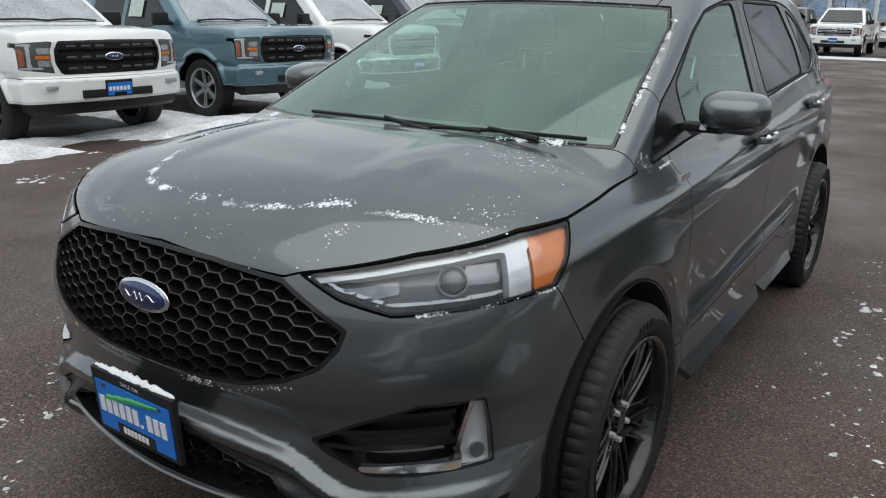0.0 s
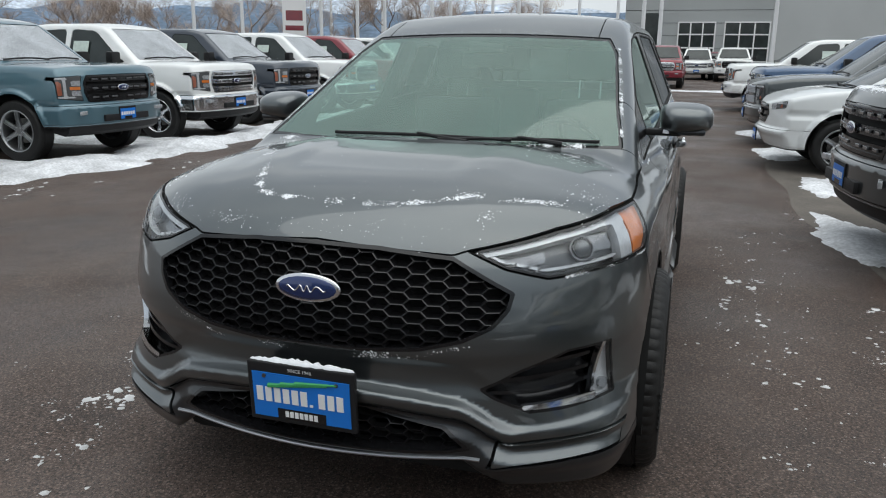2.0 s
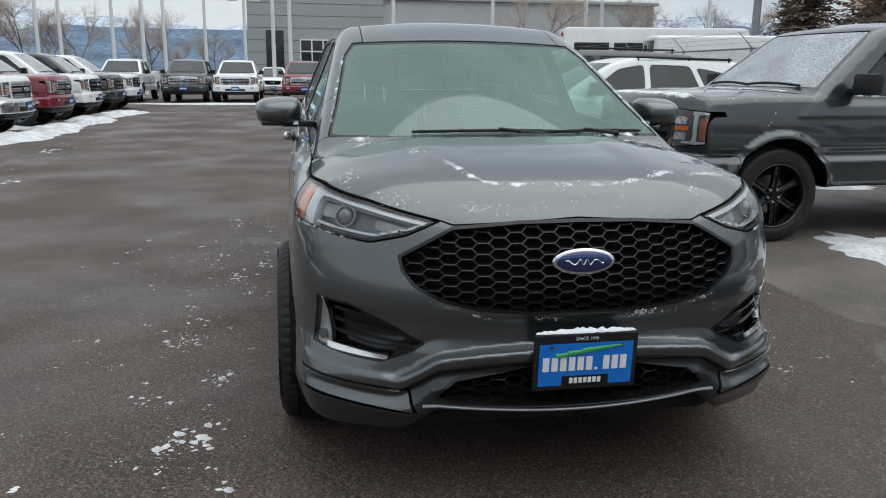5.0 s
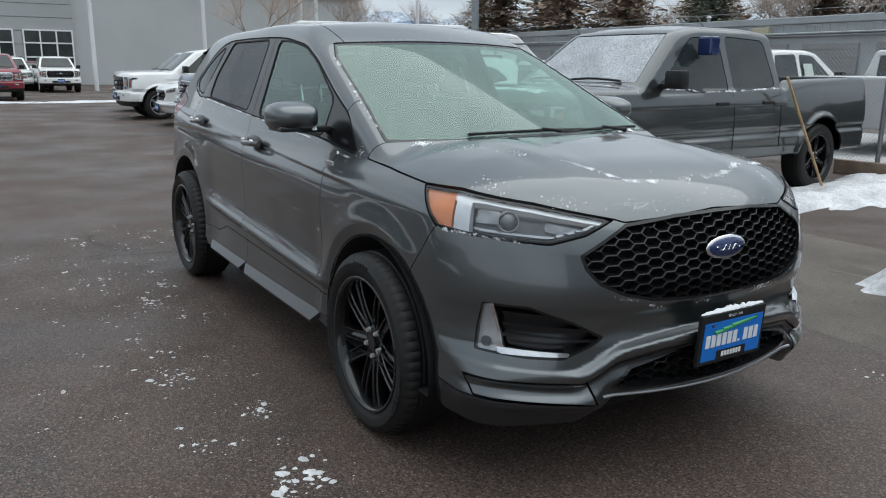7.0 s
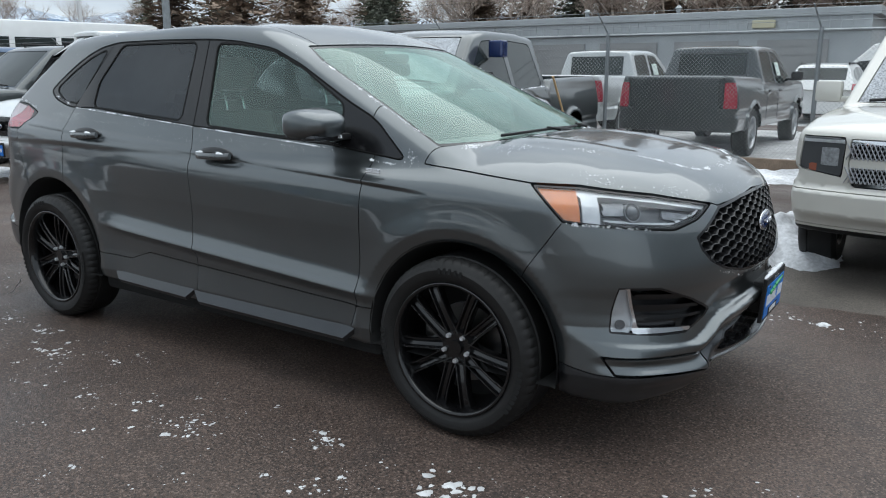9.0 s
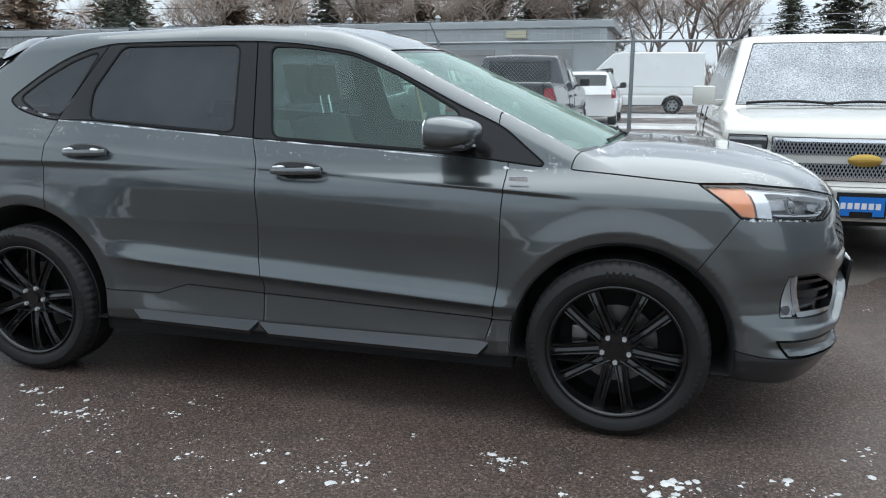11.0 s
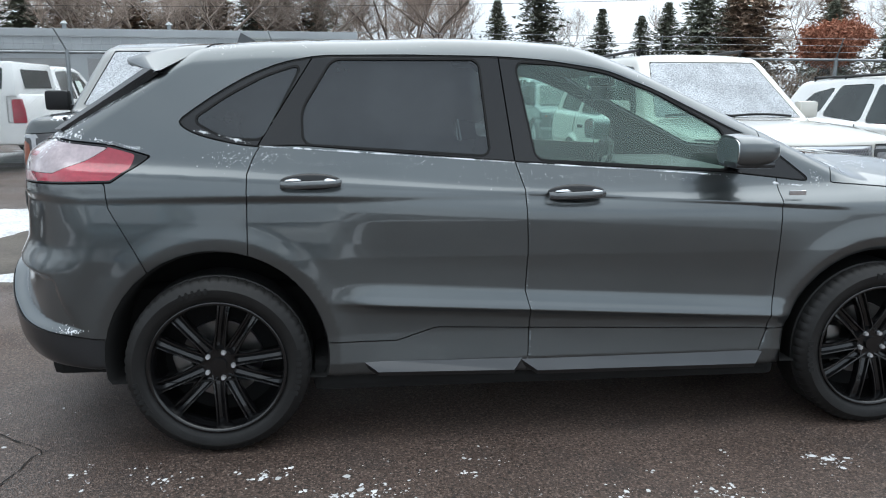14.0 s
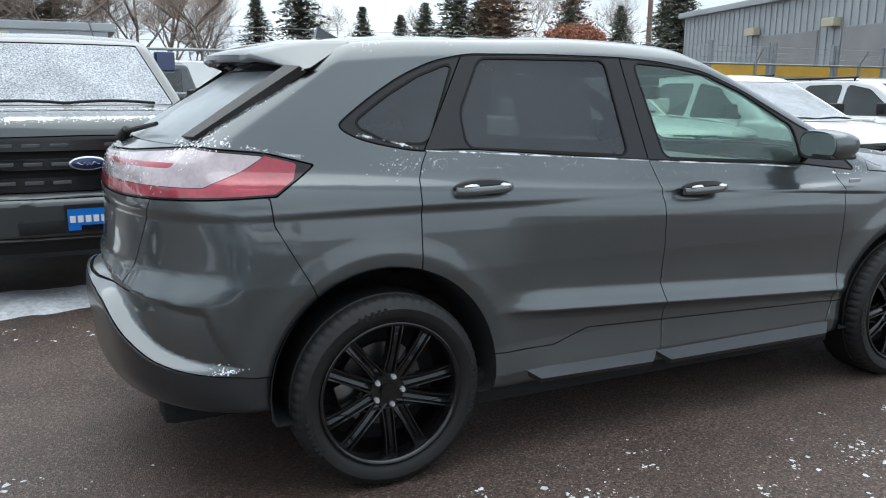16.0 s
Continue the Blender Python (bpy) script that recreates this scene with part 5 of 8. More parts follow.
def vehicle_field(p):
    def field(x, y, z):
        y = np.abs(y)
        width = p["w"] - 0.10 * np.clip((z - 0.85) / 0.5, 0, 1) ** 2 - 0.05 * np.clip((0.6 - z) / 0.3, 0, 1) - 0.03 * bump(z, 0.72, 0.80, 0.06)
        for ax in p["axles"]:
            r = np.hypot(x - ax, z - p["tyre"])
            width = width + 0.035 * bump(r, 0, p["tyre"] + 0.13, 0.05)
        low = smax(y - width, z - curve(x, *p["top"]) + 0.06 * y ** 4 * (x > 0.5), 0.05)
        front = p["nose"] - p["bow"] * y * y - 0.30 * p["bow"] * y ** 6 + lerp(z, (0.3, -0.10), (0.45, -0.02), (0.50, 0.03), (p["bumper"][1] - 0.02, 0.03), (p["bumper"][1] + 0.02, -0.02), (1.0, -0.02), (1.14, -0.03), (1.28, -0.10))
        rear = p["tail"] + 0.05 * y * y + 0.10 * y ** 6
        low = smax(smax(low, x - front, 0.05), rear - x, 0.06)
        low = smax(low, p["bottom"] - z, 0.04)
        if p["bed"]:
            hollow = np.maximum.reduce([x + 1.16, -3.0 - x, y - 0.80, 0.85 - z])
            low = np.maximum(low, -hollow)
        up = smax(0.95 * (y - p["gw"] + p["tumble"] * (z - p["belt"])), z - curve(x, *p["roof"]) + 0.05 * y * y, 0.07)
        bx, bz, slope = p["screen"]
        up = smax(up, 0.82 * (z - bz - (bx - x - 0.14 * y * y) * slope), 0.05)
        kx, kz, lean = p["back"]
        up = smax(up, 0.9 * (kx + lean * (z - kz) + 0.05 * y * y - x), 0.05)
        up = smax(up, p["belt"] - 0.15 - z, 0.02)
        return smin(low, up, 0.03)
    return field


def build_kind(kind):
    """One whole vehicle of its kind, front axle ahead along +x."""
    p = KINDS[kind]
    root = new({"pickup": "pickup_truck", "suv": "sport_utility_vehicle", "crossover": "compact_crossover", "van": "cargo_van"}[kind])
    top = max(z for _, z in p["roof"]) + 0.1
    body = surface_net(vehicle_field(p), p["tail"] - 0.15, p["nose"] + 0.15, 1.12, 0.2, top, (0.045, 0.032, 0.026))
    for ax in p["axles"]:
        _, body = cut(body, lambda x, y, z: np.maximum(np.hypot(x - ax, z - p["tyre"] - 0.01) - p["tyre"] - 0.075, 0.35 - y), 0.0)
    panes = []
    for pts in p["panes"]:
        pane, body = cut(body, side_patch(rounded(pts, 0.04), 0.5), 0.004)
        panes.append(pane)
    bx, bz, slope = p["screen"]
    roof_x = bx - (top - 0.20 - bz) / slope
    screen, body = cut(body, lambda x, y, z: np.maximum.reduce([np.abs(y) - (p["gw"] - 0.10 - (p["tumble"] + 0.02) * (z - p["belt"])), z - (top - 0.205), bz + 0.035 - z, roof_x - 0.25 - x]), 0.004)
    kx, kz, lean = p["back"]
    backlight, body = cut(body, lambda x, y, z: np.maximum.reduce([np.abs(y) - 0.62, z - (top - 0.26), p["belt"] + 0.13 - z, x - kx - lean * (z - kz) - 0.13, kx - 0.12 - x]), 0.004)
    front_of = p["nose"] - 0.65
    grille, body = cut(body, lambda x, y, z: np.maximum(poly(np.abs(y), z, [(-0.1 if a < 0 else a, b) for a, b in p["grille"]]), front_of - x), 0.004)
    lamp, body = cut(body, lambda x, y, z: np.maximum(poly(np.abs(y), z, list(p["lamp"])), p["nose"] - 0.42 - x), 0.004)
    b0, b1 = p["bumper"]
    bumper, body = cut(body, lambda x, y, z: np.maximum.reduce([z - b1, b0 - z, front_of + 0.1 - x]), 0.003)
    skirt, body = cut(body, lambda x, y, z: z - b0 + 0.02 * (x < front_of) + 0.02, 0.0)
    tail_l, body = cut(body, lambda x, y, z: np.maximum.reduce([(0.80 - y) * 2, z - (1.27 if kind == "pickup" else 1.12), 0.85 - z, x - p["tail"] - 0.16]), 0.003)
    shell("body", whole(body), PAINT_WHITE, root, "", 0.02)
    shell("windshield", inset(whole(screen), 0.004), SNOWY_GLASS, root, "", 0)
    shell("rear_window", inset(whole(backlight), 0.004), DARK_GLASS, root, "", 0)
    shell("lower_skirt", whole(skirt), BLACK_PLASTIC, root, "", 0.02)
    shell("front_bumper", whole(bumper), PAINT_WHITE, root, "", 0.02)
    g = shell("grille", inset(whole(grille), 0.045), DARK_VOID, root, "", 0)
    zs = [b for _, b in p["grille"]]
    z0, z1 = min(zs), max(zs)
    n = {"pickup": 3, "suv": 0, "crossover": 3, "van": 2}[kind]
    for k in range(n):
        zc = z0 + (k + 0.5) * (z1 - z0) / n
        bar = split(grille, np.abs(grille[0][:, 2] - zc) - 0.30 * (z1 - z0) / n)[0]
        shell("grille_bar", inset(whole(bar), 0.010), GLOSS_BLACK, g, "", 0.03)
    if kind == "suv":
        bar = split(grille, np.abs(grille[0][:, 2] - (z0 + z1) / 2) - 0.030)[0]
        shell("grille_bar", inset(whole(bar), -0.006), PAINT_WHITE, g, "", 0.03)
    rim_band = split(grille, -0.03 - poly(np.abs(grille[0][:, 1]), grille[0][:, 2], list(p["grille"])))[0]
    shell("grille_frame", whole(rim_band), GLOSS_BLACK, g, "", 0.04)
    if kind == "suv":
        # diamond mesh of the two grille bands
        for zc in (z0 + 0.25 * (z1 - z0), z0 + 0.75 * (z1 - z0)):
            bm = bmesh.new()
            for k in range(-24, 25):
                for way in (1, -1):
                    ends = []
                    for e in (-1, 1):
                        yy = k * 0.026 + way * e * 0.026
                        ends.append(Vector((p["nose"] - p["bow"] * yy * yy - 0.012, yy, zc + e * 0.052)))
                    rod(bm, ends[0], ends[1], 0.0042, seg=4)
            tagged(part("grille_mesh", bm, SATIN, g), kind="stuff")
    if kind == "pickup":
        # short slots across the grille bars and fog lamps in the bumper
        for zc in (z0 + 0.17 * (z1 - z0), z0 + 0.5 * (z1 - z0), z0 + 0.83 * (z1 - z0)):
            for yy in (-0.48, -0.32, -0.16, 0.16, 0.32, 0.48):
                bm = bmesh.new()
                box(bm, -0.012, 0.004, yy - 0.055, yy + 0.055, zc - 0.012, zc + 0.012, 0.004, Matrix.Translation((p["nose"] - p["bow"] * yy * yy - 0.022, 0, 0)))
                part("grille_slot", bm, LAMP_HOUSE, g)
        for sgn in (1, -1):
            bm = bmesh.new()
            box(bm, -0.02, 0.012, -0.13, 0.13, -0.026, 0.026, 0.010, Matrix.Translation((p["nose"] - p["bow"] * 0.52 + 0.028, sgn * 0.70, 0.66)) @ Matrix.Rotation(radians(-sgn * 15), 4, "Z"))
            part("fog_lamp", bm, FAR_LAMP, root, smooth=True)
        # dark air dam under the bumper
        bm = bmesh.new()
        prev = None
        for yy in np.linspace(-0.90, 0.90, 19):
            xx = p["nose"] - p["bow"] * yy * yy - 0.30 * p["bow"] * yy ** 6
            ring = [bm.verts.new(q) for q in ((xx + 0.005, yy, 0.53), (xx - 0.03, yy, 0.40), (xx - 0.10, yy, 0.355), (xx - 0.30, yy, 0.40), (xx - 0.28, yy, 0.53))]
            if prev:
                for i in range(5):
                    bm.faces.new((prev[i], prev[(i + 1) % 5], ring[(i + 1) % 5], ring[i]))
            else:
                bm.faces.new(ring)
            prev = ring
        bm.faces.new(prev[::-1])
        bmesh.ops.recalc_face_normals(bm, faces=bm.faces)
        part("air_dam", bm, BLACK_PLASTIC, root, smooth=True)
        bm = bmesh.new()
        box(bm, -0.05, 0.034, -0.44, 0.44, 0.53, 0.62, 0.012, Matrix.Translation((p["nose"] + 0.0, 0, 0)))
        part("bumper_intake", bm, BLACK_PLASTIC, root, smooth=True)
    if kind == "pickup":
        for sgn in (1, -1):
            bm = bmesh.new()
            box(bm, -0.16, 0.16, -0.002, 0.002, -0.13, 0.13, 0, Matrix.Translation((0.30, sgn * 0.884, 1.49)) @ Matrix.Rotation(radians(sgn * 18.5), 4, "X"))
            part("window_sticker", bm, PAPER, root, "pale paper sticker on the window")
    # wipers lying at the foot of the windshield
    for y0w, y1w in ((-0.70, 0.02), (-0.04, 0.66)):
        bm = bmesh.new()
        pts = [Vector((bx - 0.14 * yy * yy - 0.035, yy, bz + 0.050 + 0.02 * math.sin((yy - y0w) / (y1w - y0w) * math.pi))) for yy in np.linspace(y0w, y1w, 6)]
        for q0, q1 in zip(pts, pts[1:]):
            rod(bm, q0, q1, 0.012, seg=6)
        part("wiper", bm, BLACK_PLASTIC, root, smooth=True)
    em_x = p["nose"] - 0.005
    emblem(root, Matrix.Translation((em_x, 0, (z0 + z1) / 2)), 0.115, 0.046)
    dealer_plate(root, Matrix.Translation((p["nose"] + 0.035, 0, (b0 + b1) / 2 - 0.01)), fine=False)
    for flip in (lambda k: k, mirrored):
        sgn = 1 if flip is not mirrored else -1
        for pane in panes:
            shell("side_window", inset(flip(pane), 0.004), DARK_GLASS, root, "", 0)
        hl = shell("headlight", flip(lamp), LAMP_HOUSE, root, "", 0.03)
        ly, lz = lamp[0][:, 1], lamp[0][:, 2]
        lv = [b for _, b in p["lamp"]]
        la = [a for a, _ in p["lamp"]]
        y0, y1, v0, v1 = min(la), max(la), min(lv), max(lv)
        if kind == "pickup":
            # a bracket of light round two stacked reflectors with an amber bar between
            bracket = np.minimum(np.maximum(y1 - 0.105 - ly, ly - y1 + 0.070), np.maximum(np.minimum(np.abs(lz - v1 + 0.036) - 0.012, np.abs(lz - v0 - 0.052) - 0.012), y1 - 0.22 - ly))
            pieces = [("running_light", bracket, LAMP_WHITE), ("reflector", np.maximum(np.abs(ly - y0 - 0.10) - 0.065, np.abs(lz - v1 + 0.10) - 0.032), FAR_LAMP), ("reflector", np.maximum(np.abs(ly - y0 - 0.10) - 0.065, np.abs(lz - v0 - 0.10) - 0.032), FAR_LAMP), ("amber_lens", np.maximum(np.abs(ly - y0 - 0.11) - 0.080, np.abs(lz - (v0 + v1) / 2) - 0.020), AMBER), ("side_marker", np.maximum(np.maximum(y1 - 0.050 - ly, np.abs(lz - (v0 + v1) / 2) - 0.09), p["nose"] - 0.30 - lamp[0][:, 0]), AMBER_DARK)]
        else:
            pieces = [("amber_lens", np.maximum(np.maximum(y1 - 0.12 - ly, ly - y1 + 0.07), np.abs(lz - v0 - 0.05) - 0.03), AMBER_DARK), ("reflector", np.maximum(np.abs(ly - y0 - 0.09) - 0.055, np.abs(lz - (v0 + v1) / 2) - 0.06), FAR_LAMP), ("running_light", np.abs(lz - v1 + 0.03) - 0.012, LAMP_WHITE)]
        for nm, f, mt in pieces:
            bit = split(lamp, f)[0]
            if len(bit[2]):
                shell(nm, inset(flip(bit), -0.004), mt, hl, "", 0.0)
        shell("tail_lamp", flip(tail_l), LAMP_RED, root, "", 0.02)
        bm = bmesh.new()
        my = p["gw"] + 0.16
        mx, mz = p["panes"][0][0][0] - 0.10, p["belt"] + 0.10
        box(bm, mx - 0.07, mx + 0.07, min(sgn * (my - 0.11), sgn * (my + 0.10)), max(sgn * (my - 0.11), sgn * (my + 0.10)), mz - 0.07, mz + 0.11, 0.035)
        box(bm, mx - 0.04, mx + 0.04, min(sgn * (my - 0.24), sgn * (my - 0.05)), max(sgn * (my - 0.24), sgn * (my - 0.05)), mz - 0.07, mz - 0.02, 0.01)
        part("door_mirror", bm, BLACK_PLASTIC, root, smooth=True)
        for pts in p["panes"][:2]:
            hx = min(q[0] for q in pts) + 0.16 if pts is p["panes"][0] else pts[0][0] - 0.60
            bm = bmesh.new()
            wy = p["w"] - 0.035
            box(bm, hx - 0.11, hx + 0.11, min(sgn * wy, sgn * (wy + 0.035)), max(sgn * wy, sgn * (wy + 0.035)), p["belt"] - 0.16, p["belt"] - 0.12, 0.012)
            part("door_handle", bm, BLACK_PLASTIC, root, smooth=True)
        for pts in p["panes"][:2]:
            bm = bmesh.new()
            gx = min(q[0] for q in pts) - 0.05
            yy = [(gx + (0.0 if zz > 0.7 else 0.0), sgn * (p["w"] - 0.10 * max(0, min(1, (zz - 0.85) / 0.5)) ** 2 + 0.0015), zz) for zz in np.linspace(p["bottom"] + 0.12, p["belt"] - 0.02, 7)]
            for a, b in zip(yy, yy[1:]):
                rod(bm, a, b, 0.005, seg=5)
            part("door_seam", bm, DARK_VOID, root)
    for i, ax in enumerate(p["axles"]):
        for sy in (1, -1):
            road_wheel(root, pose(ax, sy * (p["w"] - 0.135), p["tyre"], 0, 0, 0 if sy < 0 else 180), p["tyre"], p["rim"], 0.26, 6, ALLOY, 1.2, False)
    bm = bmesh.new()
    box(bm, p["axles"][1] - 0.5, p["axles"][0] + 0.5, -0.60, 0.60, p["bottom"] - 0.04, p["bottom"] + 0.28, 0.05)
    part("underbody", bm, DARK_VOID, root)
    if kind in ("suv", "crossover"):
        for sgn in (1, -1):
            bm = bmesh.new()
            z = max(b for _, b in p["roof"]) + (0.035 if kind == "suv" else -0.005)
            rod(bm, (-0.1, sgn * 0.62, z), (p["tail"] + 0.55, sgn * 0.60, z - 0.03), 0.018, seg=8)
            for x in (-0.15, -1.0, p["tail"] + 0.6):
                rod(bm, (x, sgn * 0.61, z - 0.11), (x, sgn * 0.61, z), 0.016, seg=8)
            part("roof_rail", bm, BLACK_PLASTIC, root, smooth=True)
    return root


def recolour(root, table):
    for ob in root.children_recursive:
        key = ob.name.split(".")[0]
        if key in table and ob.material_slots:
            ob.material_slots[0].link = "OBJECT"
            ob.material_slots[0].material = table[key]


MASTERS = {}


def park(kind, colour, x, y, heading, label, group, grille=None, glassy=None, rims=None, bumper=None, scale=1.0):
    """Stand a vehicle with its front axle over (x, y), looking along heading degrees from +x."""
    p = KINDS[kind]
    m = pose(x, y, 0, 0, 0, heading) @ Matrix.Translation((-p["axles"][0], 0, 0))
    if kind in MASTERS:
        ob = copy_thing(MASTERS[kind], m)
    else:
        MASTERS[kind] = ob = build_kind(kind)
        ob.matrix_basis = m
    table = {"body": colour, "front_bumper": bumper or colour}
    if grille:
        table.update(grille_bar=grille, grille_frame=grille)
    if glassy:
        table["windshield"] = glassy
    if kind == "suv":
        table.update(grille_bar=colour, grille_frame=CHROME, door_mirror=colour)
        if colour is PAINT_CREAM:
            table.update(emblem=GOLD, emblem_field=GOLD, emblem_stroke=GOLD)
    if rims:
        table.update(rim=rims, spoke=rims, hub=rims)
    if kind == "van" or kind == "crossover":
        table.setdefault("windshield", DARK_GLASS)
    table.setdefault("windshield", SNOWY_GLASS)
    for key, mat in (("grille_bar", GLOSS_BLACK), ("grille_frame", GLOSS_BLACK), ("rim", ALLOY), ("spoke", ALLOY), ("hub", ALLOY)):
        table.setdefault(key, mat)
    recolour(ob, table)
    return tagged(ob, label, {"pickup": "pickup truck", "van": "van"}.get(kind, "car"), group)


ROW_A, ROW_B, ROW_C = "trucks parked along the aisle", "vehicles backed to the fence", "vehicles at the end of the lot"
park("pickup", PAINT_WHITE, -1.95, -7.55, 90, "white crew cab pickup with a black grille, parked in snow", ROW_A, rims=RIM_BLACK)
park("pickup", PAINT_TEAL, -4.95, -7.60, 90, "teal blue crew cab pickup with a black mesh grille", ROW_A)
park("pickup", PAINT_WHITE, -7.85, -7.60, 90, "white pickup with chrome grille bars and chrome bumper", ROW_A, grille=CHROME, bumper=CHROME, rims=CHROME)
park("pickup", PAINT_NAVY, -10.95, -7.85, 90, "dark navy crew cab pickup with black wheels", ROW_A, rims=RIM_BLACK)
park("pickup", PAINT_WHITE, -14.1, -7.75, 90, "white pickup with a chrome bumper standing on snow", ROW_A, grille=CHROME, bumper=CHROME)
park("pickup", PAINT_RED, -17.3, -7.75, 90, "red crew cab pickup with snow on its windshield", ROW_A, grille=CHROME)
park("pickup", PAINT_WHITE, -20.4, -7.75, 90, "white crew cab pickup far along the row", ROW_A)
park("pickup", PAINT_DARK, -23.5, -7.75, 90, "dark pickup far along the parked row", ROW_A)
park("pickup", PAINT_WHITE, -26.6, -7.8, 90, "white pickup at the far end of the row", ROW_A)
dark_pickup = park("pickup", PAINT_DARK, -2.42, 3.06, -85.6, "dark grey crew cab pickup with a snow-crusted windshield", ROW_B, rims=RIM_BLACK)
for bit in [c for c in dark_pickup.children if c.name.startswith("window_sticker")]:
    bpy.data.objects.remove(bit)
park("crossover", PAINT_PEARL, -7.62, 2.75, -88, "silver compact crossover with alloy wheels", ROW_B)
park("suv", PAINT_DARK, -10.7, 2.75, -88, "dark grey sport utility vehicle between other parked vehicles", ROW_B, glassy=DARK_GLASS)
park("pickup", PAINT_BLUE, -13.4, 2.9, -90, "blue crew cab pickup with a chrome grille", ROW_B, grille=CHROME, bumper=CHROME, glassy=DARK_GLASS)
park("crossover", PAINT_WHITE, -16.4, 3.0, -90, "white crossover parked beside a blue pickup", ROW_B)
park("pickup", PAINT_WHITE, -19.6, 2.6, -90, "white heavy pickup with dark side windows", ROW_B, glassy=DARK_GLASS)
park("pickup", PAINT_WHITE, -23.5, 3.2, -90, "white pickup farther down the fence row", ROW_B, glassy=DARK_GLASS)
park("suv", PAINT_CREAM, 3.00, 3.22, -90, "cream white sport utility vehicle with a snowy windshield", ROW_B)
park("crossover", PAINT_WHITE, 6.3, 3.6, -90, "white crossover with black roof rails and frosted glass", ROW_B, glassy=SNOWY_GLASS)
park("crossover", PAINT_SILVER, 9.6, 3.8, -90, "silver crossover parked near the yellow gate", ROW_B)
for y, c, lab, gl in ((-6.1, PAINT_DARK, "dark grey pickup facing the aisle far off", CHROME), (-3.85, PAINT_WHITE, "white pickup facing the aisle far off", CHROME), (-0.75, PAINT_RED, "red heavy pickup facing the aisle", CHROME), (-9.0, PAINT_WHITE, "white pickup standing in the far row", CHROME)):
    park("pickup", c, -33.4, y, 0, lab, ROW_C, grille=gl, glassy=DARK_GLASS)
park("crossover", PAINT_WHITE, -45.5, -2.6, 0, "small white car far down the lot", ROW_C)
park("pickup", PAINT_WHITE, -43.8, 2.75, 0, "white pickup at the back of the lot", ROW_C, glassy=DARK_GLASS)
park("suv", PAINT_WHITE, -47.0, 0.75, 0, "white off-roader at the back of the lot", ROW_C, glassy=DARK_GLASS)
park("crossover", PAINT_RED, -49.0, 2.0, 0, "small red car at the back of the lot", ROW_C)
BEHIND = "vehicles behind the chain-link fence"
park("pickup", PAINT_DARK, -1.20, 14.55, 90, "dark grey pickup seen from behind through the fence", BEHIND)
park("pickup", PAINT_SILVER, -4.2, 16.2, 90, "silver pickup with a rack behind the fence", BEHIND)
park("van", PAINT_WHITE, -1.40, 30.3, 180, "white high-roof cargo van in the snowy yard", BEHIND)
park("crossover", PAINT_WHITE, -0.70, 24.0, 90, "small white van-like car behind the fence", BEHIND)
park("pickup", PAINT_WHITE, 5.6, 20.5, -90, "white pickup in the snowy yard behind the fence", BEHIND)
park("crossover", PAINT_DARK, 4.6, 15.5, -90, "dark crossover behind the fence", BEHIND)
park("crossover", PAINT_RED, 9.5, 15.0, -90, "dark red crossover behind the fence", BEHIND)
capped = park("pickup", PAINT_WHITE, -7.6, 15.5, 90, "white pickup with a white cap over its bed behind the fence", BEHIND)
bm = bmesh.new()
box(bm, -3.04, -1.10, -0.90, 0.90, 1.30, 1.92, 0.06)
for v in bm.verts:
    v.co.y *= 1 - 0.18 * max(0, v.co.z - 1.36)
    v.co.x += 0.30 * max(0, v.co.z - 1.36) if v.co.x < -2.5 else 0
cap = part("bed_cap", bm, PAINT_WHITE, capped, smooth=True)
bm = bmesh.new()
box(bm, -0.012, 0.0, -0.66, 0.66, -0.19, 0.19, 0.005, Matrix.Translation((-2.965, 0, 1.62)) @ Matrix.Rotation(radians(16), 4, "Y"))
part("cap_window", bm, DARK_GLASS, cap)
for sgn in (1, -1):
    bm = bmesh.new()
    box(bm, -2.62, -1.35, -0.006, 0.006, -0.17, 0.17, 0.004, Matrix.Translation((0, sgn * 0.866, 1.62)) @ Matrix.Rotation(radians(sgn * 10), 4, "X"))
    part("cap_window", bm, DARK_GLASS, cap)


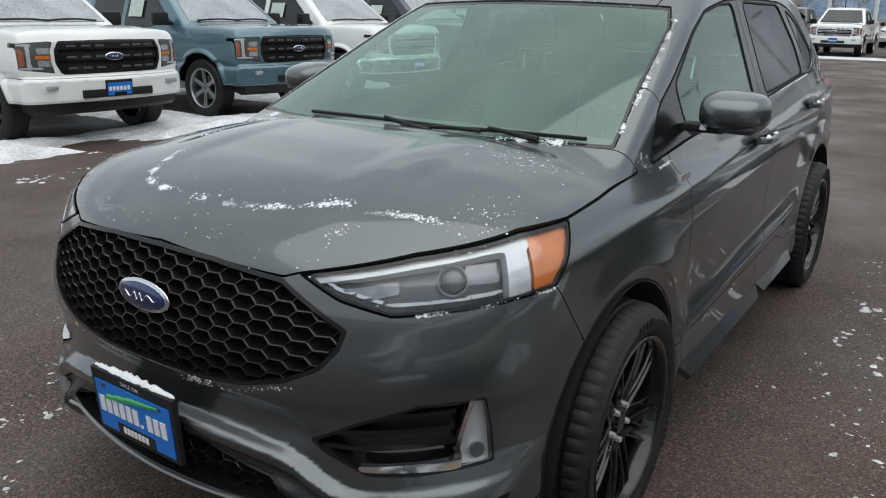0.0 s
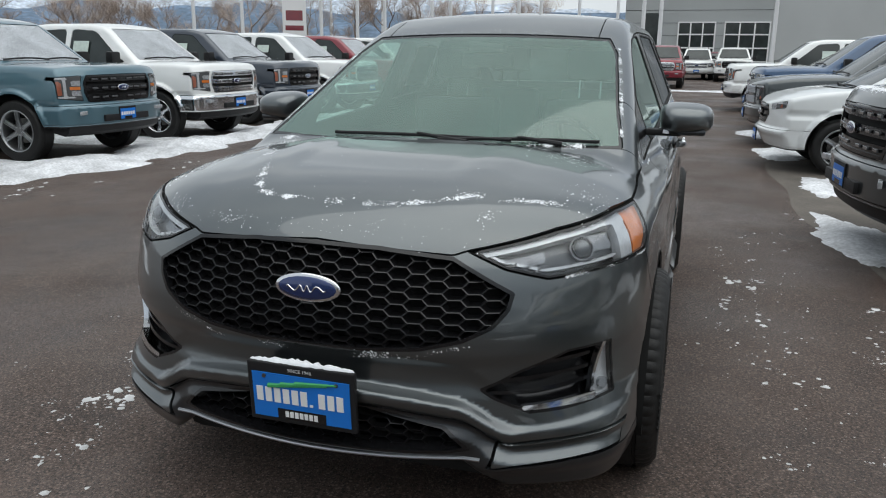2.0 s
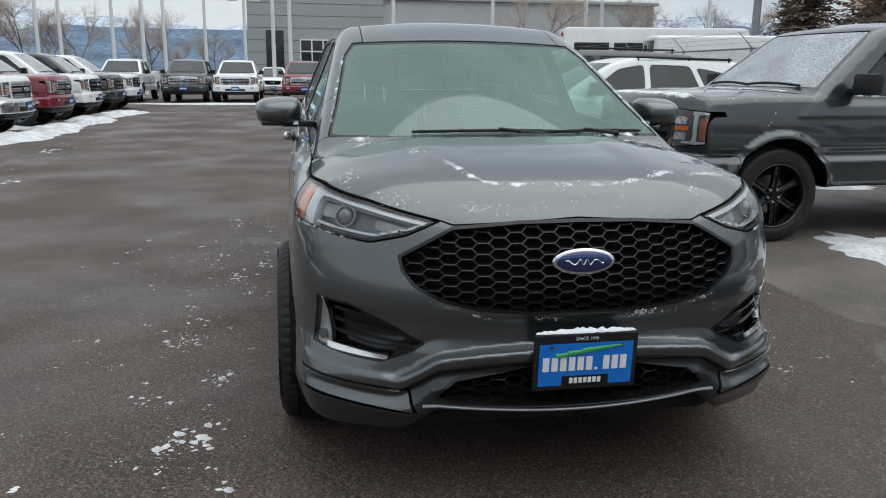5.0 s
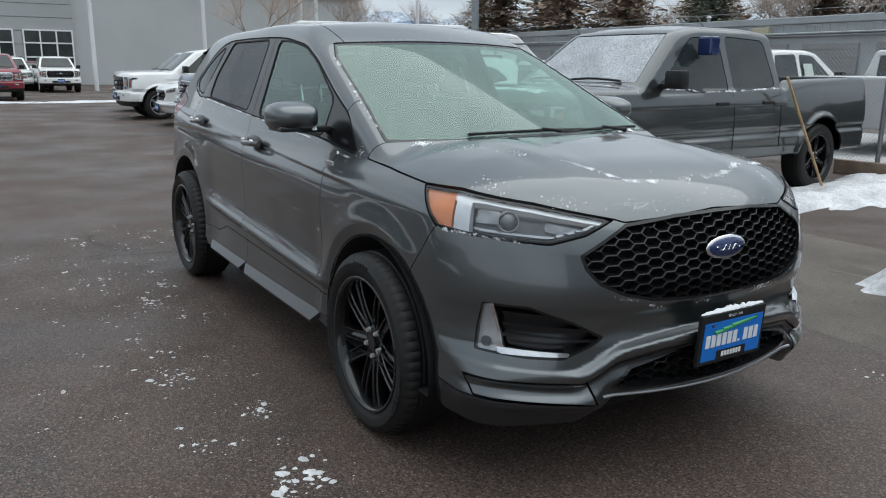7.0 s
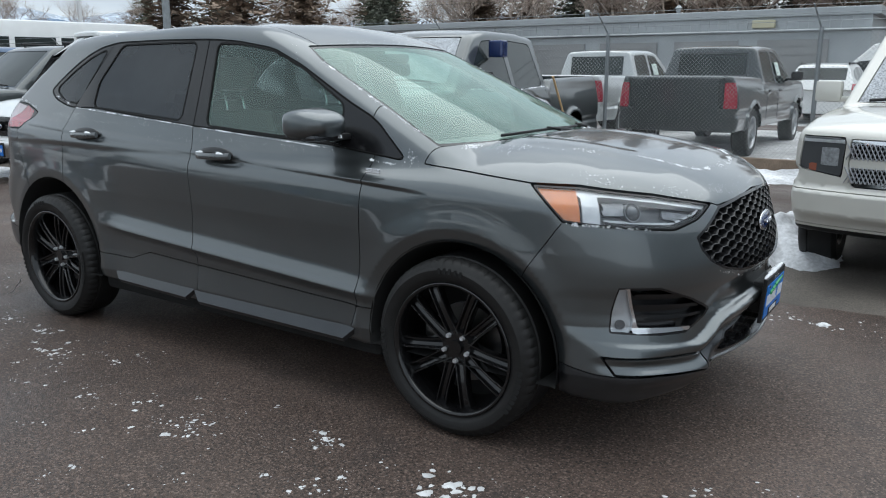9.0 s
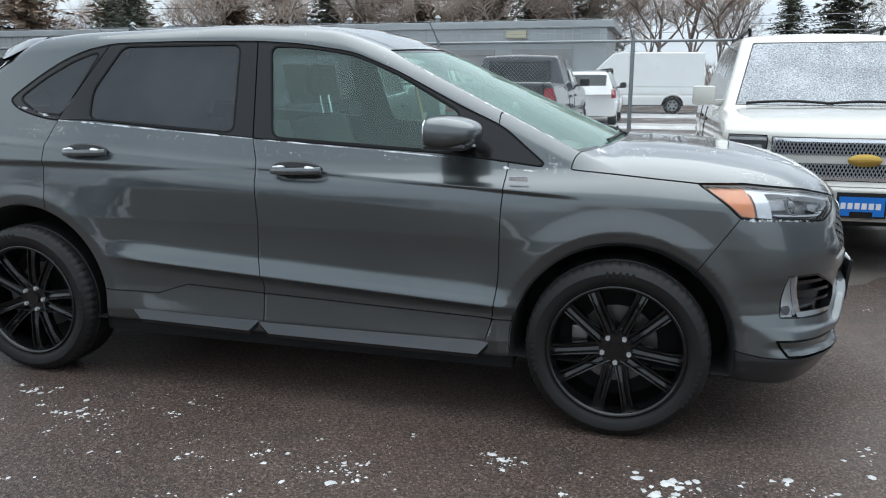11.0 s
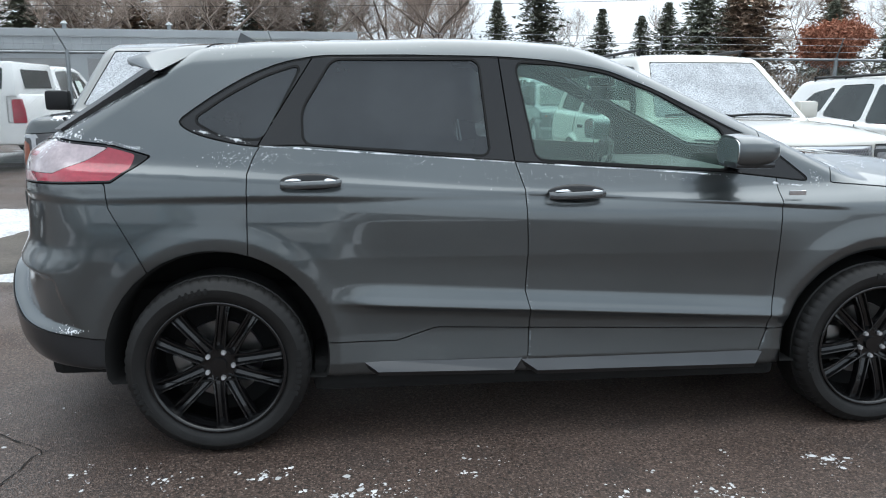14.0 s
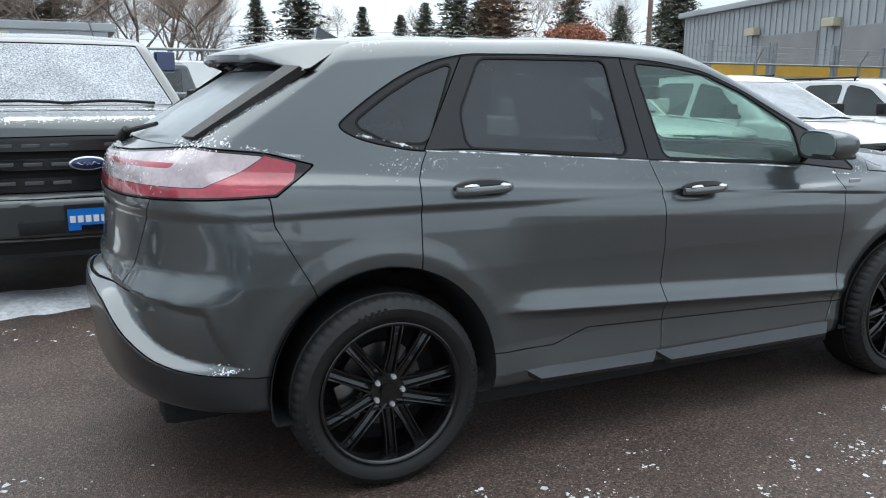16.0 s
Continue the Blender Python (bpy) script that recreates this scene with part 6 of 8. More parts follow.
# ---- ground ----
def asphalt():
    """Brownish damp asphalt: dusty wheel paths, stains, grit and light stones, patches of damp sheen."""
    m = material("damp_asphalt", (0.060, 0.0405, 0.0318), 0.6, vary=0.32, scale=0.5, fine=0.75, fine_scale=70, bump_depth=0.010, bump_scale=150)
    nt = m.node_tree
    b = nt.nodes["Principled BSDF"]
    co = next(n for n in nt.nodes if n.type == "TEX_COORD")

    def noise_band(scale, detail, lo, hi, a, z, stretch=None):
        nz, mr = nt.nodes.new("ShaderNodeTexNoise"), nt.nodes.new("ShaderNodeMapRange")
        nz.inputs["Scale"].default_value, nz.inputs["Detail"].default_value = scale, detail
        mr.inputs["From Min"].default_value, mr.inputs["From Max"].default_value = lo, hi
        mr.inputs["To Min"].default_value, mr.inputs["To Max"].default_value = a, z
        src = co.outputs["Object"]
        if stretch:
            mp = nt.nodes.new("ShaderNodeMapping")
            mp.inputs["Scale"].default_value = stretch
            nt.links.new(src, mp.inputs["Vector"])
            src = mp.outputs["Vector"]
        nt.links.new(src, nz.inputs["Vector"])
        nt.links.new(nz.outputs["Fac"], mr.inputs["Value"])
        return mr.outputs["Result"]

    def stones(scale, near, far, amount):
        vo, lt = nt.nodes.new("ShaderNodeTexVoronoi"), nt.nodes.new("ShaderNodeMapRange")
        vo.inputs["Scale"].default_value = scale
        lt.inputs["From Min"].default_value, lt.inputs["From Max"].default_value = near, far
        lt.inputs["To Min"].default_value, lt.inputs["To Max"].default_value = amount, 0.0
        nt.links.new(co.outputs["Object"], vo.inputs["Vector"])
        nt.links.new(vo.outputs["Distance"], lt.inputs["Value"])
        return lt.outputs["Result"]

    def blend(fac, colour, kind="MIX"):
        mx = nt.nodes.new("ShaderNodeMix")
        mx.data_type, mx.blend_type = "RGBA", kind
        mx.inputs["B"].default_value = (*colour, 1)
        nt.links.new(fac, mx.inputs["Factor"])
        nt.links.new(b.inputs["Base Color"].links[0].from_socket, mx.inputs["A"])
        nt.links.new(mx.outputs["Result"], b.inputs["Base Color"])

    nt.links.new(noise_band(0.7, 6, 0.35, 0.65, 0.34, 0.80), b.inputs["Roughness"])
    blend(noise_band(1.0, 5, 0.46, 0.68, 0.0, 0.40, (0.22, 1.1, 1)), (0.120, 0.087, 0.070))
    blend(noise_band(3.0, 6, 0.54, 0.70, 0.0, 0.6), (0.036, 0.027, 0.024))
    blend(stones(44, 0.12, 0.34, 0.9), (0.185, 0.136, 0.113))
    blend(stones(85, 0.14, 0.34, 0.9), (0.215, 0.161, 0.135))
    blend(stones(60, 0.14, 0.36, 0.95), (0.010, 0.009, 0.008))
    return m


ASPHALT = asphalt()
GRIT = material("sandy_grit", (0.115, 0.100, 0.085), 0.8, vary=0.3, scale=1.5, fine=0.4, fine_scale=120, bump_depth=0.006, bump_scale=120)
OLD_SNOW = material("old_snow", (0.62, 0.63, 0.65), 0.75, vary=0.26, scale=2.6, fine=0.18, fine_scale=30, bump_depth=0.03, bump_scale=9)
CRUMB = material("wet_snow_crumbs", (0.58, 0.585, 0.59), 0.7, vary=0.3, scale=12)
YARD_SNOW = material("thin_yard_snow", (0.48, 0.48, 0.48), 0.8, vary=0.40, scale=0.6, fine=0.2, fine_scale=8)
CRACK = material("crack_shadow", (0.010, 0.009, 0.008), 0.9)
STEEL_GREY = material("galvanised_steel", (0.28, 0.30, 0.31), 0.45, 0.8, vary=0.15)
bm = bmesh.new()
bmesh.ops.create_grid(bm, x_segments=1, y_segments=1, size=2600)
tagged(part("ground", bm, ASPHALT), "dark damp asphalt of a dealer's car lot", "ground", kind="structure")


def blot(name, cx, cy, rx, ry, h, seed, mat, label, turn=0.0, rough=0.45, res=56, z0=0.0, kind=""):
    """A low mound with a ragged outline lying on the ground."""
    verts, faces = [], []
    rings = res // 2
    for i in range(rings + 1):
        for k in range(res * 2):
            a = math.pi * k / res
            wob = 1 + rough * noise.noise(Vector((math.cos(a) * 1.7, math.sin(a) * 1.7, seed * 7.3))) + rough * 0.5 * noise.noise(Vector((math.cos(a) * 6, math.sin(a) * 6, seed * 3.1))) + rough * 0.16 * noise.noise(Vector((math.cos(a) * 17, math.sin(a) * 17, seed * 5.7)))
            f = i / rings
            x, y = rx * f * wob * math.cos(a), ry * f * wob * math.sin(a)
            z = h * (1 - f ** 2.2) ** 0.8 * (0.75 + 0.6 * noise.noise(Vector((x * 2.2, y * 2.2, seed)))) + 0.12 * h * noise.noise(Vector((x * 9, y * 9, seed)))
            verts.append((x, y, max(z, 0.0) * (1 - f ** 8) + (0.003 if i < rings else -0.004)))
    n = res * 2
    for i in range(rings):
        for k in range(n):
            faces.append((i * n + k, (i + 1) * n + k, (i + 1) * n + (k + 1) % n, i * n + (k + 1) % n))
    ob = put(name, mesh_of(name, verts, faces, mat), None, label, pose(cx, cy, z0, 0, 0, turn))
    return tagged(ob, label, "snow", kind=kind)


tagged(blot("grit_strip", -6.0, 3.2, 9.0, 1.15, 0.002, 3, GRIT, "sandy grit along the row of parked cars", 0, 0.3, z0=0.002), category="ground", kind="structure")
tagged(blot("grit_strip", 2.6, 3.2, 2.6, 1.2, 0.002, 5, GRIT, "sandy grit between the parked vehicles", 0, 0.3, z0=0.002), category="ground", kind="structure")
SNOWBANK = "snow patches on the lot"
for k, (x, y, rx, ry, h) in enumerate(((-5.7, 2.55, 0.75, 0.34, 0.05), (-2.75, 2.45, 1.00, 0.30, 0.05), (-0.95, 3.90, 0.85, 0.42, 0.06), (1.72, 3.40, 0.50, 0.85, 0.30), (-1.25, 7.2, 0.75, 2.3, 0.16), (0.25, 7.9, 1.10, 0.75, 0.14), (-9.0, 2.3, 0.9, 0.4, 0.08), (-12.0, 2.2, 0.8, 0.4, 0.08), (-4.9, 4.6, 0.7, 1.8, 0.12), (4.7, 3.0, 0.5, 0.9, 0.15),
                                       (-0.2, -6.9, 1.3, 0.75, 0.14), (-3.4, -6.75, 1.7, 0.62, 0.13), (-6.3, -6.65, 1.8, 0.60, 0.14), (-9.3, -6.7, 1.9, 0.62, 0.14), (-12.4, -6.75, 1.9, 0.60, 0.15), (-15.6, -6.7, 1.9, 0.6, 0.14), (-18.8, -6.7, 1.9, 0.6, 0.14), (-22.0, -6.7, 2.0, 0.6, 0.14), (-31.0, -3.2, 1.0, 4.5, 0.05), (-30.8, 2.2, 0.8, 2.0, 0.05), (0.75, 9.0, 1.8, 0.45, 0.2), (-3.4, -8.9, 0.6, 2.4, 0.08), (-6.4, -8.9, 0.6, 2.3, 0.08), (-9.4, -8.9, 0.6, 2.3, 0.08), (-12.5, -8.9, 0.6, 2.3, 0.08), (-15.7, -8.9, 0.6, 2.3, 0.08))):
    tagged(blot("snow_patch", x, y, rx, ry, h, k + 1, OLD_SNOW, "lumpy patch of old snow lying on the asphalt", 12 * math.sin(k * 2.1)), group=SNOWBANK)
for k, (x, y, rx, ry) in enumerate(((0.9, 14.0, 11.0, 3.6), (1.0, 21.0, 14.0, 1.6), (3.0, 28.5, 20.0, 2.4))):
    tagged(blot("yard_snow", x, y, rx, ry, 0.02, 40 + k, YARD_SNOW, "thin trodden snow over the fenced yard", 0, 0.2, z0=0.002), kind="structure", category="ground")


def crumbs(name, spots, mat, label, seed):
    """Loose bits of snow: (x, y, spread x, spread y, count, largest)."""
    rnd = random.Random(seed)
    verts, faces = [], []
    base = [(1, 0, 0), (0.5, 0.85, 0), (-0.5, 0.8, 0), (-1, 0, 0), (-0.5, -0.9, 0), (0.5, -0.8, 0), (0.45, 0.1, 0.55), (-0.25, 0.35, 0.6), (-0.2, -0.4, 0.5)]
    tri = [(0, 1, 6), (1, 2, 7), (1, 7, 6), (2, 3, 7), (3, 4, 8), (3, 8, 7), (4, 5, 8), (5, 0, 6), (5, 6, 8), (6, 7, 8)]
    for x, y, sx, sy, count, big in spots:
        heaps = [(x + rnd.gauss(0, sx), y + rnd.gauss(0, sy), rnd.uniform(0.3, 1.1), rnd.uniform(0.4, 3.0)) for _ in range(max(1, count // 6))]
        for _ in range(count * 2):
            hx, hy, hs, hw = rnd.choice(heaps)
            r = 0.86 * big * hs * (0.12 + 0.88 * rnd.random() ** 3)
            if rnd.random() < 0.3:
                hx, hy, r = x + rnd.gauss(0, sx), y + rnd.gauss(0, sy), r * 0.6
            px, py = hx + rnd.gauss(0, big * hw), hy + rnd.gauss(0, big * hw * 0.7)
            a = rnd.random() * 6.28
            k = len(verts)
            sq = 0.6 + 0.8 * rnd.random()
            for bx, by, bz in base:
                j = 0.55 + 0.9 * rnd.random()
                ux, uy = bx * r * j * sq, by * r * j
                verts.append((px + ux * math.cos(a) - uy * math.sin(a), py + ux * math.sin(a) + uy * math.cos(a), bz * r * 0.45 + 0.0005))
            faces += [tuple(k + i for i in t) for t in tri]
    ob = put(name, mesh_of(name, verts, faces, mat, smooth=False))
    return tagged(ob, label, "snow", kind="stuff")


SPOTS = [(1.67, -1.32, 0.09, 0.06, 40, 0.040), (-1.25, -1.18, 0.08, 0.05, 26, 0.024), (0.43, -1.51, 0.10, 0.06, 40, 0.030), (-0.86, -1.35, 0.10, 0.06, 30, 0.026), (-0.41, -1.14, 0.12, 0.05, 26, 0.022), (-1.62, -1.12, 0.12, 0.07, 26, 0.020), (1.07, -1.25, 0.10, 0.06, 30, 0.026), (2.03, -1.18, 0.08, 0.06, 24, 0.024), (2.45, -0.95, 0.07, 0.06, 20, 0.028), (2.75, -0.75, 0.1, 0.08, 14, 0.030), (2.35, 1.45, 0.10, 0.06, 26, 0.045), (2.7, 1.6, 0.06, 0.05, 10, 0.03), (0.2, 1.45, 0.5, 0.18, 110, 0.022), (-0.97, 1.40, 0.35, 0.12, 90, 0.026), (-2.0, 1.6, 0.5, 0.2, 80, 0.022), (0.0, -1.40, 1.4, 0.16, 300, 0.012), (-2.6, -0.75, 0.35, 0.3, 90, 0.022), (-3.0, -1.2, 0.4, 0.3, 60, 0.02), (-1.6, -1.55, 0.6, 0.25, 120, 0.016), (1.6, -1.55, 0.7, 0.2, 90, 0.016), (0.9, -2.0, 1.2, 0.25, 120, 0.014), (-1.0, -1.9, 0.9, 0.25, 120, 0.016), (1.0, 1.7, 0.8, 0.3, 70, 0.016), (-4.4, 2.2, 0.25, 0.1, 14, 0.05), (-3.9, 2.1, 0.3, 0.1, 14, 0.04), (-0.5, 2.1, 0.5, 0.1, 40, 0.03), (-8, -5.2, 3.5, 0.25, 160, 0.05), (-2.0, -5.7, 1.2, 0.3, 60, 0.045)]
crumbs("snow_crumbs", SPOTS, CRUMB, "scattered crumbs of snow on the asphalt", 4)
rnd = random.Random(9)
verts, faces = [], []
for x0, y0, a0, n in ((-2.12, -0.86, 215, 16), (-2.30, -1.00, 250, 14), (-2.6, -1.3, 200, 12), (-2.15, -0.9, 130, 8)):
    p, a = Vector((x0, y0)), radians(a0)
    for k in range(n):
        a += rnd.uniform(-0.5, 0.5)
        q = p + Vector((math.cos(a), math.sin(a))) * rnd.uniform(0.03, 0.07)
        s = Vector((-math.sin(a), math.cos(a))) * rnd.uniform(0.0015, 0.0045)
        i = len(verts)
        verts += [(*(p - s), 0.0035), (*(p + s), 0.0035), (*(q + s), 0.0035), (*(q - s), 0.0035)]
        faces.append((i, i + 1, i + 2, i + 3))
        p = q
tagged(put("asphalt_crack", mesh_of("asphalt_crack", verts, faces, CRACK, smooth=False)), "thin branching cracks in the asphalt", "crack", kind="stuff")

# ---- fence ----
FENCE_Y = 8.8
fence = tagged(new("chain_link_fence"), "galvanised chain-link fence with barbed wire arms", "fence")
for k in range(17):
    x = -33.35 + 3.13 * k
    bm = bmesh.new()
    rod(bm, (x, FENCE_Y, 0), (x, FENCE_Y, 2.04), 0.032, seg=12)
    part("fence_post", bm, STEEL_GREY, fence, smooth=True)
    bm = bmesh.new()
    rod(bm, (x, FENCE_Y, 2.02), (x - 0.08, FENCE_Y - 0.28, 2.34), 0.014, 0.010, 8)
    part("barbed_wire_arm", bm, STEEL_GREY, fence, smooth=True)
bm = bmesh.new()
rod(bm, (-31, FENCE_Y, 2.0), (17.0, FENCE_Y, 2.0), 0.021, seg=10)
part("top_rail", bm, STEEL_GREY, fence, smooth=True)
verts, faces = [], []
x0, x1, step = -14.0, 14.0, 0.062
for way in (1, -1):
    for k in range(int((x1 - x0 + 2.0) / step)):
        xa = x0 - 2.0 + k * step if way > 0 else x0 + k * step
        p, q = Vector((xa, FENCE_Y, 0.05)), Vector((xa + way * 1.95, FENCE_Y, 2.0))
        if way < 0:
            p.x, q.x = xa, xa - 1.95
        i = len(verts)
        for e in (p, q):
            verts += [(e.x - 0.0022, e.y + 0.0015 * way, e.z), (e.x + 0.0022, e.y + 0.0015 * way, e.z), (e.x, e.y + 0.0015 * way - 0.003, e.z)]
        faces += [(i, i + 1, i + 4, i + 3), (i + 1, i + 2, i + 5, i + 4), (i + 2, i, i + 3, i + 5)]
tagged(put("wire_mesh", mesh_of("wire_mesh", verts, faces, STEEL_GREY, smooth=False), fence), kind="stuff")
WOOD = material("weathered_wood", (0.20, 0.15, 0.11), 0.8, vary=0.3, scale=5, fine=0.2, fine_scale=50)
for k in range(6):
    bm = bmesh.new()
    box(bm, -2.6 + 2.0 * k, -0.62 + 2.0 * k, FENCE_Y - 0.16, FENCE_Y - 0.04, 0.0, 0.20, 0.01)
    tagged(part("timber_kerb", bm, WOOD), "weathered timber kerb along the fence", "kerb", "kerb timbers")
for i, z in enumerate((2.12, 2.22, 2.33)):
    bm = bmesh.new()
    rod(bm, (-31, FENCE_Y - 0.09 * (i + 1), z), (17, FENCE_Y - 0.09 * (i + 1), z), 0.004, seg=5)
    part("barbed_wire", bm, STEEL_GREY, fence)

# ---- long storage shed ----
SHED = material("grey_sheet_metal", (0.38, 0.405, 0.42), 0.5, 0.3, vary=0.10, scale=0.7, fine=0.05)
SHED_DOOR = material("grey_roller_door", (0.27, 0.275, 0.275), 0.55, 0.2, vary=0.10, scale=1.0)
shed = tagged(new("storage_shed"), "long low grey metal shed with roller doors", "shed")
bm = bmesh.new()
box(bm, -46.0, -0.9, 32.3, 39.0, 0.0, 3.62, 0.02)
part("wall", bm, SHED, shed)
bm = bmesh.new()
box(bm, -46.3, -0.6, 32.0, 39.3, 3.62, 3.95, 0.04)
part("roof", bm, SHED, shed)
bm = bmesh.new()
box(bm, -46.0, -0.9, 32.10, 32.32, 3.05, 3.62, 0.02)
part("fascia", bm, SHED, shed)
for k in range(12):
    x = -2.4 - 3.55 * k
    bm = bmesh.new()
    box(bm, x - 2.75, x, 32.18, 32.33, 0.0, 2.72, 0.01)
    d = part("roller_door", bm, SHED_DOOR, shed)
    for j in range(7):
        bm = bmesh.new()
        box(bm, x - 2.75, x, 32.15, 32.19, 0.36 * j + 0.30, 0.36 * j + 0.34, 0.006)
        part("door_rib", bm, SHED_DOOR, d)
rib = bmesh.new()
box(rib, -0.022, 0.022, -0.03, 0.0, 3.08, 3.60, 0.006)
rib_ob = part("wall_rib", rib, SHED, shed, at=Matrix.Translation((-1.2, 32.10, 0)))
for k in range(1, 110):
    put("wall_rib", rib_ob.data, shed, at=Matrix.Translation((-1.2 - 0.4 * k, 32.10, 0)))
YELLOWED = material("yellowed_lamp_cover", (0.48, 0.46, 0.33), 0.5)
for x in (-4.9, -21.5):
    bm = bmesh.new()
    box(bm, x - 0.45, x + 0.45, 31.85, 32.10, 3.20, 3.52, 0.03)
    tagged(part("wall_lamp", bm, YELLOWED), "yellowed box lamp on the shed wall", "lamp", "shed lamps")
for x in (-9.0, -13.5, -26.0):
    bm = bmesh.new()
    rod(bm, (x, 33.4, 3.9), (x, 33.4, 4.25), 0.10, 0.10, 12)
    rod(bm, (x, 33.4, 4.25), (x, 33.4, 4.38), 0.18, 0.05, 12)
    tagged(part("roof_vent", bm, STEEL_GREY), "small round metal vent on the shed roof", "vent", "roof vents")

# ---- corrugated warehouse beyond the gate ----
WARE = material("blue_grey_cladding", (0.40, 0.425, 0.445), 0.5, 0.3, vary=0.08, scale=0.5)
ware = tagged(new("warehouse"), "blue-grey corrugated metal warehouse with roller doors", "building")
wm = Matrix.Translation((24.9, 27.2, 0)) @ Matrix.Rotation(math.atan2(-13.2, -3.7), 4, "Z")
bm = bmesh.new()
box(bm, 0, 34, 0.0, 14, 0, 4.85, 0.02, wm)
part("wall", bm, WARE, ware)
bm = bmesh.new()
box(bm, -0.25, 34.2, -0.25, 14.2, 4.85, 5.10, 0.03, wm)
part("roof", bm, WARE, ware)
rb = bmesh.new()
box(rb, -0.03, 0.03, -0.045, 0.0, 0.0, 4.85, 0.01)
rib_ob = part("wall_rib", rb, WARE, ware, at=wm @ Matrix.Translation((0.2, -0.0, 0)))
for k in range(1, 85):
    put("wall_rib", rib_ob.data, ware, at=wm @ Matrix.Translation((0.2 + 0.4 * k, 0, 0)))
for x in (7.0, 12.0, 17.0):
    bm = bmesh.new()
    box(bm, x, x + 3.6, -0.09, -0.01, 0, 3.6, 0.02, wm)
    part("roller_door", bm, SHED_DOOR, ware)
    bm = bmesh.new()
    box(bm, x - 0.9, x - 0.2, -0.35, -0.05, 3.65, 3.95, 0.03, wm)
    tagged(part("wall_lamp", bm, YELLOWED), "yellowed box lamp on the warehouse wall", "lamp", "warehouse lamps")
YELLOW = material("yellow_gate_paint", (0.72, 0.42, 0.02), 0.5, vary=0.12, scale=3)
for xa, xb in ((11.2, 12.95), (13.1, 14.6), (9.4, 11.0)):
    g = tagged(new("gate"), "chain-link gate with a yellow sheet along its top", "gate", "yard gates")
    bm = bmesh.new()
    box(bm, xa, xb, 8.98, 9.02, 1.76, 2.02, 0.01)
    part("yellow_panel", bm, YELLOW, g)
    for x in (xa, xb):
        bm = bmesh.new()
        rod(bm, (x, 9.0, 0), (x, 9.0, 2.45), 0.05, seg=12)
        part("gate_post", bm, STEEL_GREY, g, smooth=True)
    bm = bmesh.new()
    rod(bm, (xa, 9.0, 0.15), (xb, 9.0, 0.15), 0.022, seg=8)
    part("bottom_rail", bm, STEEL_GREY, g, smooth=True)

# ---- showroom building at the end of the lot ----
WALL_PALE = material("pale_grey_panels", (0.46, 0.48, 0.48), 0.6, vary=0.05, scale=0.3)
WALL_DIM = material("grey_wall_panels", (0.36, 0.38, 0.38), 0.6, vary=0.05, scale=0.4)
show_room = tagged(new("service_building"), "pale grey panel-clad service building with glazed doors", "building")
for nm, b, mt in (("wall", (-75, -61.0, -5.0, 5.8, 0, 10.5), WALL_DIM), ("wall", (-75, -61.4, 5.8, 29.3, 0, 7.2), WALL_PALE), ("roof", (-75.2, -61.1, 5.8, 29.6, 7.2, 7.45), WALL_DIM)):
    bm = bmesh.new()
    box(bm, *b, 0.03)
    part(nm, bm, mt, show_room)
bm = bmesh.new()
box(bm, -61.2, -60.97, -3.6, -2.2, 0, 4.6, 0.02)
part("entrance", bm, DARK_GLASS, show_room)
for y0, y1 in ((-0.9, 1.8), (2.5, 5.7)):
    bm = bmesh.new()
    box(bm, -61.1, -60.95, y0, y1, 0, 3.95, 0.02)
    d = part("glazed_door", bm, DARK_GLASS, show_room)
    for k in range(4):
        for yy in (y0 + (y1 - y0) * k / 3,):
            bm = bmesh.new()
            box(bm, -60.96, -60.90, yy - 0.05, yy + 0.05, 0, 3.95)
            part("door_bar", bm, LETTER_WHITE, d)
    for z in (0.05, 1.0, 2.0, 3.0, 3.9):
        bm = bmesh.new()
        box(bm, -60.97, -60.89, y0, y1, z - 0.05, z + 0.05)
        part("door_bar", bm, LETTER_WHITE, d)
for z in np.arange(1.0, 10.4, 0.95):
    bm = bmesh.new()
    box(bm, -61.02, -60.985, -5.0, 5.8, z - 0.012, z + 0.012)
    part("panel_joint", bm, BLACK_PLASTIC, show_room)

# ---- shuttle bus ----
bus = tagged(new("shuttle_bus"), "white shuttle bus with a dark window band", "bus")
bus_m = pose(-24.0, 12.1, 0, 0, 0, 79.5)
bm = bmesh.new()
box(bm, -3.4, 3.4, -1.15, 1.15, 0.45, 3.1, 0.22, bus_m)
part("body", bm, PAINT_WHITE, bus, smooth=True)
for sgn in (1, -1):
    for k in range(4):
        bm = bmesh.new()
        box(bm, -3.0 + 1.45 * k, -1.72 + 1.45 * k, min(sgn * 1.13, sgn * 1.165), max(sgn * 1.13, sgn * 1.165), 1.65, 2.55, 0.03, bus_m)
        part("window", bm, DARK_GLASS, bus)
bm = bmesh.new()
box(bm, -3.43, -3.38, -0.7, 0.7, 1.6, 2.5, 0.02, bus_m)
part("window", bm, DARK_GLASS, bus)
for x in (-2.0, 2.1):
    for sgn in (1, -1):
        bm = bmesh.new()
        rod(bm, bus_m @ Vector((x, sgn * 0.85, 0.42)), bus_m @ Vector((x, sgn * 1.14, 0.42)), 0.42, seg=24)
        part("wheel", bm, RUBBER, bus, smooth=True)
bm = bmesh.new()
for y in (-0.95, 0.95):
    rod(bm, bus_m @ Vector((-3.40, y, 2.85)), bus_m @ Vector((-3.46, y, 2.85)), 0.07, seg=12)
part("marker_lamp", bm, LAMP_RED, bus)
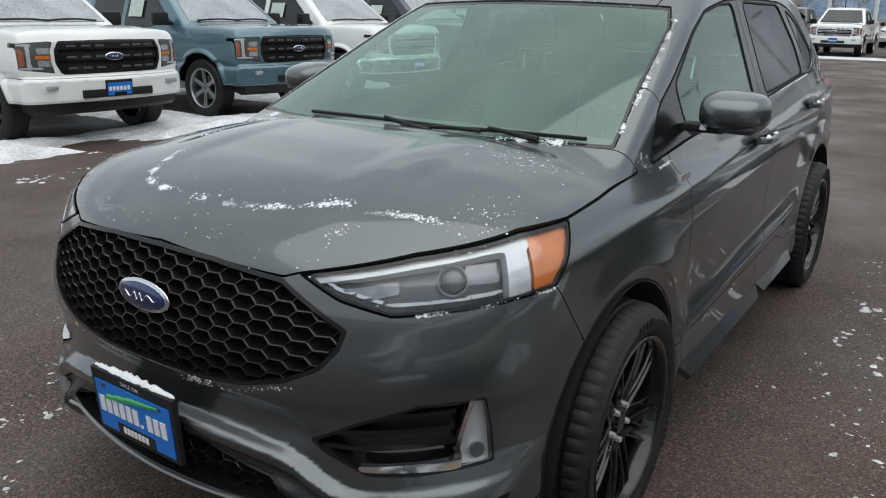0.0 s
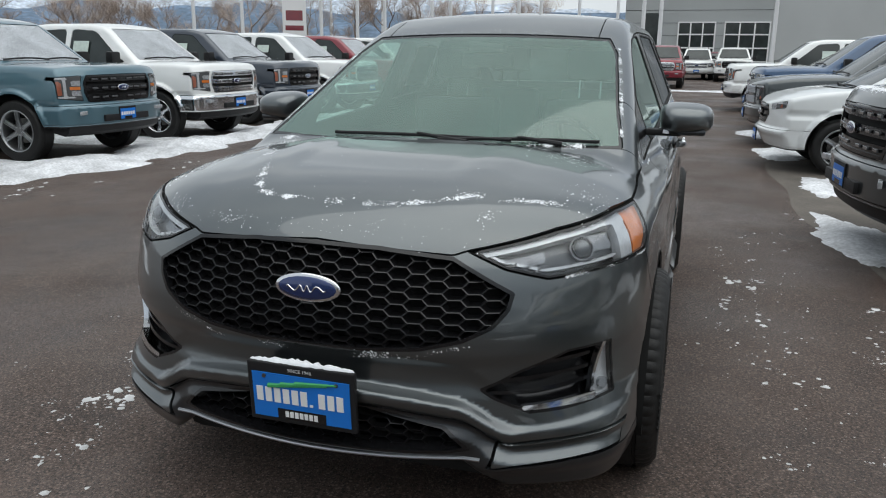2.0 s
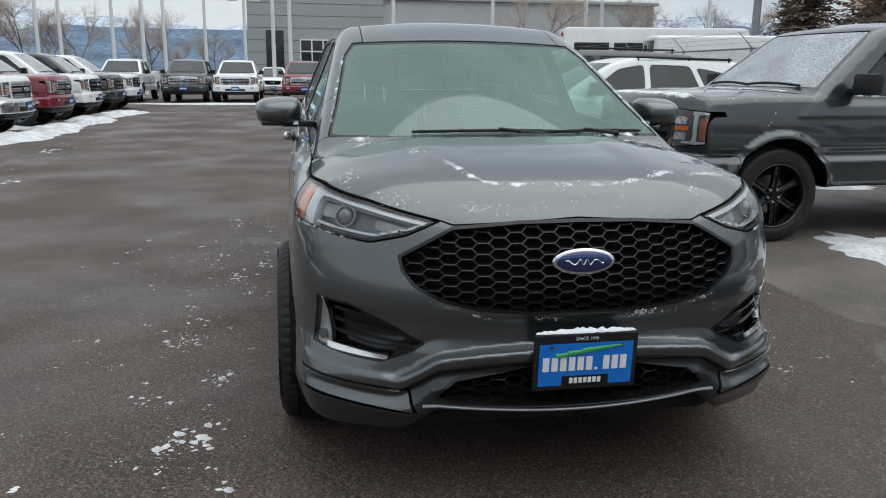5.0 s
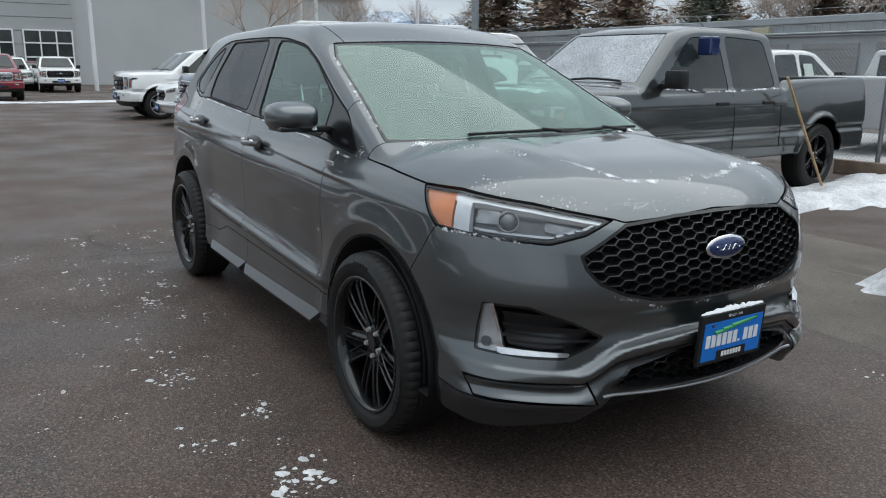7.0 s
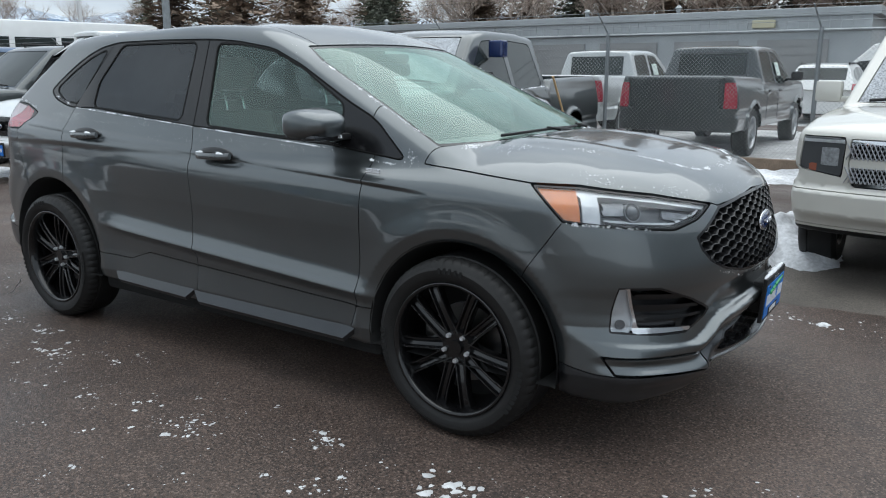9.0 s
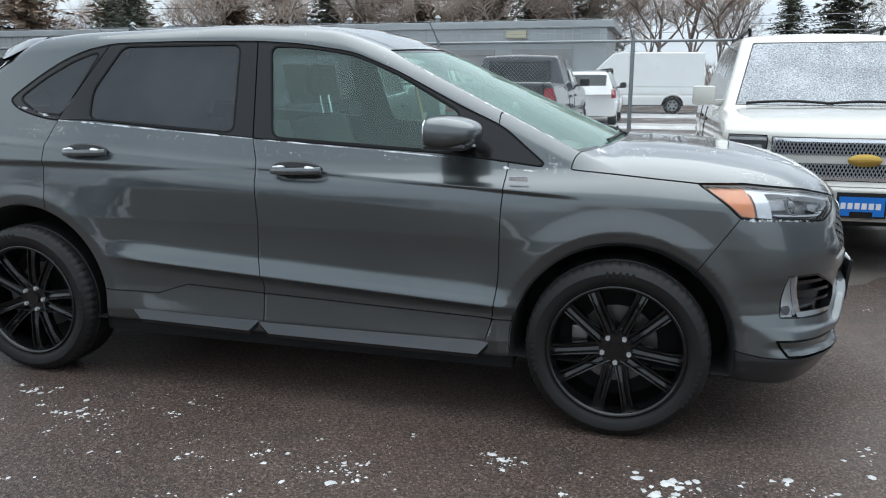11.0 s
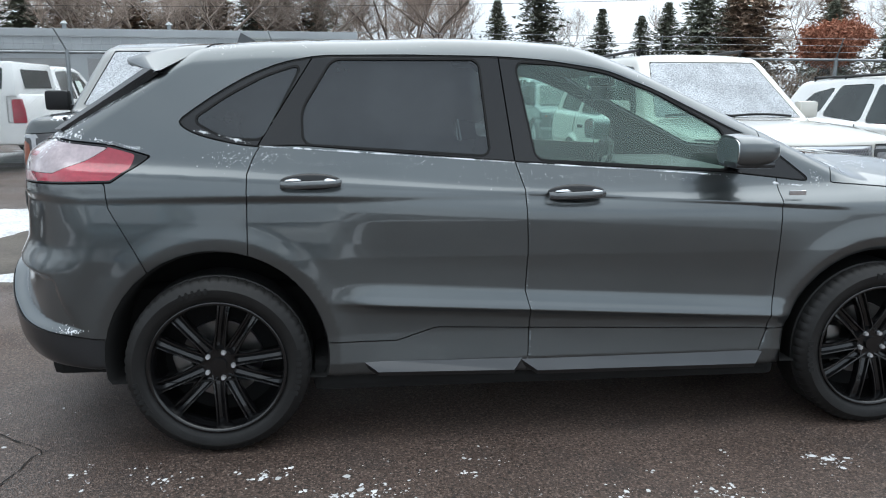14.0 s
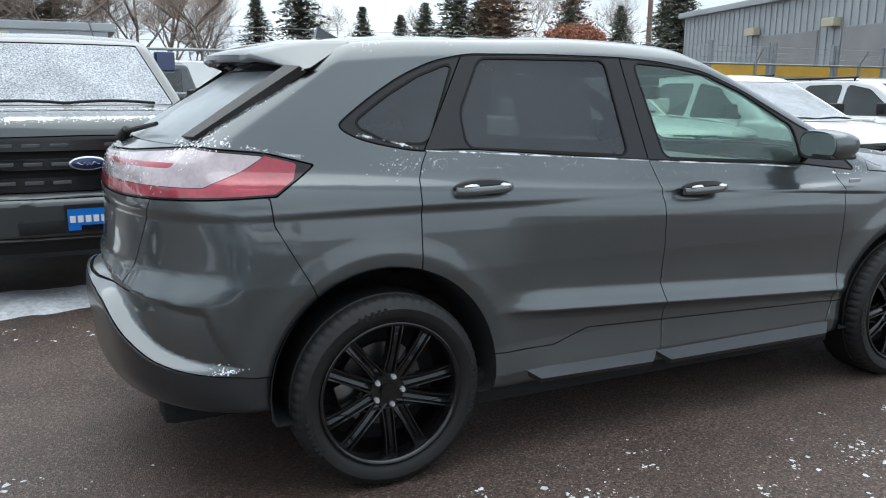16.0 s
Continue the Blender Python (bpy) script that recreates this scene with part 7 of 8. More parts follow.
park("van", PAINT_WHITE, -15.6, 13.2, 78, "white van standing behind the fence", BEHIND)
park("crossover", PAINT_SILVER, -9.2, 11.6, 90, "silver car behind the fence", BEHIND)

# ---- lamp posts, sign, wires ----
POLE_WHITE = material("white_pole_paint", (0.72, 0.73, 0.74), 0.45)


def lamp_post(x, y, h):
    p = tagged(new("lamp_post"), "tall white lot lamp post", "lamp post", "lamp posts of the lot")
    p.location = (x, y, 0)
    bm = bmesh.new()
    rod(bm, (0, 0, 0), (0, 0, h), 0.13, 0.09, 12)
    part("pole", bm, POLE_WHITE, p, smooth=True)
    for dy in (-0.7, 0.7):
        bm = bmesh.new()
        box(bm, -0.18, 0.18, dy - 0.35, dy + 0.35, h - 0.10, h + 0.05, 0.03)
        part("lamp_head", bm, POLE_WHITE, p)
    return p


for x, y, h in ((-40.9, -30.6, 9), (-42.5, -28.0, 10), (-45.0, -23.5, 9), (-46.0, -21.3, 9), (-46.7, -19.6, 9.5), (-47.8, -16.6, 9), (-48.2, -15.4, 8), (-49.6, -9.5, 9.5), (-50.0, -7.0, 6), (-50.3, -4.5, 6), (-45.5, -2.5, 11), (-45.4, -1.5, 11), (-45.1, 4.8, 10), (-44.0, 10.8, 10), (-42.3, 16.2, 10), (-42.0, 17.1, 10), (-39.4, 22.7, 10), (-44.6, -9.9, 10), (-44.4, -11.5, 5.5), (-60, -30, 7), (-62, -26, 7)):
    lamp_post(x, y, h)
bm = bmesh.new()
rod(bm, (-20.8, 14.5, 0), (-20.8, 14.5, 9), 0.14, 0.12, 12)
tagged(part("steel_pole", bm, STEEL_GREY, smooth=True), "thick grey steel utility post", "pole")
sign = tagged(new("dealer_sign"), "white dealer sign with a plain red mark", "sign")
sign.matrix_basis = pose(-48.5, -27.4, 0, 0, 0, 28)
for nm, b, mt in (("panel", (-0.12, 0.12, -0.85, 0.85, 1.5, 5.2), LETTER_WHITE), ("red_mark", (0.12, 0.14, -0.6, 0.6, 3.6, 4.3), PAINT_RED), ("red_bar", (0.12, 0.14, -0.65, 0.65, 2.9, 3.25), PAINT_RED), ("base", (-0.10, 0.10, -0.5, 0.5, 0, 1.5), STEEL_GREY)):
    bm = bmesh.new()
    box(bm, *b, 0.01)
    part(nm, bm, mt, sign)
bm = bmesh.new()
rod(bm, (26.1, 31.3, 0), (26.1, 31.3, 9.5), 0.16, 0.12, 10)
up_ = tagged(part("utility_pole", bm, WOOD, smooth=True), "brown wooden utility pole with a crossarm", "pole")
bm = bmesh.new()
box(bm, 25.1, 27.1, 31.2, 31.4, 8.6, 8.75, 0.02)
part("crossarm", bm, WOOD, up_)
WIRE = material("overhead_wire", (0.05, 0.05, 0.05), 0.6)
for z, yy in ((8.4, 31.0), (6.9, 31.6), (5.9, 31.3)):
    bm = bmesh.new()
    prev = None
    for k in range(17):
        x = -50 + 76 * k / 16
        p = Vector((x, yy + 9 - 9 * k / 16 + 3.0, z - 0.35 + 0.9 * ((k / 8) - 1) ** 2))
        if prev:
            rod(bm, prev, p, 0.010, seg=4)
        prev = p
    tagged(part("power_line", bm, WIRE), "thin black overhead power line", "power line", "power lines")

# ---- trees and hills ----
BARK = material("grey_brown_bark", (0.25, 0.205, 0.175), 0.9, vary=0.25, scale=2, per_object=0.2)
TWIG = material("bare_twigs", (0.42, 0.345, 0.295), 0.9, vary=0.2, scale=3, per_object=0.25)
RUST = material("rusty_leaves", (0.33, 0.140, 0.085), 0.85, vary=0.3, scale=4)
NEEDLE = material("conifer_needles", (0.150, 0.160, 0.122), 0.8, vary=0.4, scale=3, per_object=0.25)
BROWN_NEEDLE = material("brown_larch_twigs", (0.27, 0.205, 0.155), 0.85, vary=0.35, scale=3, per_object=0.2)


def prism(verts, faces, a, b, ra, rb, n=4):
    d = (b - a).normalized()
    s = d.orthogonal().normalized()
    t = d.cross(s)
    k = len(verts)
    for p, r in ((a, ra), (b, rb)):
        verts += [tuple(p + (s * math.cos(6.2832 * i / n) + t * math.sin(6.2832 * i / n)) * r) for i in range(n)]
    faces += [(k + i, k + (i + 1) % n, k + n + (i + 1) % n, k + n + i) for i in range(n)]


def bare_tree(seed, h, twig_mat, leafy=False):
    rnd = random.Random(seed)
    trunk_v, trunk_f, twig_v, twig_f = [], [], [], []

    def grow(p, d, length, r, depth):
        q = p
        for s in range(3):
            d2 = (d + Vector((rnd.uniform(-1, 1), rnd.uniform(-1, 1), rnd.uniform(-0.3, 0.5))) * 0.16).normalized()
            nxt = q + d2 * length / 3
            if depth < 3:
                prism(trunk_v, trunk_f, q, nxt, r * (1 - 0.2 * s), r * (1 - 0.2 * (s + 1)), 6 if depth < 2 else 4)
            else:
                prism(twig_v, twig_f, q, nxt, r * (1 - 0.2 * s), r * (1 - 0.2 * (s + 1)), 3)
            q, d = nxt, d2
            if depth < 6 and (s > 0 or depth > 1):
                for _ in range(2 if depth < 4 else 1):
                    side = Vector((rnd.uniform(-1, 1), rnd.uniform(-1, 1), rnd.uniform(0.0, 0.7))).normalized()
                    grow(q, (d * 0.55 + side * 0.75).normalized(), length * rnd.uniform(0.5, 0.72), r * 0.52, depth + 1)
        if leafy and depth >= 3:
            for _ in range(9):
                c = q + Vector((rnd.gauss(0, 0.25), rnd.gauss(0, 0.25), rnd.gauss(0, 0.2)))
                k = len(twig_v)
                for _ in range(3):
                    twig_v.append(tuple(c + Vector((rnd.gauss(0, 0.07), rnd.gauss(0, 0.07), rnd.gauss(0, 0.07)))))
                twig_f.append((k, k + 1, k + 2))
    grow(Vector((0, 0, 0)), Vector((0, 0, 1)), h * 0.42, h * 0.0145, 0)
    root = new("bare_tree")
    put("trunk", mesh_of("trunk", trunk_v, trunk_f, BARK), root)
    put("crown", mesh_of("crown", twig_v, twig_f, twig_mat, smooth=False), root)
    return root


def conifer(seed, h, mat):
    rnd = random.Random(seed)
    tv, tf, cv, cf = [], [], [], []
    prism(tv, tf, Vector((0, 0, 0)), Vector((0, 0, h * 0.97)), h * 0.018, 0.02, 7)
    levels = 46
    for k in range(levels):
        z = h * (0.10 + 0.88 * k / levels)
        reach = h * 0.35 * (1 - k / levels) ** 0.8 * rnd.uniform(0.7, 1.15) + 0.12
        for _ in range(15):
            a = rnd.random() * 6.2832
            out = Vector((math.cos(a), math.sin(a), 0))
            r = reach * rnd.uniform(0.6, 1.1)
            for j in range(8):
                f = (j + rnd.random()) / 8
                c = Vector((0, 0, z)) + out * r * f + Vector((0, 0, -0.28 * r * f + 0.10 * r * f * f))
                side = Vector((-out.y, out.x, 0)) * (0.05 + 0.10 * (1 - f)) * (0.7 + r * 0.5) * rnd.uniform(0.6, 1.4)
                tip = out * (0.16 + 0.07 * r) * rnd.uniform(0.5, 1.4) + side * rnd.uniform(-2, 2) + Vector((0, 0, rnd.uniform(-0.20, 0.10)))
                i = len(cv)
                cv += [tuple(c - side + Vector((0, 0, rnd.uniform(-0.15, 0.02)))), tuple(c + side + Vector((0, 0, rnd.uniform(-0.15, 0.02)))), tuple(c + tip)]
                cf.append((i, i + 1, i + 2))
    root = new("conifer_tree")
    put("trunk", mesh_of("trunk", tv, tf, BARK), root)
    put("crown", mesh_of("crown", cv, cf, mat, smooth=False), root)
    return root


rnd = random.Random(21)
bare = [bare_tree(s, 9.0, TWIG) for s in (1, 2, 3)]
red_tree = bare_tree(5, 6.5, RUST, True)
firs = [conifer(s, 9.0, NEEDLE) for s in (11, 12, 13)]
larches = [conifer(s, 9.0, BROWN_NEEDLE) for s in (14, 15)]


def stand(master, x, y, s, label, cat, group, used=set()):
    m = pose(x, y, -0.05, 0, 0, rnd.uniform(0, 360))
    if master.name in used:
        ob = copy_thing(master, m)
    else:
        ob = master
        used.add(master.name)
        ob.matrix_basis = m
    ob.scale = (s * rnd.uniform(0.9, 1.1), s * rnd.uniform(0.9, 1.1), s)
    return tagged(ob, label, cat, group)


FIR, BARE, LARCH = "dark green conifer beyond the lot", "leafless deciduous tree with fine brown twigs", "brown-twigged larch beyond the lot"
for x, y, h in ((9.0, 50.1, 7.4), (11.8, 49.5, 9.5), (15.8, 48.4, 6.8), (18.2, 47.5, 6.3), (19.7, 46.9, 7.1), (21.8, 46.1, 9.6), (28.4, 42.3, 6.9), (31.2, 40.5, 6.9), (34.6, 38.6, 9.5), (-3.0, 50, 9.5), (-7.2, 50.3, 9), (-20.0, 46, 9), (-29.5, 38, 8.2), (-32.5, 40, 7.5), (-48, 40, 11), (-52, 36, 9), (26.5, 52, 8), (38, 44, 9)):
    stand(rnd.choice(firs), x, y, h / 8.6, FIR, "conifer", "conifers")
for x, y, h in ((-5.2, 49, 8.5), (-9.6, 49, 8), (-14.5, 48, 9), (-17.5, 47, 8.5), (24.2, 45.8, 7.4), (25.6, 46.5, 8.0), (30.0, 44.5, 7.0), (-26.0, 43.5, 7.5), (-37, 38, 9), (-41, 36, 10), (-45, 33, 9), (-33, 42, 9), (-23, 45, 8), (-12, 51, 9)):
    stand(rnd.choice(larches), x, y, h / 6.6, LARCH, "larch", "larches")
for x, y, h in ((1.4, 46.0, 10), (3.2, 45.9, 11), (4.8, 45.7, 10), (-16.2, 44, 9), (-8.4, 45.6, 10), (-3.2, 46, 9), (6.4, 50, 8), (13.6, 52, 6.5), (29.5, 48, 8), (-20, 41, 9), (-24.6, 41.5, 9), (-28, 44, 8.5), (-36, 44, 8), (-38.9, 12.0, 6.5), (-41.5, 20.0, 6), (-44, 27, 6), (-11, 44, 9), (-13.5, 45, 10), (22.8, 50, 7), (33, 45, 8)):
    stand(rnd.choice(bare), x, y, h / 7.6, BARE, "tree", "bare trees")
for k in range(22):
    stand(bare[k % 3], -44 + 2.35 * k + rnd.uniform(-0.8, 0.8), 46.5 + rnd.uniform(-2, 7) - 0.012 * max(0, -18 - (-44 + 2.35 * k)) ** 2, rnd.uniform(0.75, 1.12), BARE, "tree", "bare trees")
# brown brush along the back of the yard
verts, faces = [], []
for k in range(9000):
    x = rnd.uniform(-2.0, 44.0)
    top = 2.3 + 0.7 * noise.noise(Vector((x * 0.35, 3.0, 0.0)))
    c = Vector((x, 43.0 - 0.10 * max(0, x - 18) + rnd.gauss(0, 0.5), top * rnd.random() ** 0.7))
    up = Vector((rnd.gauss(0, 0.12), rnd.gauss(0, 0.12), rnd.uniform(0.15, 0.5)))
    side = Vector((rnd.uniform(0.015, 0.05), rnd.gauss(0, 0.02), 0))
    i = len(verts)
    verts += [tuple(c - side), tuple(c + side), tuple(c + up)]
    faces.append((i, i + 1, i + 2))
tagged(put("brush_hedge", mesh_of("brush_hedge", verts, faces, BROWN_NEEDLE, smooth=False)), "leafless brown brush behind the yard", "hedge", kind="stuff")
stand(red_tree, 26.0, 38.0, 0.95, "rust-red leafed small tree beyond the fence", "tree", "bare trees")
for k in range(34):
    y = -64 + 2.1 * k
    x = -58 - 9 * rnd.random() - 0.10 * (y + 30) ** 2 / 30 + 8
    if y < -6:
        stand(rnd.choice(bare), x, y, rnd.uniform(0.45, 0.95), BARE, "tree", "bare trees")
# the blue of distance haze is put into both hill colours
HILL = material("hazy_wooded_hill", (0.115, 0.165, 0.235), 0.95, vary=0.35, scale=0.012, fine=0.3, fine_scale=0.08)
HILL_SNOW = material("hazy_snowy_ridge", (0.42, 0.47, 0.54), 0.95, vary=0.30, scale=0.02, fine=0.3, fine_scale=0.08)


def ridge(name, dist, a0, a1, low, high, mat, seed, label):
    verts, faces = [], []
    n = 160
    for i in range(n + 1):
        a = radians(a0 + (a1 - a0) * i / n)
        h = low + (high - low) * (0.5 + 0.5 * noise.noise(Vector((i * 0.05, seed, 0)))) + 0.18 * high * noise.noise(Vector((i * 0.23, seed, 4)))
        for j, f in enumerate((0.0, 0.45, 0.8, 1.0)):
            d = dist + 320 * f
            verts.append((d * math.cos(a), d * math.sin(a), h * f + (0.10 * high * noise.noise(Vector((i * 0.3, j * 2.0, seed))) if 0 < j < 3 else 0) - (2 if j == 0 else 0)))
    for i in range(n):
        for j in range(3):
            faces.append((i * 4 + j, (i + 1) * 4 + j, (i + 1) * 4 + j + 1, i * 4 + j + 1))
    return tagged(put(name, mesh_of(name, verts, faces, mat)), label, "hill", kind="structure")


ridge("backdrop_hill", 1700, 113, 240, 70, 150, HILL, 1.3, "far wooded hillside coloured haze-blue under grey cloud")
ridge("backdrop_ridge", 2150, 117, 240, 100, 200, HILL_SNOW, 4.1, "far snow-streaked mountain ridge in haze colour")

# ---- broom leaning on the dark pickup ----
ORANGE = material("orange_plastic", (0.75, 0.10, 0.02), 0.45)
POLE_WOOD = material("pale_broom_handle", (0.50, 0.33, 0.17), 0.55, vary=0.15, scale=6)
broom = tagged(new("snow_broom"), "wooden-handled snow broom with an orange head", "broom")
bm = bmesh.new()
rod(bm, (-1.52, 5.80, 1.38), (-1.47, 6.64, 0.06), 0.015, seg=10)
part("handle", bm, POLE_WOOD, broom, smooth=True)
bm = bmesh.new()
box(bm, -1.55, -1.39, 6.46, 6.90, 0.0, 0.07, 0.015)
part("broom_head", bm, ORANGE, broom)
bm = bmesh.new()
box(bm, -1.68, -1.50, 4.46, 4.60, 1.60, 1.79, 0.02)
tagged(part("key_box", bm, LOGO_BLUE), "small dark blue key box hung on a window", "key box")


# ---- snow clinging to the crossover ----
def settle(name, spots, seed, label, field=None, parent=None):
    """Bits of snow lying on the body: (x, y, z, spread along x, y, z, count, largest)."""
    field, parent = field or car_field, parent or edge
    rnd = random.Random(seed)
    pts, size = [], []
    for x, y, z, sx, sy, sz, count, big in spots:
        for _ in range(max(1, round(count * 4))):
            pts.append((x + rnd.gauss(0, sx), y + rnd.gauss(0, sy), z + rnd.gauss(0, sz)))
            size.append(0.40 * big * (0.2 + 0.8 * rnd.random() ** 2.5))
    p = np.array(pts)
    for _ in range(6):
        g = gradient(field, p)
        p = p - (field(*p.T) / np.maximum((g * g).sum(1), 0.2))[:, None] * g
    n = gradient(field, p)
    n /= np.linalg.norm(n, axis=1)[:, None]
    verts, faces = [], []
    for q, m, r in zip(p, n, size):
        m = Vector(m)
        s = m.orthogonal().normalized()
        t = m.cross(s)
        k = len(verts)
        a0 = rnd.random() * 6.28
        for i in range(6):
            a = a0 + 1.047 * i
            rr = r * rnd.uniform(0.6, 1.25)
            verts.append(tuple(Vector(q) + s * math.cos(a) * rr + t * math.sin(a) * rr + m * 0.0003))
        verts.append(tuple(Vector(q) + m * r * 0.4 + s * r * rnd.uniform(-0.3, 0.3)))
        faces += [(k + i, k + (i + 1) % 6, k + 6) for i in range(6)]
    ob = put(name, mesh_of(name, verts, faces, SNOW, smooth=False), parent, label)
    return tagged(ob, kind="stuff")


STREW = random.Random(77)


def along(pts, step, spread, count, big):
    """Spots strung along a line of points."""
    out = []
    for a, b in zip(pts, pts[1:]):
        a, b = Vector(a), Vector(b)
        far = (b - a).length
        heaps = [(STREW.random(), STREW.uniform(0.003, 0.022) / far, STREW.random() ** 2) for _ in range(max(2, int(far / 0.06)))]
        for k in range(int(far / step * count * 2.6)):
            at, wide, much = STREW.choice(heaps)
            f = STREW.random() if STREW.random() < 0.14 else STREW.gauss(at, wide)
            if not 0 <= f <= 1:
                continue
            q = a.lerp(b, f)
            out.append((q.x, q.y, q.z, spread * 0.7, spread * 0.7, spread * 0.4, 0.25, big * (0.5 + 0.5 * much)))
    return out


HOOD = along([(1.86, -0.39, 1.13), (2.05, -0.32, 1.09), (2.126, -0.28, 1.07)], 0.03, 0.010, 22, 0.012)
HOOD += along([(2.126, -0.28, 1.07), (2.153, -0.20, 1.06), (2.162, -0.07, 1.06)], 0.03, 0.009, 24, 0.013)
HOOD += along([(2.166, 0.09, 1.057), (2.148, 0.195, 1.06), (2.118, 0.297, 1.07), (2.063, 0.392, 1.08)], 0.03, 0.010, 18, 0.011)
HOOD += along([(2.06, 0.47, 1.076), (2.013, 0.60, 1.07), (1.99, 0.66, 1.06)], 0.025, 0.010, 18, 0.012)
HOOD += along([(2.218, -0.46, 1.0), (2.245, -0.30, 1.0), (2.27, -0.15, 1.0)], 0.05, 0.025, 5, 0.008)
HOOD += [(2.166, 0.0, 1.06, 0.012, 0.02, 0, 14, 0.010), (2.06, 0.395, 1.08, 0.012, 0.02, 0, 16, 0.013), (2.145, 0.456, 1.04, 0.02, 0.012, 0, 12, 0.009), (2.156, -0.557, 1.01, 0.03, 0.04, 0, 10, 0.008), (1.943, -0.705, 1.06, 0.05, 0.03, 0, 16, 0.010), (1.9, 0.72, 1.06, 0.06, 0.04, 0.01, 26, 0.009), (2.25, 0.1, 1.0, 0.03, 0.25, 0, 26, 0.006), (1.5, -0.55, 1.17, 0.05, 0.05, 0, 22, 0.010), (1.48, 0.60, 1.16, 0.06, 0.07, 0, 40, 0.010), (1.75, -0.45, 1.15, 0.03, 0.02, 0, 10, 0.010), (1.9, 0.0, 1.13, 0.2, 0.4, 0, 30, 0.005)]
settle("hood_snow", HOOD, 31, "crusts and specks of snow on the hood")
COWL = along([(1.30, -0.68, 1.16), (1.36, -0.45, 1.17)], 0.05, 0.015, 30, 0.013)
COWL += along([(1.36, 0.36, 1.17), (1.28, 0.62, 1.16)], 0.03, 0.012, 26, 0.013)
COWL += along([(1.16, 0.735, 1.19), (0.9, 0.70, 1.30), (0.45, 0.635, 1.52)], 0.03, 0.006, 16, 0.011)
COWL += along([(1.16, -0.735, 1.19), (0.9, -0.70, 1.30), (0.5, -0.64, 1.50)], 0.04, 0.006, 14, 0.010)
settle("windshield_snow", COWL, 32, "snow caught along the windshield edges")
SIDE = []
for s in (1, -1):
    SIDE += along([(1.06, s * 0.86, 1.092), (0.93, s * 0.86, 1.10)], 0.02, 0.004, 10, 0.011)
    SIDE += along([(0.70, s * 0.86, 1.130), (-0.18, s * 0.85, 1.180)], 0.035, 0.0022, 34, 0.009)
    SIDE += along([(-0.20, s * 0.85, 1.182), (-1.24, s * 0.83, 1.244)], 0.035, 0.0022, 34, 0.009)
    SIDE += along([(-1.27, s * 0.80, 1.246), (-1.50, s * 0.77, 1.300)], 0.03, 0.005, 12, 0.009)
    SIDE += [(0.1, s * 0.87, 1.12, 0.45, 0.01, 0.012, 40, 0.005), (-0.9, s * 0.87, 1.18, 0.35, 0.01, 0.012, 30, 0.005), (-1.30, s * 0.85, 1.20, 0.09, 0.01, 0.02, 50, 0.006), (-1.40, s * 0.60, 1.66, 0.04, 0.03, 0.05, 40, 0.006), (1.15, s * 0.85, 1.12, 0.02, 0.01, 0.015, 12, 0.008)]
    SIDE += along([(1.86, s * 0.885, 0.914), (2.02, s * 0.82, 0.906), (2.17, s * 0.70, 0.893)], 0.03, 0.006, 7, 0.009)
    SIDE += along([(2.30, s * 0.49, 0.722), (2.335, s * 0.39, 0.70), (2.36, s * 0.29, 0.668)], 0.04, 0.008, 6, 0.009)
    SIDE += along([(-1.66, s * 0.685, 1.53), (-2.02, s * 0.70, 1.31)], 0.03, 0.012, 9, 0.010)
    SIDE += along([(-2.05, s * 0.70, 1.285), (-1.70, s * 0.81, 1.235)], 0.03, 0.008, 9, 0.009)
    SIDE += [(-2.06, s * 0.69, 1.285, 0.05, 0.05, 0.02, 60, 0.014), (-2.00, s * 0.82, 0.515, 0.03, 0.02, 0.005, 30, 0.010), (-2.3, s * 0.35, 1.26, 0.05, 0.2, 0.01, 60, 0.010)]
SIDE += [(2.37, 0.20, 0.675, 0.01, 0.03, 0.006, 30, 0.011), (2.38, -0.10, 0.672, 0.01, 0.02, 0.005, 10, 0.008), (0.0, 0.0, 1.70, 0.5, 0.35, 0, 60, 0.006), (0.42, 0.1, 1.60, 0.02, 0.4, 0.01, 60, 0.006), (-1.2, 0.0, 1.69, 0.3, 0.4, 0, 60, 0.006)]
settle("body_snow", SIDE, 33, "specks and ridges of snow along the trim")


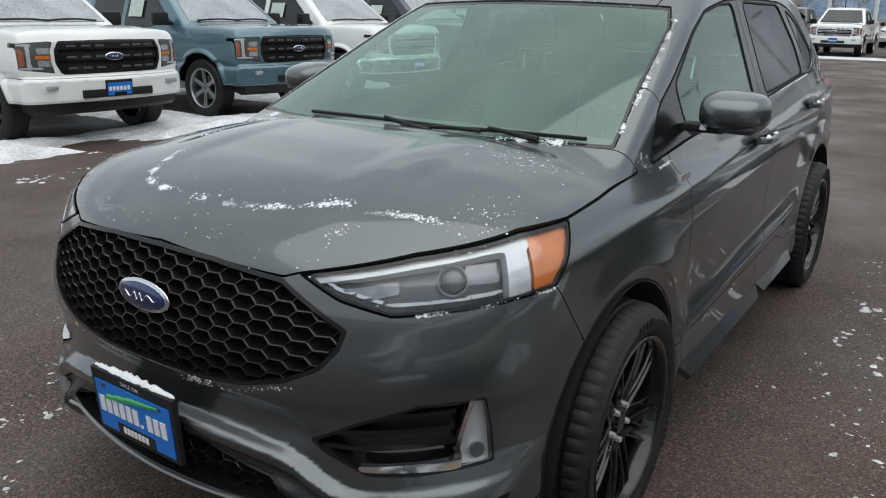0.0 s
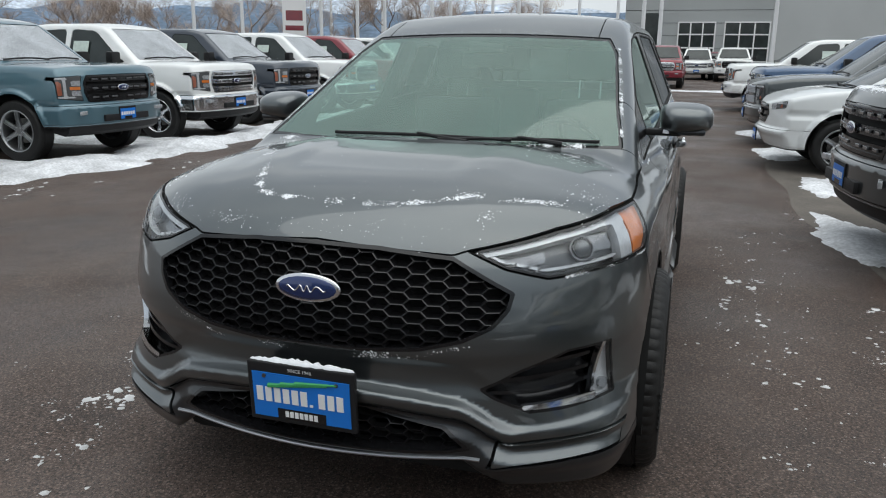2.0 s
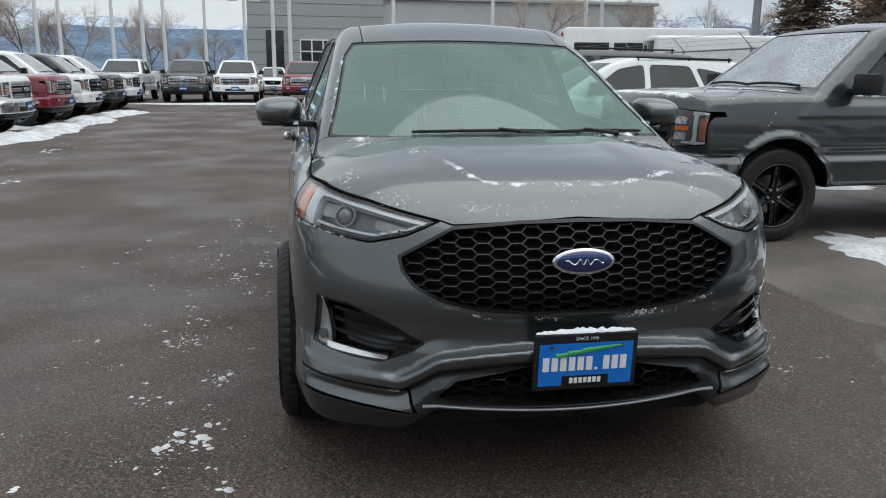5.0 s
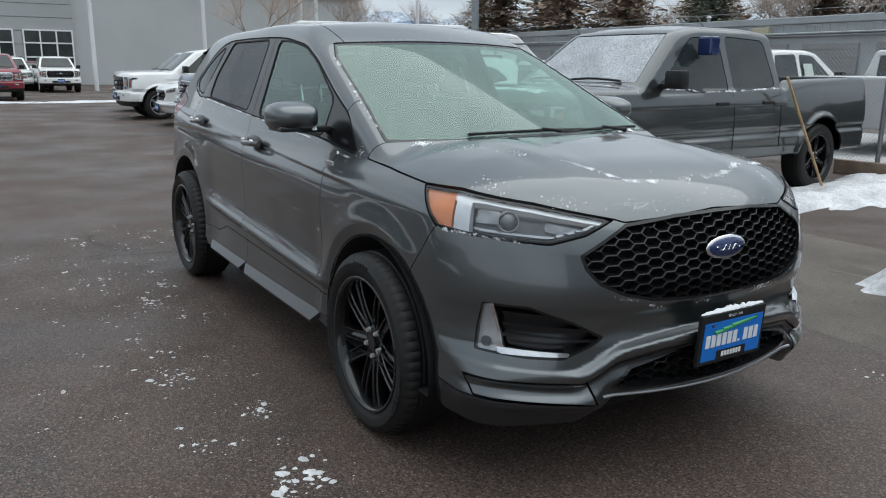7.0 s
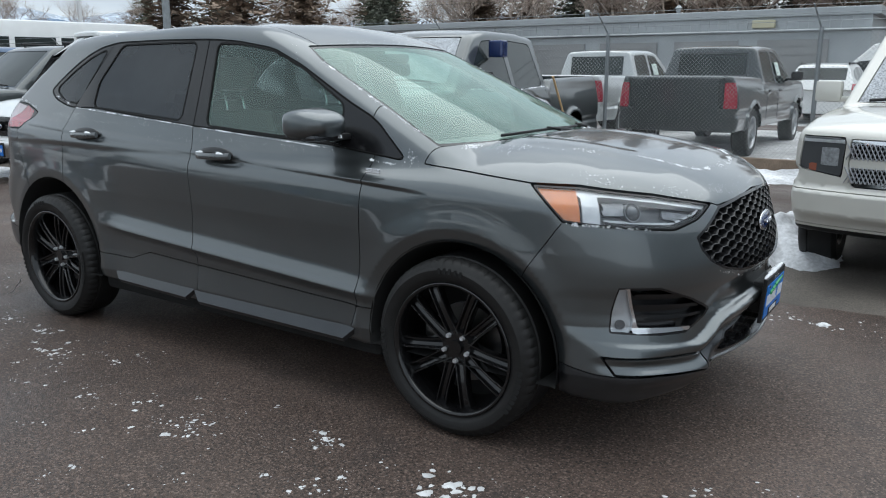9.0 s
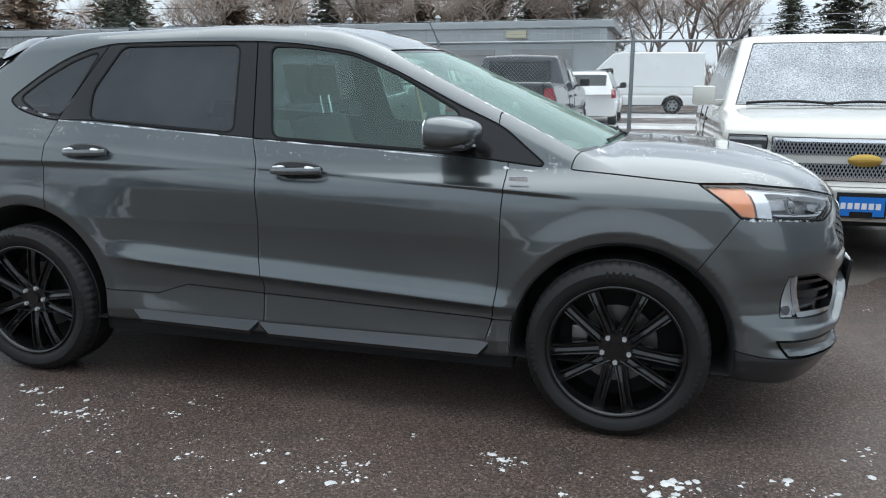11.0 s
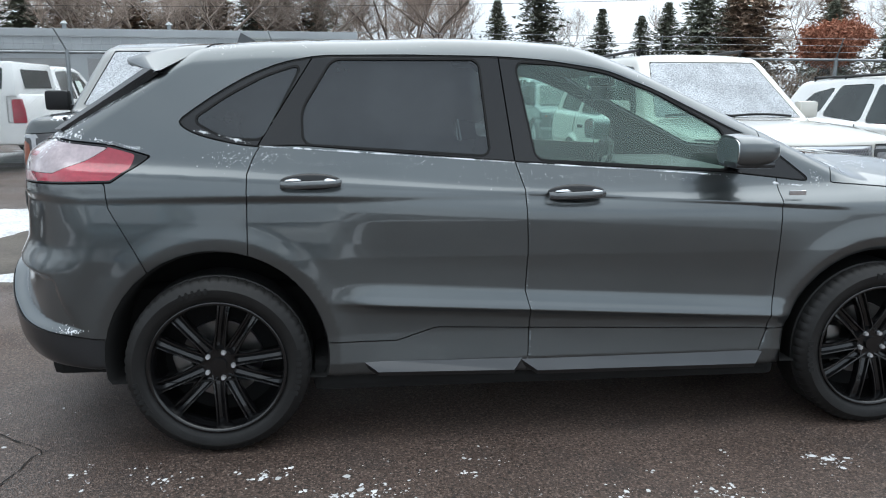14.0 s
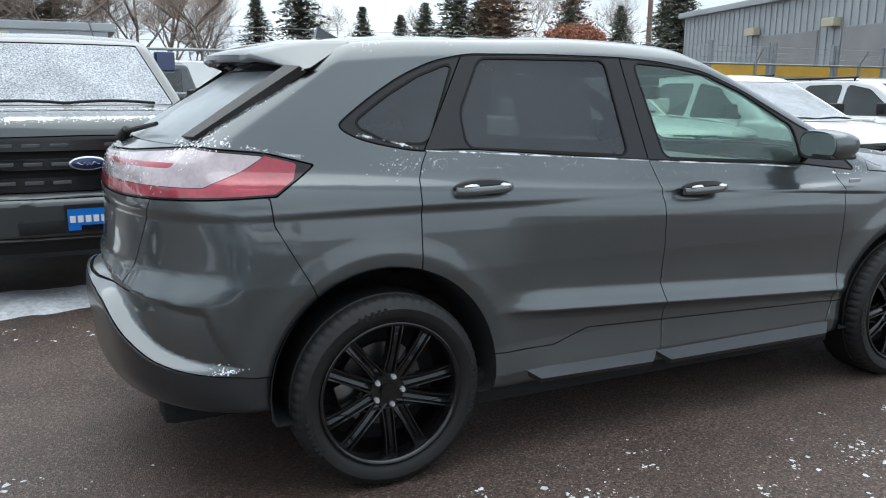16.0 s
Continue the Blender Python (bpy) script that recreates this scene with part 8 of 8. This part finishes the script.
def ridge_of_snow(name, a, b, wide, tall, seed, label):
    """A loose ridge of snow lying on a ledge from a to b."""
    rnd = random.Random(seed)
    a, b = Vector(a), Vector(b)
    verts, faces = [], []
    n = max(4, int((b - a).length / 0.008))
    d = (b - a).normalized()
    s = d.cross(Vector((0, 0, 1))).normalized()
    for k in range(n + 1):
        q = a.lerp(b, k / n)
        f = math.sin(math.pi * k / n) ** 0.3 * rnd.uniform(0.55, 1.1)
        verts += [tuple(q - s * wide * f), tuple(q - s * wide * 0.5 * f + Vector((0, 0, tall * f * rnd.uniform(0.7, 1)))), tuple(q + s * wide * 0.5 * f + Vector((0, 0, tall * f * rnd.uniform(0.7, 1)))), tuple(q + s * wide * f)]
    for k in range(n):
        for j in range(3):
            faces.append((k * 4 + j, (k + 1) * 4 + j, (k + 1) * 4 + j + 1, k * 4 + j + 1))
    return put(name, mesh_of(name, verts, faces, SNOW), edge, label)


ridge_of_snow("plate_snow", (2.416, -0.165, 0.633), (2.416, 0.165, 0.633), 0.010, 0.016, 3, "snow lying on the plate holder")
for s in (1, -1):
    for hx, hz in ((0.041, 1.056), (-1.036, 1.107)):
        wy = float(side_width(np.array(hx), np.array(hz)))
        ridge_of_snow("handle_snow", (hx - 0.10, s * (wy + 0.026), hz + 0.010), (hx - 0.035, s * (wy + 0.030), hz + 0.012), 0.010, 0.012, 7, "")
        ridge_of_snow("handle_snow", (hx + 0.05, s * (wy + 0.030), hz + 0.010), (hx + 0.10, s * (wy + 0.026), hz + 0.010), 0.010, 0.012, 8, "")
    ridge_of_snow("mirror_snow", (0.80, s * 0.875, 1.170), (0.83, s * 0.895, 1.170), 0.012, 0.026, 5, "")


# snow on the dark pickup beside the crossover
truck_snow = along([(2.62, -0.75, 1.27), (2.66, 0.0, 1.27), (2.62, 0.75, 1.27)], 0.02, 0.035, 26, 0.030)
truck_snow += along([(1.60, -0.85, 1.30), (1.66, 0.0, 1.31), (1.60, 0.85, 1.30)], 0.02, 0.014, 10, 0.022)
truck_snow += [(2.0, 0.0, 1.29, 0.3, 0.5, 0, 160, 0.016)]
for s in (1, -1):
    truck_snow += along([(1.12, s * 0.95, 1.262), (0.68, s * 0.95, 1.252), (0.56, s * 0.95, 1.218), (-0.08, s * 0.95, 1.222)], 0.03, 0.008, 10, 0.020)
    truck_snow += along([(-0.18, s * 0.95, 1.228), (-0.97, s * 0.95, 1.262)], 0.03, 0.008, 12, 0.022)
settle("hood_snow", truck_snow, 35, "crusts of snow on the hood and window sills", vehicle_field(KINDS["pickup"]), dark_pickup)
